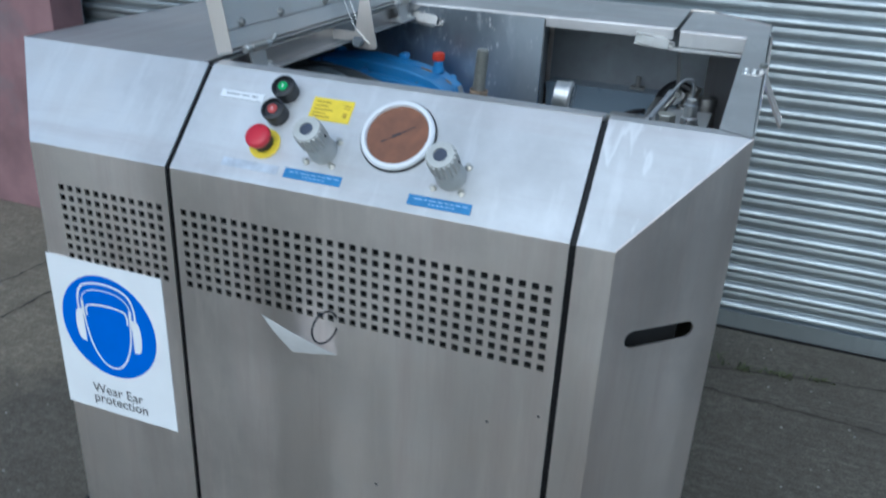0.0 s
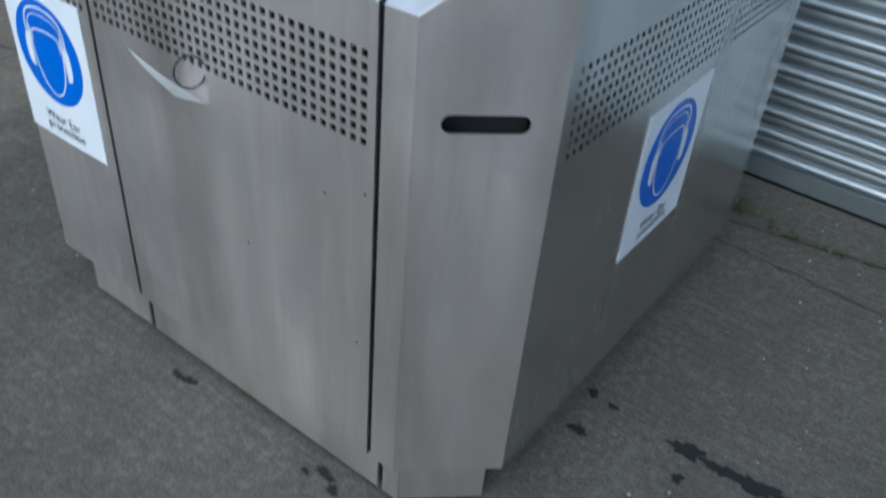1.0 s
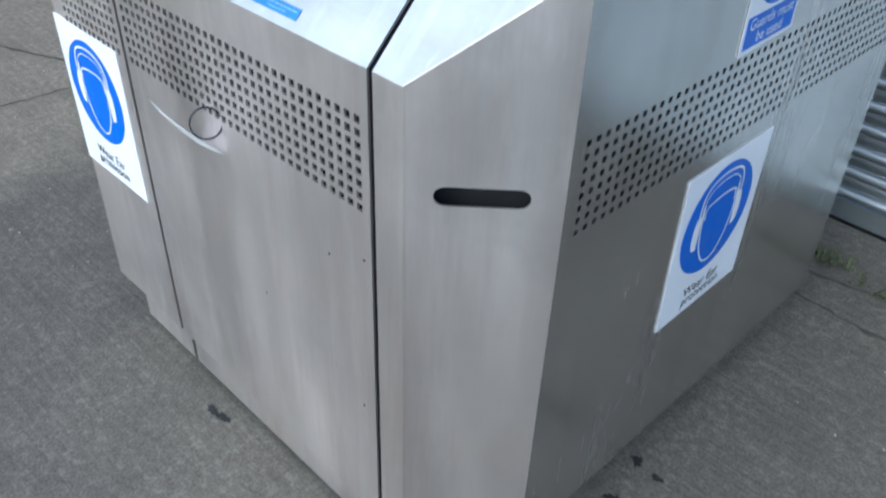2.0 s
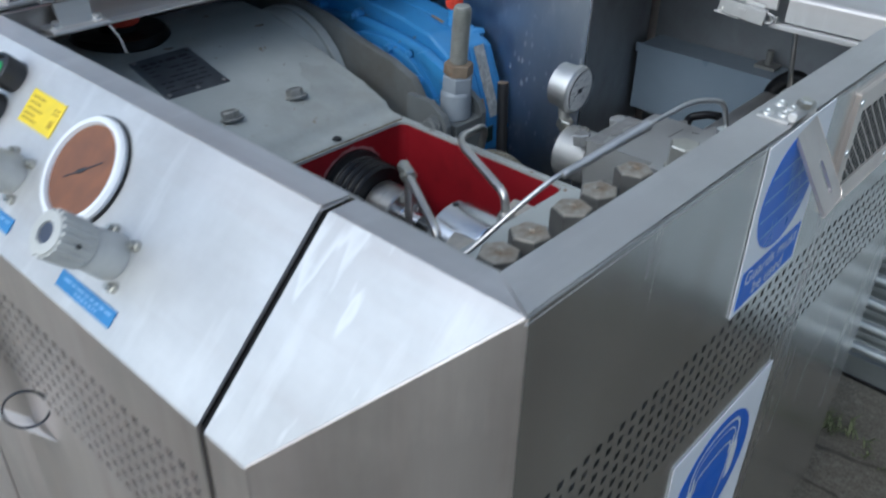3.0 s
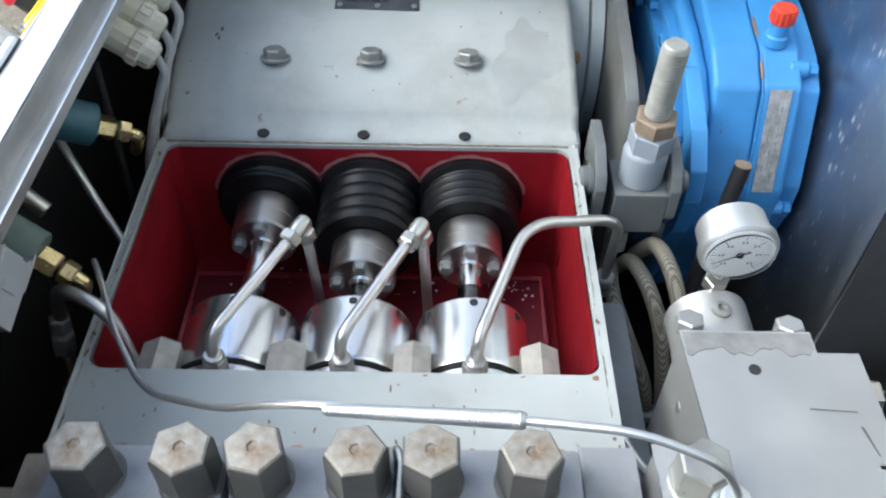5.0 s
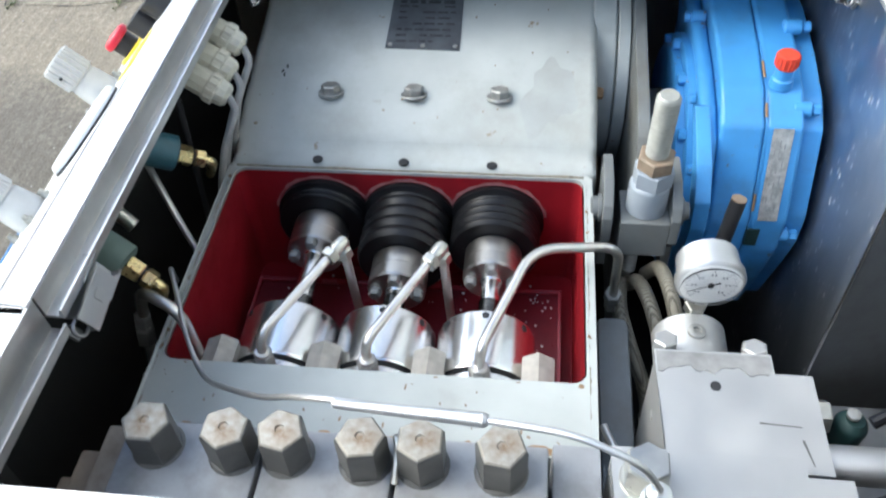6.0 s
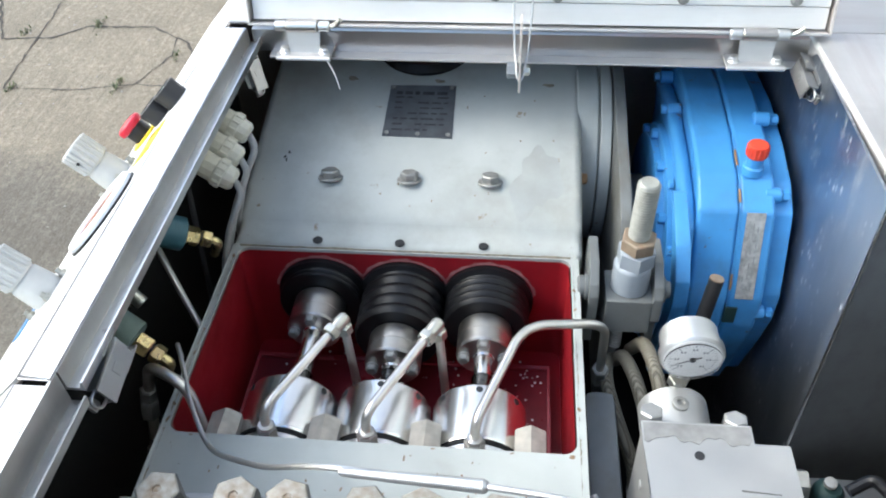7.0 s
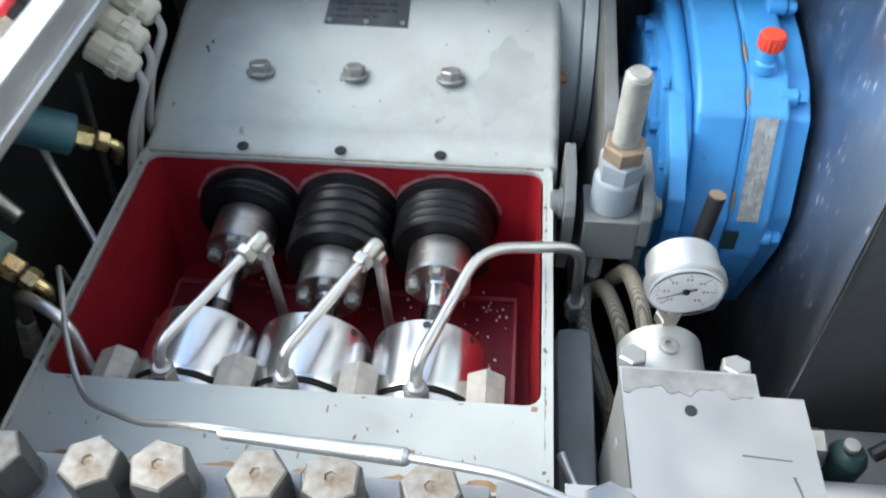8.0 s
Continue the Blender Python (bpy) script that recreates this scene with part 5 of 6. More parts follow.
COLLAR = paint("blue_grey_paint", (0.26, 0.29, 0.32), 0.45, 0.10, (0.16, 0.14, 0.11), 0.5, 18)
ZINC = plain("dull_zinc", (0.29, 0.29, 0.262), 0.55, 0.4, 0.2, 80)
tension_stud()


def hoses():
    for pts in ([(-0.341, 0.652, 0.700), (-0.318, 0.641, 0.722), (-0.287, 0.641, 0.712), (-0.245, 0.655, 0.690), (-0.205, 0.676, 0.655), (-0.19, 0.68, 0.60)],
                [(-0.338, 0.656, 0.700), (-0.312, 0.660, 0.742), (-0.275, 0.671, 0.745), (-0.235, 0.684, 0.722), (-0.20, 0.692, 0.66), (-0.19, 0.70, 0.60)],
                [(-0.345, 0.674, 0.715), (-0.312, 0.682, 0.768), (-0.272, 0.690, 0.772), (-0.238, 0.700, 0.745), (-0.215, 0.708, 0.69), (-0.21, 0.71, 0.63)]):
        pts = [(x, y, z - 0.02) for x, y, z in pts]
        h = root("hose", pts[0], "buff braided hose looping beside the pump", "hose", "braided hoses")
        part("hose_tube", tube(pts, 0.0085, 0.05, 14, steps=8), BRAID, h)
        e = Vector(pts[-1])
        part("hose_clip", cyl(e + Vector((-0.004, -0.001, 0.03)), e + Vector((-0.003, 0, 0.02)), 0.011, 18, None, 0.001), BOLT, h)
    r = root("dip_rod", (-0.33, 0.745, 0.66), "black round rod with a worn end standing by the gearbox", "rod")
    a, b = Vector((-0.318, 0.738, 0.66)), Vector((-0.343, 0.759, 0.829))
    part("shaft", cyl(a, b, 0.0088, 20), BLACK, r)
    part("end", cyl(b, b + (b - a).normalized() * 0.0015, 0.0086, 20), RUSTZINC, r, "worn brown end")


def braid():
    m, t, b = nodes_of("buff_braid", 0.55, 0.1, (0.36, 0.34, 0.28))
    co = t.nodes.new("ShaderNodeTexCoord")
    out = None
    for rot in (35, -35):
        mp = t.nodes.new("ShaderNodeMapping")
        mp.inputs["Rotation"].default_value = (radians(rot), radians(rot), radians(rot))
        w = t.nodes.new("ShaderNodeTexWave")
        w.inputs["Scale"].default_value = 130
        t.links.new(co.outputs["Object"], mp.inputs[0])
        t.links.new(mp.outputs[0], w.inputs["Vector"])
        out = w.outputs["Fac"] if out is None else mixc(t, 0.5, out, w.outputs["Fac"])
    t.links.new(ramp(t, out, [(0.35, (0.075, 0.066, 0.046)), (0.6, (0.25, 0.23, 0.18))]), b.inputs["Base Color"])
    bump(t, b, out, 0.5, 0.0008)
    return m


BRAID = braid()
hoses()


# ---- front cavity ----
def front_cavity():
    # cable glands on the back of the control panel
    for x, y, z in ((-0.470, 0.152, 0.945), (-0.438, 0.147, 0.930), (-0.410, 0.145, 0.917)):
        d = Vector((0.12, 0.75, -0.45)).normalized()
        p = Vector((x, y, z))
        g = root("cable_gland", p, "cream plastic cable gland with a grey cable", "cable gland", "cable glands")
        bm = lathe(p - d * 0.02, d, [(0, 0.017), (0.022, 0.017), (0.024, 0.0185), (0.034, 0.0185), (0.036, 0.016), (0.046, 0.015), (0.050, 0.011)], 12)
        part("body", bm, CREAM, g, smooth=10)
        bm = None
        for k in range(12):
            a = 2 * math.pi * k / 12
            _, u, w = axes_of(d)
            q = p + d * 0.005 + (u * math.cos(a) + w * math.sin(a)) * 0.0175
            bm = cyl(q, q + d * 0.010, 0.0022, 6, bm=bm)
        part("grip_rib", bm, CREAM, g)
        e = p + d * 0.03
        part("cable", tube([e, e + Vector((0.012, 0.010, -0.010)), e + Vector((0.034, -0.006, -0.045)), e + Vector((0.030, -0.030, -0.12)), e + Vector((0.0, -0.045, -0.25))], 0.0045, 0.02, 10), GREYCAB, g, "grey cable")
    for k, (a, b) in enumerate((((-0.318, 0.062, 0.905), (-0.345, 0.125, 0.862)), ((-0.195, 0.060, 0.890), (-0.178, 0.122, 0.850)))):
        a, b = Vector(a), Vector(b)
        d = (b - a).normalized()
        s = root("pressure_switch", a, "teal plastic pressure switch with brass unions behind the panel", "pressure switch", "pressure switches")
        part("body", lathe(a, d, [(0, 0.019), (0.002, 0.021), ((b - a).length - 0.012, 0.021), ((b - a).length - 0.010, 0.018)], 28), TEAL if k == 0 else TEALPALE, s)
        part("brass_nut", hexa(b - d * 0.010, b + d * 0.008, 0.021), BRASS, s)
        part("brass_collar", cyl(b + d * 0.008, b + d * 0.011, 0.008, 16), BLACK, s)
        part("brass_nut", hexa(b + d * 0.011, b + d * 0.024, 0.019, turn=0.4), BRASS, s)
        part("brass_elbow", tube([b + d * 0.02, b + d * 0.034, b + d * 0.03 + Vector((-0.01, -0.01, -0.03))], 0.006, 0.01, 10), BRASS, s)
    t = root("steel_pipe", (-0.15, 0.11, 0.78), "bent stainless pipe entering the pump well", "pipe")
    part("tube", tube([(-0.165, 0.10, 0.700), (-0.172, 0.118, 0.815), (-0.152, 0.140, 0.846), (-0.140, 0.178, 0.832), (-0.122, 0.192, 0.76)], 0.0062, 0.022, 12, steps=8), PIPE, t)
    part("union_nut", hexa((-0.166, 0.105, 0.74), (-0.168, 0.109, 0.765), 0.019), BOLT, t)
    part("union_nut", hexa((-0.168, 0.109, 0.768), (-0.1695, 0.112, 0.785), 0.017), BOLT, t)
    t = root("steel_pipe", (-0.31, 0.09, 0.80), "thin stainless pipe in the front cavity", "pipe")
    part("tube", tube([(-0.345, 0.075, 0.845), (-0.305, 0.112, 0.795), (-0.275, 0.140, 0.770), (-0.268, 0.145, 0.66)], 0.0042, 0.012, 10), PIPE_MATT, t)
    part("stub", cyl((-0.255, 0.065, 0.87), (-0.245, 0.095, 0.845), 0.008, 14), BOLT2, t)
    for k, pts in enumerate(([(-0.10, 0.10, 0.40), (-0.115, 0.105, 0.66), (-0.13, 0.12, 0.74)], [(-0.08, 0.115, 0.40), (-0.09, 0.118, 0.68), (-0.11, 0.13, 0.76)], [(-0.40, 0.09, 0.60), (-0.36, 0.12, 0.75), (-0.40, 0.11, 0.90)])):
        c = root("black_cable", pts[0], "black cable hanging in the dark front cavity", "cable", "black cables")
        part("cable", tube(pts, 0.004, 0.03, 8), BLACK, c)


GREYCAB = plain("grey_cable", (0.34, 0.34, 0.33), 0.5, 0, 0.1, 60)
TEALPALE = plain("pale_teal_plastic", (0.16, 0.22, 0.20), 0.5, 0, 0.15, 40)
front_cavity()


def rear_bay():
    b = root("junction_box", (-0.13, 1.10, 0.5), "grey painted sheet box on the rear wall inside the cabinet", "box")
    part("body", box(-0.318, 0.05, 1.112, 1.190, 0.692, 0.812, 0.004), GREYBOX, b)
    part("lid_fold", box(-0.320, 0.052, 1.107, 1.1115, 0.800, 0.816, 0.001), GREYBOX, b)
    part("stud", cyl((-0.10, 1.165, 0.812), (-0.10, 1.165, 0.842), 0.006, 14), BOLT, b)
    part("stud_plate", box(-0.118, -0.082, 1.15, 1.18, 0.8125, 0.818, 0.001), BOLT, b)
    h = root("hose_coupling", (0.04, 1.0, 0.78), "bright pipe couplings with a black hose in the rear corner", "coupling")
    part("hose", tube([(-0.01, 1.02, 0.70), (-0.03, 1.0, 0.84), (0.01, 0.985, 0.88), (0.05, 0.98, 0.86)], 0.011, 0.03, 12), RUBBER, h, "black rubber hose")
    part("coupling", lathe((0.03, 0.97, 0.80), (0.3, 0.1, 1), [(0, 0.02), (0.03, 0.02), (0.032, 0.016), (0.06, 0.016), (0.062, 0.012), (0.08, 0.012)], 24), CHROME_DULL, h)
    part("coupling", lathe((0.085, 0.99, 0.78), (-0.1, 0.1, 1), [(0, 0.018), (0.05, 0.018), (0.052, 0.022), (0.07, 0.022), (0.075, 0.015)], 24), CHROME_DULL, h)
    part("lever", slab([(0, 0), (0.06, 0.004), (0.06, 0.012), (0, 0.014)], 0.004, plane_m((0.01, 0.975, 0.83), (0.75, 0.1, 0.65), (0, 0.3, 1))), LATCHST, h, "steel lever")
    st = root("latch_strap", (0.01, 0.955, 0.92), "bright steel strap hanging from the rear deck", "strap")
    part("strap", tube([(0.0, 0.952, TOP - 0.018), (0.008, 0.953, 0.93), (0.016, 0.955, 0.862)], 0.0035, 0.01, 8), CHROME_DULL, st)
    part("lever", tube([(0.016, 0.955, 0.862), (-0.004, 0.953, 0.83), (-0.026, 0.952, 0.797)], 0.0055, 0.01, 10), CHROME_DULL, st)
    part("pivot", cyl((0.016, 0.945, 0.862), (0.016, 0.965, 0.862), 0.007, 14, None, 0.001), BOLT, st)
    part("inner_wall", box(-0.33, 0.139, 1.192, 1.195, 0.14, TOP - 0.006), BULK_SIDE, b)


GREYBOX = paint("grey_box_paint", (0.21, 0.265, 0.33), 0.35, 0.06, (0.2, 0.2, 0.2), 0.2, 8)
rear_bay()


# ---- lid, hinges, latches ----
HX = -0.600


def lid():
    l = root("cabinet_lid", (HX, 0.53, TOP), "brushed stainless lid standing open on two hinges", "lid")
    tilt = Vector((math.sin(radians(-11)), 0, math.cos(radians(-11))))
    out = Vector((tilt.z, 0, -tilt.x))

    def P(s, y, d=0.0):
        """s: up the lid; d: towards the opening."""
        return Vector((HX - 0.012, y, TOP + 0.004)) + tilt * s + out * d
    y0, y1, H = 0.160, 0.898, 0.76
    m = plane_m(P(0, 0), (0, 1, 0), tilt)

    def sheet(s0, s1, a, b, d0, d1, r=0.001):
        bm = box(a, b, s0, s1, d0, d1, r)
        bm.transform(m)
        return bm
    w = m.to_3x3() @ Vector((0, 0, 1))
    part("skin", sheet(0, H, y0, y1, -0.002, 0.0015), STEEL_V, l)
    for a, b, c, d in ((0.0, 0.003, y0, y1), (H - 0.003, H, y0, y1)):
        part("edge_fold", sheet(a, b, c, d, 0.0015, 0.026 * 1), STEEL_Y, l)
    part("edge_fold", sheet(0.003, H - 0.003, y0, y0 + 0.003, 0.0015, 0.026), STEEL_V, l)
    part("edge_fold", sheet(0.003, H - 0.003, y1 - 0.003, y1, 0.0015, 0.026), STEEL_V, l)
    part("inner_panel", sheet(0.034, H - 0.03, y0 + 0.006, y1 - 0.006, 0.014, 0.018), PALESTEEL, l, "pale stainless inner panel")
    part("inner_strip", sheet(0.006, 0.033, y0 + 0.006, y1 - 0.006, 0.0135, 0.0165), PALESTEEL, l)
    for y in (0.327, 0.482, 0.560, 0.714, 0.21, 0.85):
        q = m @ Vector((y, 0.042, 0.018))
        part("screw", lathe(q, w, [(0, 0.0075), (0.002, 0.0075), (0.0035, 0.005), (0.0065, 0.0045), (0.007, 0.003)], 14), BOLT, l)
    # hinges
    for y in (0.232, 0.812):
        h = part("hinge", box(HX - 0.005, HX + 0.028, y - 0.036, y + 0.036, TOP - 0.030, TOP - 0.026, 0.0015), STEEL_Y, l, "bright steel hinge")
        part("hinge_lip", cyl((HX + 0.029, y - 0.036, TOP - 0.029), (HX + 0.029, y + 0.036, TOP - 0.029), 0.003, 10, None, 0.001), STEEL_Y, h)
        for k in (-1, 1):
            part("barrel", cyl((HX + 0.012, y + k * 0.021, TOP + 0.009), (HX + 0.012, y + k * 0.036, TOP + 0.009), 0.0068, 18, None, 0.001), WHITE_MET, h)
        part("knuckle", cyl((HX + 0.012, y - 0.0205, TOP + 0.009), (HX + 0.012, y + 0.0205, TOP + 0.009), 0.0080, 18, None, 0.001), CHROME_DULL, h)
        part("leaf", slab([(-0.020, 0), (0.020, 0), (0.023, 0.036), (-0.023, 0.036)], 0.003, plane_m((HX + 0.018, y, TOP - 0.026), (0, 1, 0), (-0.2, 0, 1))), STEEL_Y, h)
        part("pin_end", tube([(HX + 0.012, y + 0.034, TOP + 0.009), (HX + 0.013, y + 0.042, TOP + 0.010), (HX + 0.015, y + 0.052, TOP + 0.020)], 0.0030, 0.004, 10), BOLT2, h)
        for s in (-1, 1):
            part("screw", lathe((HX + 0.016, y + s * 0.026, TOP - 0.027), (0.2, 0, 1), [(0, 0.0075), (0.003, 0.0075), (0.004, 0.0055), (0.008, 0.005), (0.009, 0.0035)], 12), WHITE_MET, h)
    # stay wire with its hook and screw
    st = root("stay_wire", (HX + 0.01, 0.515, 0.96), "thin wire loop tied to a bracket under the lid", "wire")
    tab = [(-0.612, 1.004), (-0.555, 1.002), (-0.546, 1.062), (-0.526, 1.062), (-0.509, 0.978), (-0.513, 0.972), (-0.532, 0.972), (-0.556, 0.974), (-0.560, 0.984), (-0.612, 0.984)]
    part("bracket", prism(tab, 0.5150, 0.5180, 0.0006, 1), STEEL_V, st, "thin stainless bracket tab")
    part("bracket_bolt", hexa((-0.545, 0.5185, 0.986), (-0.545, 0.5290, 0.986), 0.011), BOLT2, st)
    part("bracket_nut", hexa((-0.545, 0.5145, 0.986), (-0.545, 0.500, 0.986), 0.018), CASTING2, st)
    a = P(0.30, 0.515, 0.03)
    part("wire", tube([a, (-0.572, 0.506, 1.055), (-0.552, 0.509, 1.010), (-0.527, 0.513, 0.985), (-0.525, 0.5165, 0.982), (-0.527, 0.520, 0.985), (-0.552, 0.526, 1.010), (-0.572, 0.529, 1.055), a + Vector((0, 0.006, 0))], 0.0013, 0.01, 6), PIPE_MATT, st)
    part("loose_end", tube([(HX + 0.03, 0.262, TOP - 0.028), (HX + 0.034, 0.272, TOP - 0.045), (HX + 0.036, 0.278, TOP - 0.070)], 0.0009, 0.01, 6), WHITE, st)


PALESTEEL = steel("pale_stainless", (0.84, 0.83, 0.81), 0.6, (60, 1.2, 60), 10, 0.1, 0.06, 0.8)
lid()


RAILST = steel("smooth_stainless_channel", (0.55, 0.54, 0.53), 0.32, (60, 1.2, 60), 10, 0.08, 0.15)


def hinge_rail():
    r = root("hinge_rail", (HX, 0.53, 0.97), "stainless channel under the lid hinges", "rail")
    part("channel", box(HX - 0.014, HX - 0.002, 0.158, 0.884, TOP - 0.036, TOP - 0.004, 0.001), RAILST, r)
    part("channel_lip", box(HX - 0.002, HX + 0.016, 0.182, 0.880, TOP - 0.037, TOP - 0.034, 0.001), STEEL_Y, r)


hinge_rail()


def toggle_latch(p, along, inward, size=1.0, wide=1.0):
    """p: its middle; along: down its length; inward: away from the sheet it hangs on."""
    p = Vector(p)
    u, w = Vector(along).normalized(), Vector(inward).normalized()
    m = plane_m(p, u, w.cross(u)) @ Matrix.Diagonal((size, size * wide, size, 1))
    l = root("toggle_latch", p, "bright pressed steel toggle latch on the cabinet rim", "latch", "toggle latches")

    def bx(a, b, c, d, e, f, r=0.001):
        bm = box(a, b, c, d, e, f, r)
        bm.transform(m)
        return bm
    part("base", bx(-0.034, 0.020, -0.0165, 0.0165, 0.0, 0.0022), LATCHST, l)
    for k in (-1, 1):
        part("base_flange", bx(-0.034, -0.004, 0.0145 * k - 0.001, 0.0145 * k + 0.001, 0.0022, 0.0125, 0.0005), LATCHST, l)
        part("lever_wall", bx(-0.026, 0.026, 0.0105 * k - 0.001, 0.0105 * k + 0.001, 0.003, 0.0145, 0.0005), LATCHST, l)
        part("rivet", lathe(m @ Vector((-0.028, 0.010 * k, 0.0022)), w, [(0, 0.003), (0.0012, 0.0026), (0.0018, 0.001)], 10), BOLT2, l)
    part("lever", bx(-0.022, 0.028, -0.0114, 0.0114, 0.0146, 0.0166, 0.0006), LATCHST, l)
    part("boss", bx(-0.005, 0.005, -0.005, 0.005, 0.0166, 0.0176, 0.0006), LATCHST, l)
    part("pin", cyl(m @ Vector((-0.018, -0.0162, 0.008)), m @ Vector((-0.018, 0.0162, 0.008)), 0.0024, 12), BOLT2, l)
    a, b = [m @ Vector((u0, k * 0.007, w0)) for k in (-1, 1) for u0, w0 in ((0.02, 0.008),)]
    part("bail", tube([a, m @ Vector((0.033, -0.007, 0.007)), m @ Vector((0.036, 0.0, 0.006)), m @ Vector((0.033, 0.007, 0.007)), b], 0.0016, 0.006, 8), LATCHST, l)
    part("hook", bx(0.028, 0.038, -0.006, 0.006, 0.0, 0.0045, 0.0012), LATCHST, l)


toggle_latch((-0.046, 0.1655, 0.968), (1, 0.02, -0.15), (0, 0.92, 0.42))
toggle_latch((-0.560, 0.162, 0.962), (0.35, 0.3, -0.9), (0.6, 0.9, 0.2), 0.8)
toggle_latch((-0.556, 0.8785, 0.974), (1, 0.03, -0.12), (0, -0.95, 0.32), 1.1, 0.75)
toggle_latch((-0.045, 0.8955, 0.979), (1, 0.02, -0.10), (0, -1, 0.12), 1.15, 0.7)


# ---- right side: hasp strap, grille ----
def strap():
    s = root("hasp_strap", (0.17, 0.52, TOP), "stainless slotted hasp strap hinged on the side rim", "hasp")
    part("plate", box(0.147, 0.176, 0.500, 0.546, TOP + 0.0005, TOP + 0.0025, 0.0008), STEEL_Y, s)
    for x, y in ((0.153, 0.509), (0.153, 0.537), (0.166, 0.515), (0.166, 0.532)):
        part("rivet", lathe((x, y, TOP + 0.0025), (0, 0, 1), [(0, 0.006), (0.002, 0.0055), (0.003, 0.0025), (0.0018, 0.002)], 16), WHITE_MET, s)
    part("knuckle", cyl((0.177, 0.504, TOP + 0.006), (0.177, 0.547, TOP + 0.006), 0.0048, 16, None, 0.001), STEEL_Y, s)
    d = Vector((0.052, 0.022, -0.100)).normalized()
    m = plane_m((0.181, 0.543, TOP + 0.006), (0, -1, -0.2), d)
    o = [(0, 0), (0.039, 0), (0.039, 0.092), (0.004, 0.092), (0, 0.087)]
    part("strap", slab(o, 0.0025, m, [[(u, v) for v, u in stadium(0.062, 0.018, 0.034, 0.007)]], 0.0006), STEEL_V, s, "slotted strap")
    part("bolt", hexa((0.178, 0.525, TOP + 0.0105), (0.179, 0.525, TOP + 0.018), 0.013), BOLT2, s)


strap()


def grille():
    g = root("side_grille", (0.185, 0.82, 0.92), "expanded-metal ventilation grille framed on the side panel", "grille")
    y0, y1, z0, z1, w, x = 0.655, 1.000, 0.860, 0.996, 0.024, XR
    o = [(y0, z0), (y1, z0), (y1, z1), (y0, z1)]
    i = [(y0 + w, z0 + w), (y1 - w, z0 + w), (y1 - w, z1 - w), (y0 + w, z1 - w)]
    part("frame", slab(o, 0.0035, plane_m((x + 0.0045, 0, 0), (0, 1, 0), (0, 0, 1)), [i], 0.001), STEEL_V, g)
    part("backing", box(x + 0.0008, x + 0.0018, y0 + 0.01, y1 - 0.01, z0 + 0.01, z1 - 0.01), FOAM, g)
    bm = bmesh.new()
    m = plane_m((x + 0.003, 0, 0), (0, 1, 0), (0, 0, 1))
    a, b = y0 + w, y1 - w
    lo, hi = z0 + w, z1 - w
    k = 0.0075
    for sgn in (1, -1):
        c = -0.2
        while c < 0.5:
            # a strand z = lo + sgn * (y - a) * 1.7 + c, cut to the opening
            f = lambda yy: lo + (hi - lo) * 0.5 + sgn * (yy - (a + b) / 2) * 0.8 + (c - 0.15) * 1.9
            lim = sorted(((lo - (lo + hi) / 2 - (c - 0.15) * 1.9) / (sgn * 0.8) + (a + b) / 2, (hi - (lo + hi) / 2 - (c - 0.15) * 1.9) / (sgn * 0.8) + (a + b) / 2))
            ya, yb = max(a, lim[0]), min(b, lim[1])
            if yb - ya > 0.002:
                p, q = Vector((ya, f(ya))), Vector((yb, f(yb)))
                t = (q - p).normalized()
                e = Vector((-t.y, t.x)) * 0.00085
                bm.faces.new([bm.verts.new(m @ Vector((v.x, v.y, 0.0003 * sgn))) for v in (p - e, q - e, q + e, p + e)])
            c += k
    part("mesh", bm, STEEL_V, g, "expanded metal mesh", smooth=0)
    for y, z in ((y0 + 0.012, z0 + 0.012), (y0 + 0.012, z1 - 0.012), (y0 + 0.012, (z0 + z1) / 2), (y1 - 0.012, z0 + 0.012), (y1 - 0.012, z1 - 0.012), ((y0 + y1) / 2, z0 + 0.012), ((y0 + y1) / 2, z1 - 0.012)):
        part("rivet", lathe((x + 0.0045, y, z), (1, 0, 0), [(0, 0.0045), (0.0015, 0.004), (0.0022, 0.002)], 12), WHITE_MET, g)


grille()


# ---- signs ----
def letters(text, size, m, mat, parent, name="lettering", bold=0.0, shear=0.0):
    cu = bpy.data.curves.new("text", "FONT")
    cu.body, cu.size, cu.align_x, cu.align_y, cu.offset, cu.shear = text, size, "CENTER", "CENTER", bold, shear
    ob = bpy.data.objects.new("text", cu)
    scene.collection.objects.link(ob)
    bpy.context.view_layer.update()
    me = bpy.data.meshes.new_from_object(ob.evaluated_get(bpy.context.evaluated_depsgraph_get()))
    bpy.data.objects.remove(ob)
    bm = bmesh.new()
    bm.from_mesh(me)
    bm.transform(m)
    bpy.data.meshes.remove(me)
    return part(name, bm, mat, parent, smooth=0)


def ring(cx, cy, r, n=56, ry=None):
    ry = ry or r
    return [(cx + r * math.cos(2 * math.pi * i / n), cy + ry * math.sin(2 * math.pi * i / n)) for i in range(n)]


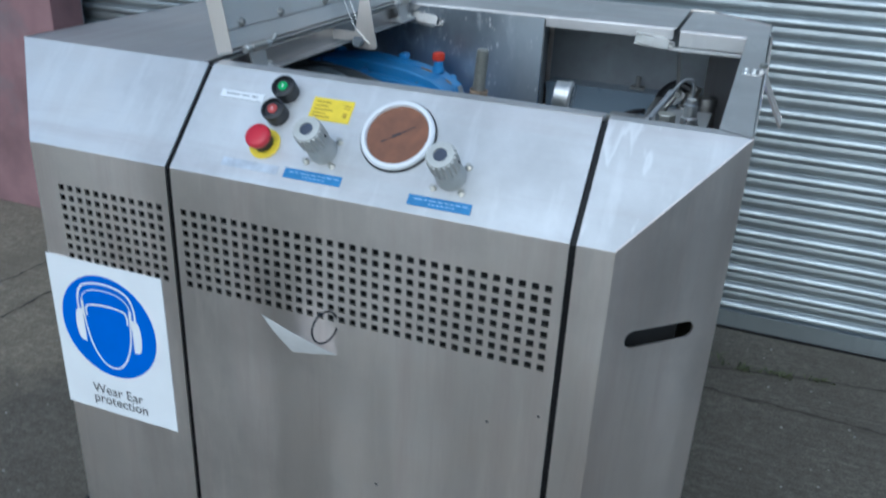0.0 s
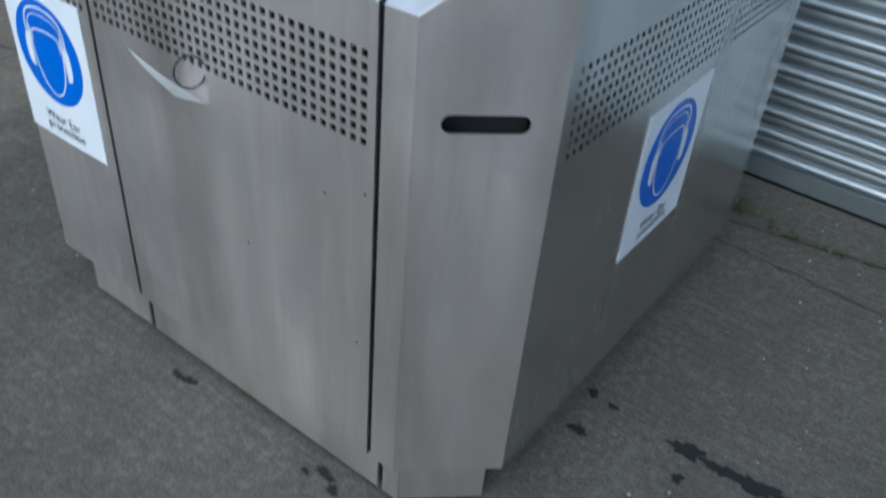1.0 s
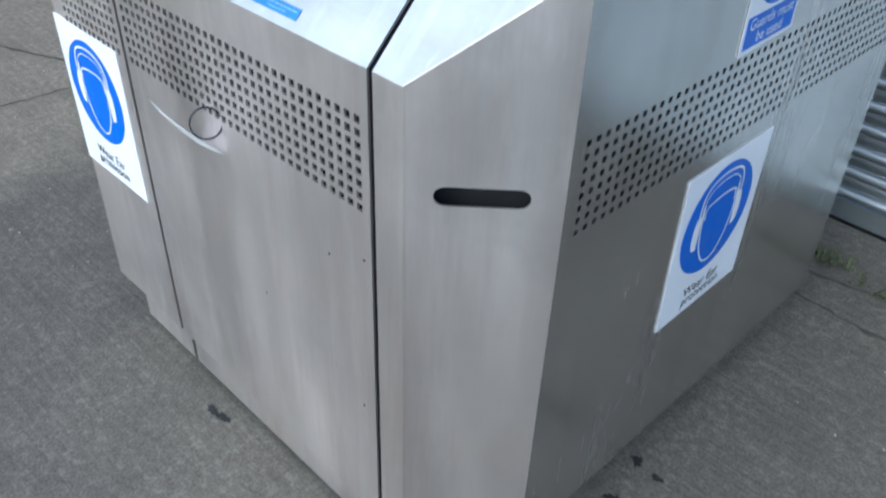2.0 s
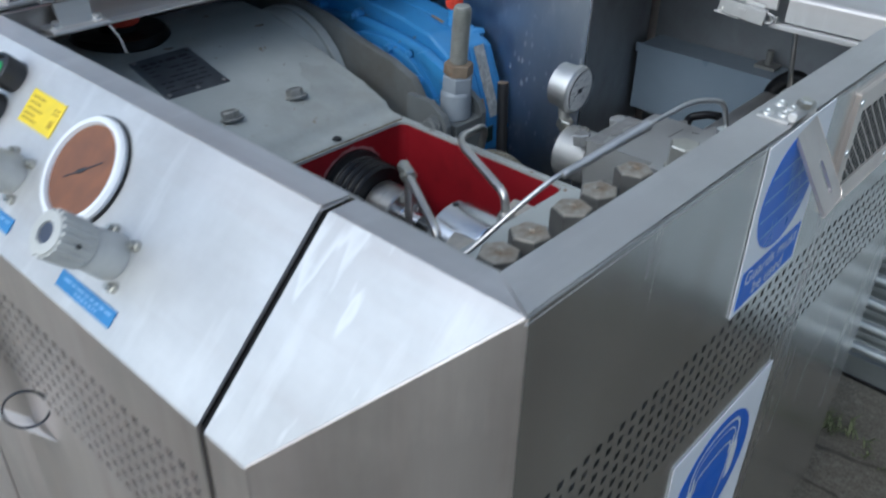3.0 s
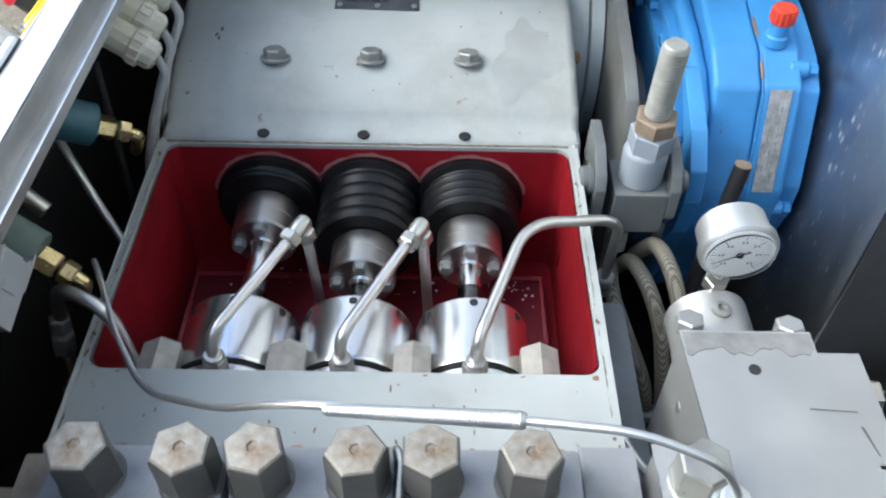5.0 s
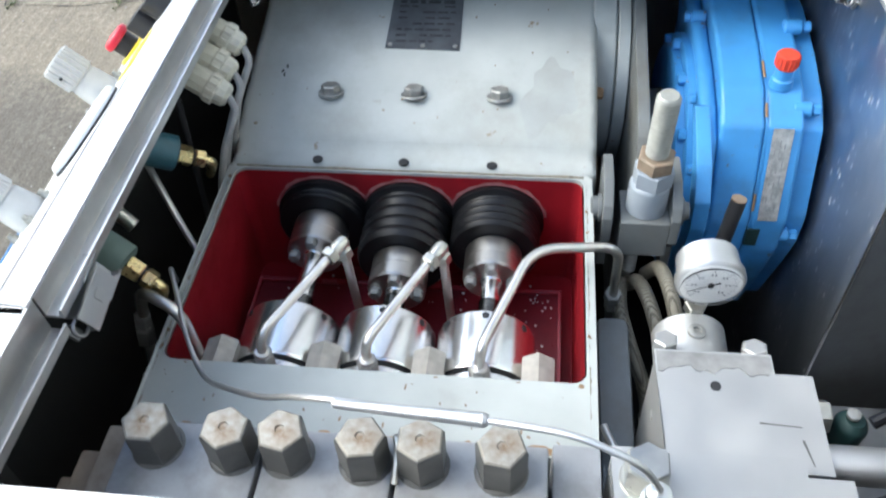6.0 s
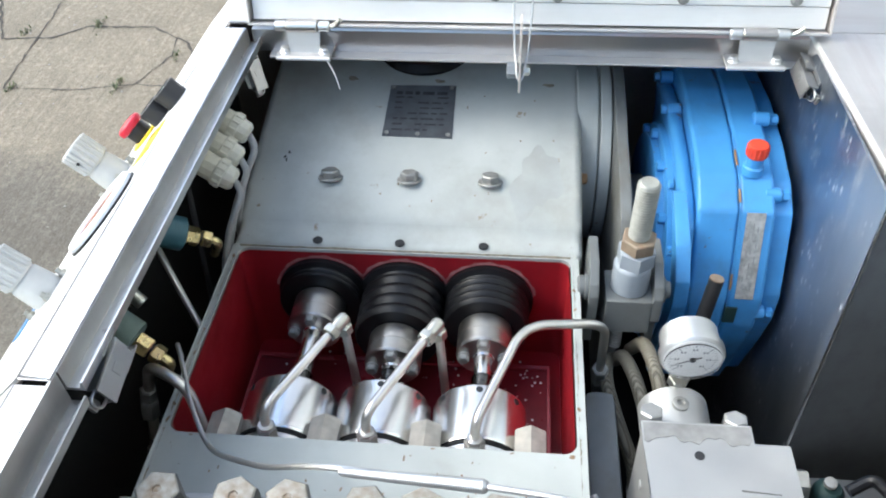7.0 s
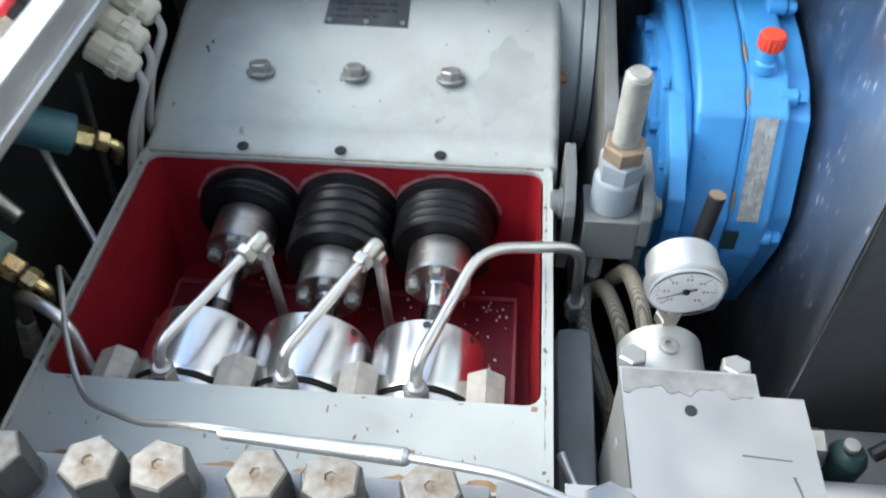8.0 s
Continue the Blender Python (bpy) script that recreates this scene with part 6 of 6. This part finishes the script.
def stroke(pts, width, m, w=0.0, bm=None, closed=False):
    """A flat line of even width along points in the (u, v) of m."""
    bm = bm or bmesh.new()
    P = [Vector(p) for p in pts]
    n = len(P)
    L, R = [], []
    for i, p in enumerate(P):
        a, b = (P[i - 1], P[(i + 1) % n]) if closed else (P[max(i - 1, 0)], P[min(i + 1, n - 1)])
        t = (b - a).normalized()
        e = Vector((-t.y, t.x)) * width / 2
        L.append(bm.verts.new(m @ Vector((*(p + e), w))))
        R.append(bm.verts.new(m @ Vector((*(p - e), w))))
    for i in range(n if closed else n - 1):
        k = (i + 1) % n
        bm.faces.new((L[i], L[k], R[k], R[i]))
    return bm


def curve2(pts, n=8):
    """A smooth line through points (Catmull-Rom)."""
    P = [Vector(p) for p in pts]
    out = []
    for i in range(len(P) - 1):
        a, b, c, d = P[max(i - 1, 0)], P[i], P[i + 1], P[min(i + 2, len(P) - 1)]
        for k in range(n):
            t = k / n
            out.append(0.5 * (2 * b + (c - a) * t + (2 * a - 5 * b + 4 * c - d) * t * t + (3 * b - a - 3 * c + d) * t ** 3))
    out.append(P[-1])
    return out


def ear_sign(m, w, h, at):
    """w x h; its disc takes the upper part."""
    s = root("ear_protection_sign", at, "white and blue mandatory ear protection sign stuck on the cabinet", "safety sign", "ear protection signs")
    part("sheet", slab([(0, 0), (w, 0), (w, h), (0, h)], 0.0012, m @ Matrix.Translation((0, 0, 0.0014))), SIGNWHITE, s)
    cx, cy, r = w * 0.485, h * 0.60, w * 0.415
    part("disc", slab(ring(cx, cy, r), 0.0004, m @ Matrix.Translation((0, 0, 0.0019))), SIGNBLUE, s, "blue disc")
    top = 0.0023
    k = r / 0.1
    # shield-shaped outline with a double headband
    out = [(-0.050, 0.045), (-0.048, 0.0), (-0.040, -0.040), (-0.022, -0.072), (0.0, -0.082), (0.022, -0.072), (0.040, -0.040), (0.048, 0.0), (0.050, 0.045)]
    bm = stroke([(cx + x * k, cy + y * k) for x, y in curve2(out)], 0.0035 * k, m, top)
    band = [(-0.056, 0.0), (-0.060, 0.045), (-0.045, 0.075), (0.0, 0.085), (0.045, 0.075), (0.060, 0.045), (0.056, 0.0)]
    stroke([(cx + x * k, cy + y * k) for x, y in curve2(band)], 0.004 * k, m, top, bm)
    band = [(-0.050, 0.010), (-0.052, 0.045), (-0.035, 0.066), (0.0, 0.072), (0.035, 0.066), (0.052, 0.045), (0.050, 0.010)]
    stroke([(cx + x * k, cy + y * k) for x, y in curve2(band)], 0.002 * k, m, top, bm)
    fringe = [(-0.043, 0.015), (-0.040, 0.036), (0.0, 0.043), (0.036, 0.040), (0.043, 0.030), (0.043, 0.015)]
    stroke([(cx + x * k, cy + y * k) for x, y in curve2(fringe)], 0.0035 * k, m, top, bm)
    part("outline", bm, SIGNWHITE, s, "white outline", smooth=0)
    for sx in (-1, 1):
        part("ear_cup", slab([(cx + sx * (0.052 + 0.018 * max(0.0, math.cos(radians(a))) ** 0.5 * 1.0 if -90 < a < 90 else 0.052) * k, cy + (-0.005 + 0.033 * math.sin(radians(a))) * k) for a in range(-90, 91, 15)][::sx], 0.0003, m @ Matrix.Translation((0, 0, top + 0.0002))), SIGNWHITE, s, "white ear cup")
    letters("Wear Ear", h * 0.092, m @ Matrix.Translation((cx, h * 0.155, top)), INK, s)
    letters("protection", h * 0.092, m @ Matrix.Translation((cx + 0.004, h * 0.085, top)), INK, s)
    return s


SIGNWHITE = plain("sign_white", (0.80, 0.81, 0.82), 0.38, 0, 0.03, 12)
# seen on the front, slightly askew
ear_sign(plane_m((-0.859, -0.0005, 0.403), (1, 0, 0.004), (-0.025, 0, 1)), 0.229, 0.290, (-0.745, 0, 0.403))
ear_sign(plane_m((XR + 0.0005, 0.413, 0.379), (0, 1, 0.018), (0, 0, 1)), 0.232, 0.279, (XR, 0.53, 0.379))


def guard_sign():
    m = plane_m((XR + 0.0005, 0.455, 0.826), (0, 1, 0.03), (0, 0, 1))
    w, h = 0.140, 0.182
    s = root("guard_sign", (XR, 0.52, 0.826), "blue and white guards must be used sign under the hasp", "safety sign")
    part("sheet", slab([(0, 0), (w, 0), (w, h), (0, h)], 0.0012, m @ Matrix.Translation((0, 0, 0.0014))), SIGNWHITE, s)
    part("disc", slab(ring(w * 0.5, h * 0.625, w * 0.42), 0.0004, m @ Matrix.Translation((0, 0, 0.0019))), SIGNBLUE, s, "blue disc")
    part("panel", slab([(0.006, 0.006), (w - 0.006, 0.006), (w - 0.006, 0.050), (0.006, 0.050)], 0.0004, m @ Matrix.Translation((0, 0, 0.0019))), SIGNBLUE, s, "blue text panel")
    t = 0.0023
    letters("Guards must", 0.022, m @ Matrix.Translation((w / 2, 0.038, t)), SIGNWHITE, s)
    letters("be used", 0.022, m @ Matrix.Translation((w / 2, 0.018, t)), SIGNWHITE, s)
    bm = None
    cx, cy = w * 0.5, h * 0.625
    rnd = random.Random(2)
    for i in range(4):
        y = cy - 0.034 + i * 0.021
        half = math.sqrt(max(0.0, (w * 0.40) ** 2 - (y - cy) ** 2))
        bm = stroke([(cx - half, y), (cx + half, y + 0.004)], 0.0022, m, t, bm)
    for i in range(14):
        a, b = rnd.uniform(-0.025, 0.025), rnd.uniform(-0.035, 0.02)
        bm = stroke([(cx + a, cy + b), (cx + a + rnd.uniform(-0.006, 0.006), cy + b + rnd.uniform(0.008, 0.02))], 0.0012, m, t + 0.0001, bm)
    part("worn_pictogram", bm, PALEBLUE, s, "worn pale pictogram lines", smooth=0)


guard_sign()

# ---- controls on the slanting panel ----
SLOPE = plane_m((0, 0, KNEE), (1, 0, 0), (0, LIP, TOP - KNEE))
SN = SLOPE.to_3x3() @ Vector((0, 0, 1))


def on_slope(u, v, w=0.0):
    return SLOPE @ Vector((u, v, w))


def flat_label(name, u0, u1, v0, v1, mat, label, category, lines=(), ink=None, group="", skew=0.0):
    p = on_slope((u0 + u1) / 2, (v0 + v1) / 2)
    s = root(name, p, label, category, group)
    m = SLOPE @ Matrix.Translation(((u0 + u1) / 2, (v0 + v1) / 2, 0.0012)) @ Matrix.Rotation(radians(skew), 4, "Z")
    a, b = (u1 - u0) / 2, (v1 - v0) / 2
    part("plate", slab([(-a, -b), (a, -b), (a, b), (-a, b)], 0.001, m), mat, s)
    bm = None
    for x0, x1, y0, y1 in lines:
        bm = slab([(x0, y0), (x1, y0), (x1, y1), (x0, y1)], 0.0003, m @ Matrix.Translation((0, 0, 0.0005)), bm=bm)
    if bm:
        part("print", bm, ink, s)
    return s


flat_label("name_strip", -0.562, -0.490, 0.1250, 0.1392, SIGNWHITE, "white engraved strip beside the push buttons", "label", [(-0.033, 0.033, 0.0060, 0.0066), (-0.033, 0.033, -0.0066, -0.0060), (-0.027, -0.004, -0.0012, 0.0014), (0.000, 0.012, -0.0012, 0.0014), (0.016, 0.026, -0.0012, 0.0014)], plain("grey_engraving", (0.33, 0.34, 0.36), 0.6, 0, 0.2, 60), skew=0)
rnd = random.Random(7)
bars = []
for y in (0.011, 0.005, -0.001, -0.007, -0.012):
    bars.append((-0.027, -0.027 + rnd.uniform(0.018, 0.036), y - 0.001, y + 0.001))
bars += [(0.018, 0.029, 0.008, 0.010), (0.018, 0.028, 0.004, 0.006), (0.020, 0.026, -0.010, -0.002)]
flat_label("warning_label", -0.411, -0.347, 0.112, 0.1475, YELLOW, "yellow warning label with small worn print", "label", bars, plain("ochre_print", (0.45, 0.30, 0.02), 0.6, 0, 0.2, 60))
for u0, u1, v0 in ((-0.415, -0.327, 0.0175), (-0.2265, -0.138, 0.0120)):
    ln = []
    x = -0.036
    while x < 0.036:
        w = rnd.uniform(0.004, 0.012)
        ln.append((x, min(x + w, 0.040), 0.0014, 0.0030))
        x += w + 0.0025
    x = -0.014
    while x < 0.020:
        w = rnd.uniform(0.002, 0.006)
        ln.append((x, x + w, -0.0038, -0.0022))
        x += w + 0.002
    flat_label("blue_label", u0, u1, v0, v0 + 0.0150, plain("label_blue", (0.045, 0.20, 0.44), 0.4, 0, 0.15, 40), "blue engraved label strip under a regulator knob", "label", ln, PALEBLUE, "blue label strips")
flat_label("clear_label", -0.516, -0.426, 0.0190, 0.0320, plain("faded_label", (0.55, 0.58, 0.62), 0.35, 0.4, 0.2, 60), "faded worn label strip by the stop button", "label")


def push_button(u, v, face, label):
    b = root("push_button", on_slope(u, v), label, "push button", "push buttons")
    part("bezel", lathe(on_slope(u, v), SN, [(0, 0.0170), (0.014, 0.0170), (0.017, 0.0178), (0.022, 0.0172), (0.023, 0.014), (0.019, 0.0125)], 40), BLACK, b, "black ring")
    part("button_face", lathe(on_slope(u, v, 0.016), SN, [(0, 0.0125), (0.004, 0.0120), (0.005, 0.009)], 28), BLACK, b)
    part("button_lens", lathe(on_slope(u, v, 0.0205), SN, [(0, 0.0075), (0.0015, 0.007)], 24), face, b)
    bm = stroke([(0, -0.003), (0, 0.003)], 0.0016, SLOPE @ Matrix.Translation((u, v, 0)), 0.0225)
    part("mark", bm, SIGNWHITE, b, smooth=0)


push_button(-0.4545, 0.1460, GREENPL, "black push button with a green start face")
push_button(-0.457, 0.1085, plain("dull_red_button", (0.42, 0.06, 0.05), 0.45, 0, 0.2, 60), "black push button with a dull red stop face")


def stop_button():
    u, v = -0.4605, 0.0620
    b = root("emergency_stop", on_slope(u, v), "red mushroom emergency stop on a yellow disc", "emergency stop")
    part("disc", lathe(on_slope(u, v), SN, [(0, 0.0235), (0.002, 0.0235), (0.003, 0.022)], 40), YELLOW, b, "yellow disc")
    part("collar", lathe(on_slope(u, v, 0.003), SN, [(0, 0.0145), (0.016, 0.0145), (0.018, 0.013)], 32), BLACK, b)
    part("mushroom", lathe(on_slope(u, v, 0.0185), SN, [(0, 0.014), (0.001, 0.0178), (0.004, 0.0188), (0.008, 0.0182), (0.010, 0.0165), (0.0112, 0.012), (0.0118, 0.004)], 40), REDPL, b, "red mushroom head")


stop_button()


def knob(u, v):
    k = root("regulator_knob", on_slope(u, v), "grey ribbed regulator knob with a dark centre on the control panel", "knob", "regulator knobs")
    part("neck", lathe(on_slope(u, v), SN, [(0, 0.0195), (0.004, 0.0205), (0.028, 0.0185), (0.031, 0.0165)], 32), GREYPL, k)
    part("grip", lathe(on_slope(u, v, 0.031), SN, [(0, 0.0178), (0.002, 0.0186), (0.031, 0.0186), (0.034, 0.0178), (0.0345, 0.0095), (0.032, 0.0090)], 40), GREYPL, k)
    part("centre", lathe(on_slope(u, v, 0.0605), SN, [(0, 0.0088), (0.0035, 0.0088)], 24), plain("slate_disc", (0.05, 0.06, 0.09), 0.5, 0, 0.2, 60), k, "dark slate disc")
    bm = None
    for i in range(18):
        a = 2 * math.pi * i / 18
        o = Vector((math.cos(a), math.sin(a), 0)) * 0.0186
        p, q = on_slope(u + o.x, v + o.y, 0.033), on_slope(u + o.x, v + o.y, 0.0635)
        bm = cyl(p, q, 0.0022, 8, None, 0.0006, bm)
    part("ribs", bm, GREYPL, k)
    for i in (0, 9):
        a = 2 * math.pi * i / 22 + 0.1
        o = Vector((math.cos(a), math.sin(a), 0)) * 0.0198
        part("grub_screw", cyl(on_slope(u + o.x, v + o.y, 0.048), on_slope(u + o.x * 1.09, v + o.y * 1.09, 0.048), 0.002, 10), BLACK, k)
    for du, dv in ((0.0205, 0.0200), (-0.0220, -0.0210), (-0.0170, 0.0215), (0.0215, -0.0215)):
        p = on_slope(u + du * 0.92, v + dv * 0.92)
        part("screw", lathe(p, SN, [(0, 0.0050), (0.004, 0.0048), (0.0045, 0.003), (0.009, 0.0028)], 12), BOLT2, k)


knob(-0.368, 0.0655)
knob(-0.177, 0.0600)


def dial():
    u, v = -0.268, 0.1060
    d = root("inspection_dial", on_slope(u, v), "round white-rimmed dial with a rust-brown face", "dial")
    part("rim", lathe(on_slope(u, v), SN, [(0, 0.0525), (0.006, 0.0525), (0.009, 0.0500), (0.009, 0.0455), (0.006, 0.0440), (0.002, 0.0440)], 64), SIGNWHITE, d, "white plastic rim")
    # black ring drawn as the shadow round the rim's foot
    part("shadow_ring", lathe(on_slope(u, v), SN, [(0, 0.0545), (0.0025, 0.0545)], 64), RUBBER, d, "thin black ring for the rim's shadow")
    part("face", lathe(on_slope(u, v, 0.001), SN, [(0, 0.0445), (0.004, 0.0445)], 64), BROWN, d, "rust-brown face")
    m = SLOPE @ Matrix.Translation((u, v, 0))
    bm = stroke([(-0.020, -0.014), (0.0, 0.000), (0.021, 0.0155)], 0.0016, m, 0.0056)
    stroke([(-0.006, -0.004), (0.004, 0.003)], 0.0045, m, 0.0058, bm)
    part("pointer", bm, INK, d, "dark pointer", smooth=0)


dial()


DARKWIRE = plain("dark_wire", (0.05, 0.052, 0.06), 0.45, 0.6, 0.2, 60)


def front_tag():
    t = root("torn_sticker", (-0.39, -0.001, 0.66), "torn white sticker curling off the front panel", "sticker")
    bm = bmesh.new()
    prev = None
    a0, b0, tip = Vector((-0.400, -0.0012, 0.623)), Vector((-0.327, -0.0012, 0.637)), Vector((-0.412, -0.062, 0.716))
    for i in range(11):
        f = i / 10
        bow = Vector((0.004, -0.012, 0.006)) * math.sin(math.pi * f)
        p, q = a0.lerp(tip, f) + bow * 0.6, b0.lerp(tip, f) + bow
        cur = [bm.verts.new(p), bm.verts.new((p + q) / 2 + Vector((0, -0.003 * (1 - f), 0.001))), bm.verts.new(q)]
        if prev:
            for k in range(2):
                bm.faces.new((prev[k], prev[k + 1], cur[k + 1], cur[k]))
        prev = cur
    bmesh.ops.remove_doubles(bm, verts=bm.verts[:], dist=0.0002)
    bmesh.ops.solidify(bm, geom=bm.faces[:], thickness=0.0004)
    part("paper", bm, plain("grubby_paper", (0.82, 0.82, 0.82), 0.6, 0, 0.08, 30), t)
    r = root("pull_ring", (-0.336, -0.018, 0.690), "thin wire pull ring hanging from the front panel", "ring")
    pts = [Vector((-0.336, -0.018, 0.690)) + Vector((-0.42, -0.90, 0)) * 0.0225 * math.cos(a) + Vector((0, 0, 0.025)) * math.sin(a) for a in (2 * math.pi * i / 24 for i in range(25))]
    part("wire", tube(pts, 0.0014, 0.004, 6, steps=2), DARKWIRE, r)
    for x, z in ((-0.091, 0.59), (-0.019, 0.62), (-0.03, 0.35), (-0.26, 0.42)):
        solo("panel_rivet", cyl((x, -0.0003, z), (x, 0.001, z), 0.0022, 10), BLACK, (x, 0, z), "tiny dark blind rivet in the front panel", "rivet", "rivets in the front panel")


front_tag()


# ---- yard details ----
def crack(pts, width, seed, parent):
    rnd = random.Random(seed)
    P = [Vector(p) for p in pts]
    line = []
    for a, b in zip(P, P[1:]):
        n = max(2, int((b - a).length / 0.03))
        for i in range(n):
            q = a.lerp(b, i / n)
            line.append(q + Vector((rnd.uniform(-1, 1), rnd.uniform(-1, 1))) * 0.005)
    line.append(P[-1])
    bm = bmesh.new()
    prev = None
    for i, p in enumerate(line):
        a, b = line[max(i - 1, 0)], line[min(i + 1, len(line) - 1)]
        t = (b - a).normalized()
        e = Vector((-t.y, t.x)) * width * rnd.uniform(0.25, 1.0) / 2
        cur = (bm.verts.new((*(p + e), 0.0022)), bm.verts.new((*(p - e), 0.0022)))
        if prev:
            bm.faces.new((prev[0], cur[0], cur[1], prev[1]))
        prev = cur
    part("crack", bm, CRACK, parent, smooth=0)


def blot(cx, cy, rx, ry, seed, parent, z=0.0024):
    rnd = random.Random(seed)
    ph = [rnd.uniform(0, 6.28) for _ in range(4)]
    bm = bmesh.new()
    vs = []
    for i in range(64):
        a = 2 * math.pi * i / 64
        k = 1 + 0.22 * math.sin(2 * a + ph[0]) + 0.18 * math.sin(3 * a + ph[1]) + 0.16 * math.sin(7 * a + ph[2]) + 0.10 * math.sin(13 * a + ph[3]) + rnd.uniform(-0.07, 0.07)
        vs.append(bm.verts.new((cx + rx * k * math.cos(a), cy + ry * k * math.sin(a), z)))
    bm.faces.new(vs)
    part("stain", bm, STAIN, parent, smooth=0)


def yard_details():
    crack([(0.13, 1.185), (0.41, 1.173), (0.59, 1.164), (1.1, 1.14), (2.6, 1.10)], 0.014, 1, GROUND)
    crack([(0.05, 1.26), (0.12, 1.287), (0.31, 1.324), (0.53, 1.366), (1.2, 1.42), (2.4, 1.45)], 0.012, 2, GROUND)
    crack([(-4.0, -1.30), (-3.0, -1.42), (-2.05, -1.31), (-2.05, -1.04), (-2.10, -0.84), (-2.31, -0.776), (-2.45, -0.80)], 0.009, 3, GROUND)
    crack([(-2.9, -1.75), (-2.41, -1.49), (-2.42, -1.29), (-2.52, -1.19), (-2.52, -0.92), (-2.40, -0.74), (-2.31, -0.70), (-2.1, -0.2)], 0.013, 4, GROUND)
    crack([(-2.10, -0.84), (-2.05, -0.5), (-1.99, 0.84), (-1.98, 0.96), (-1.96, 1.05), (-1.9, 1.6)], 0.009, 5, GROUND)
    crack([(-2.6, 0.3), (-1.81, 0.66), (-1.81, 0.84), (-1.6, 1.3)], 0.014, 6, GROUND)
    for i, (x, y, a, b) in enumerate(((0.385, 0.475, 0.035, 0.016), (0.455, 0.474, 0.032, 0.014), (0.52, 0.48, 0.05, 0.017), (0.20, 0.38, 0.016, 0.012), (0.225, 0.478, 0.010, 0.008), (0.176, 0.485, 0.012, 0.010), (0.40, 0.40, 0.012, 0.010), (-0.47, -0.028, 0.018, 0.008), (-0.44, -0.022, 0.012, 0.008), (-0.09, -0.012, 0.02, 0.009), (-0.055, -0.03, 0.012, 0.008), (-0.12, -0.03, 0.009, 0.006))):
        blot(x, y, a, b, i, GROUND, 0.0024 + 0.0002 * i)
    rnd = random.Random(5)
    bm = bmesh.new()
    for cx, cy, n, sp in ((0.13, 1.37, 90, 0.055), (0.30, 1.325, 40, 0.035), (0.40, 1.343, 40, 0.03), (0.50, 1.362, 30, 0.025), (0.75, 1.39, 30, 0.03), (-2.08, -0.90, 26, 0.04), (-2.05, -1.28, 24, 0.03), (-2.54, -1.15, 30, 0.04), (-2.46, -1.42, 24, 0.03), (-2.3, -0.76, 20, 0.03)):
        for _ in range(n):
            x, y = cx + rnd.gauss(0, sp * 0.8), cy + rnd.gauss(0, sp * 0.25)
            a, L = rnd.uniform(0, 6.28), rnd.uniform(0.3, 0.8) * sp
            d = Vector((math.cos(a), math.sin(a), 0))
            e = Vector((-d.y, d.x, 0)) * 0.0022
            p = Vector((x, y, 0))
            q = p + d * L * 0.4 + Vector((0, 0, L * 0.5))
            r = p + d * L + Vector((0, 0, L * 0.55))
            v = [bm.verts.new(c) for c in (p - e, p + e, q + e, q - e, r)]
            bm.faces.new(v[:4])
            bm.faces.new((v[3], v[2], v[4]))
    solo("weeds", bm, GRASS, (0, 0, 0), "small tufts of weeds growing in the concrete cracks", "weeds", kind="stuff", smooth=0)
    bm = bmesh.new()
    for _ in range(380):
        x, y = (rnd.uniform(0.25, 1.6), rnd.uniform(-0.3, 1.5)) if rnd.random() < 0.5 else (rnd.uniform(-3.0, -0.9), rnd.uniform(-1.8, 1.2))
        r = rnd.uniform(0.001, 0.0045)
        bmesh.ops.create_icosphere(bm, subdivisions=1, radius=r, matrix=Matrix.Translation((x, y, r * 0.4)) @ Matrix.Diagonal((1, rnd.uniform(0.6, 1.4), 0.6, 1)))
    solo("grit", bm, plain("pale_grit", (0.26, 0.25, 0.23), 0.8, 0, 0.4, 80), (0, 0, 0), "loose pale grit scattered over the concrete", "grit", kind="stuff", smooth=0)


GROUND = bpy.data.objects["ground"]
yard_details()
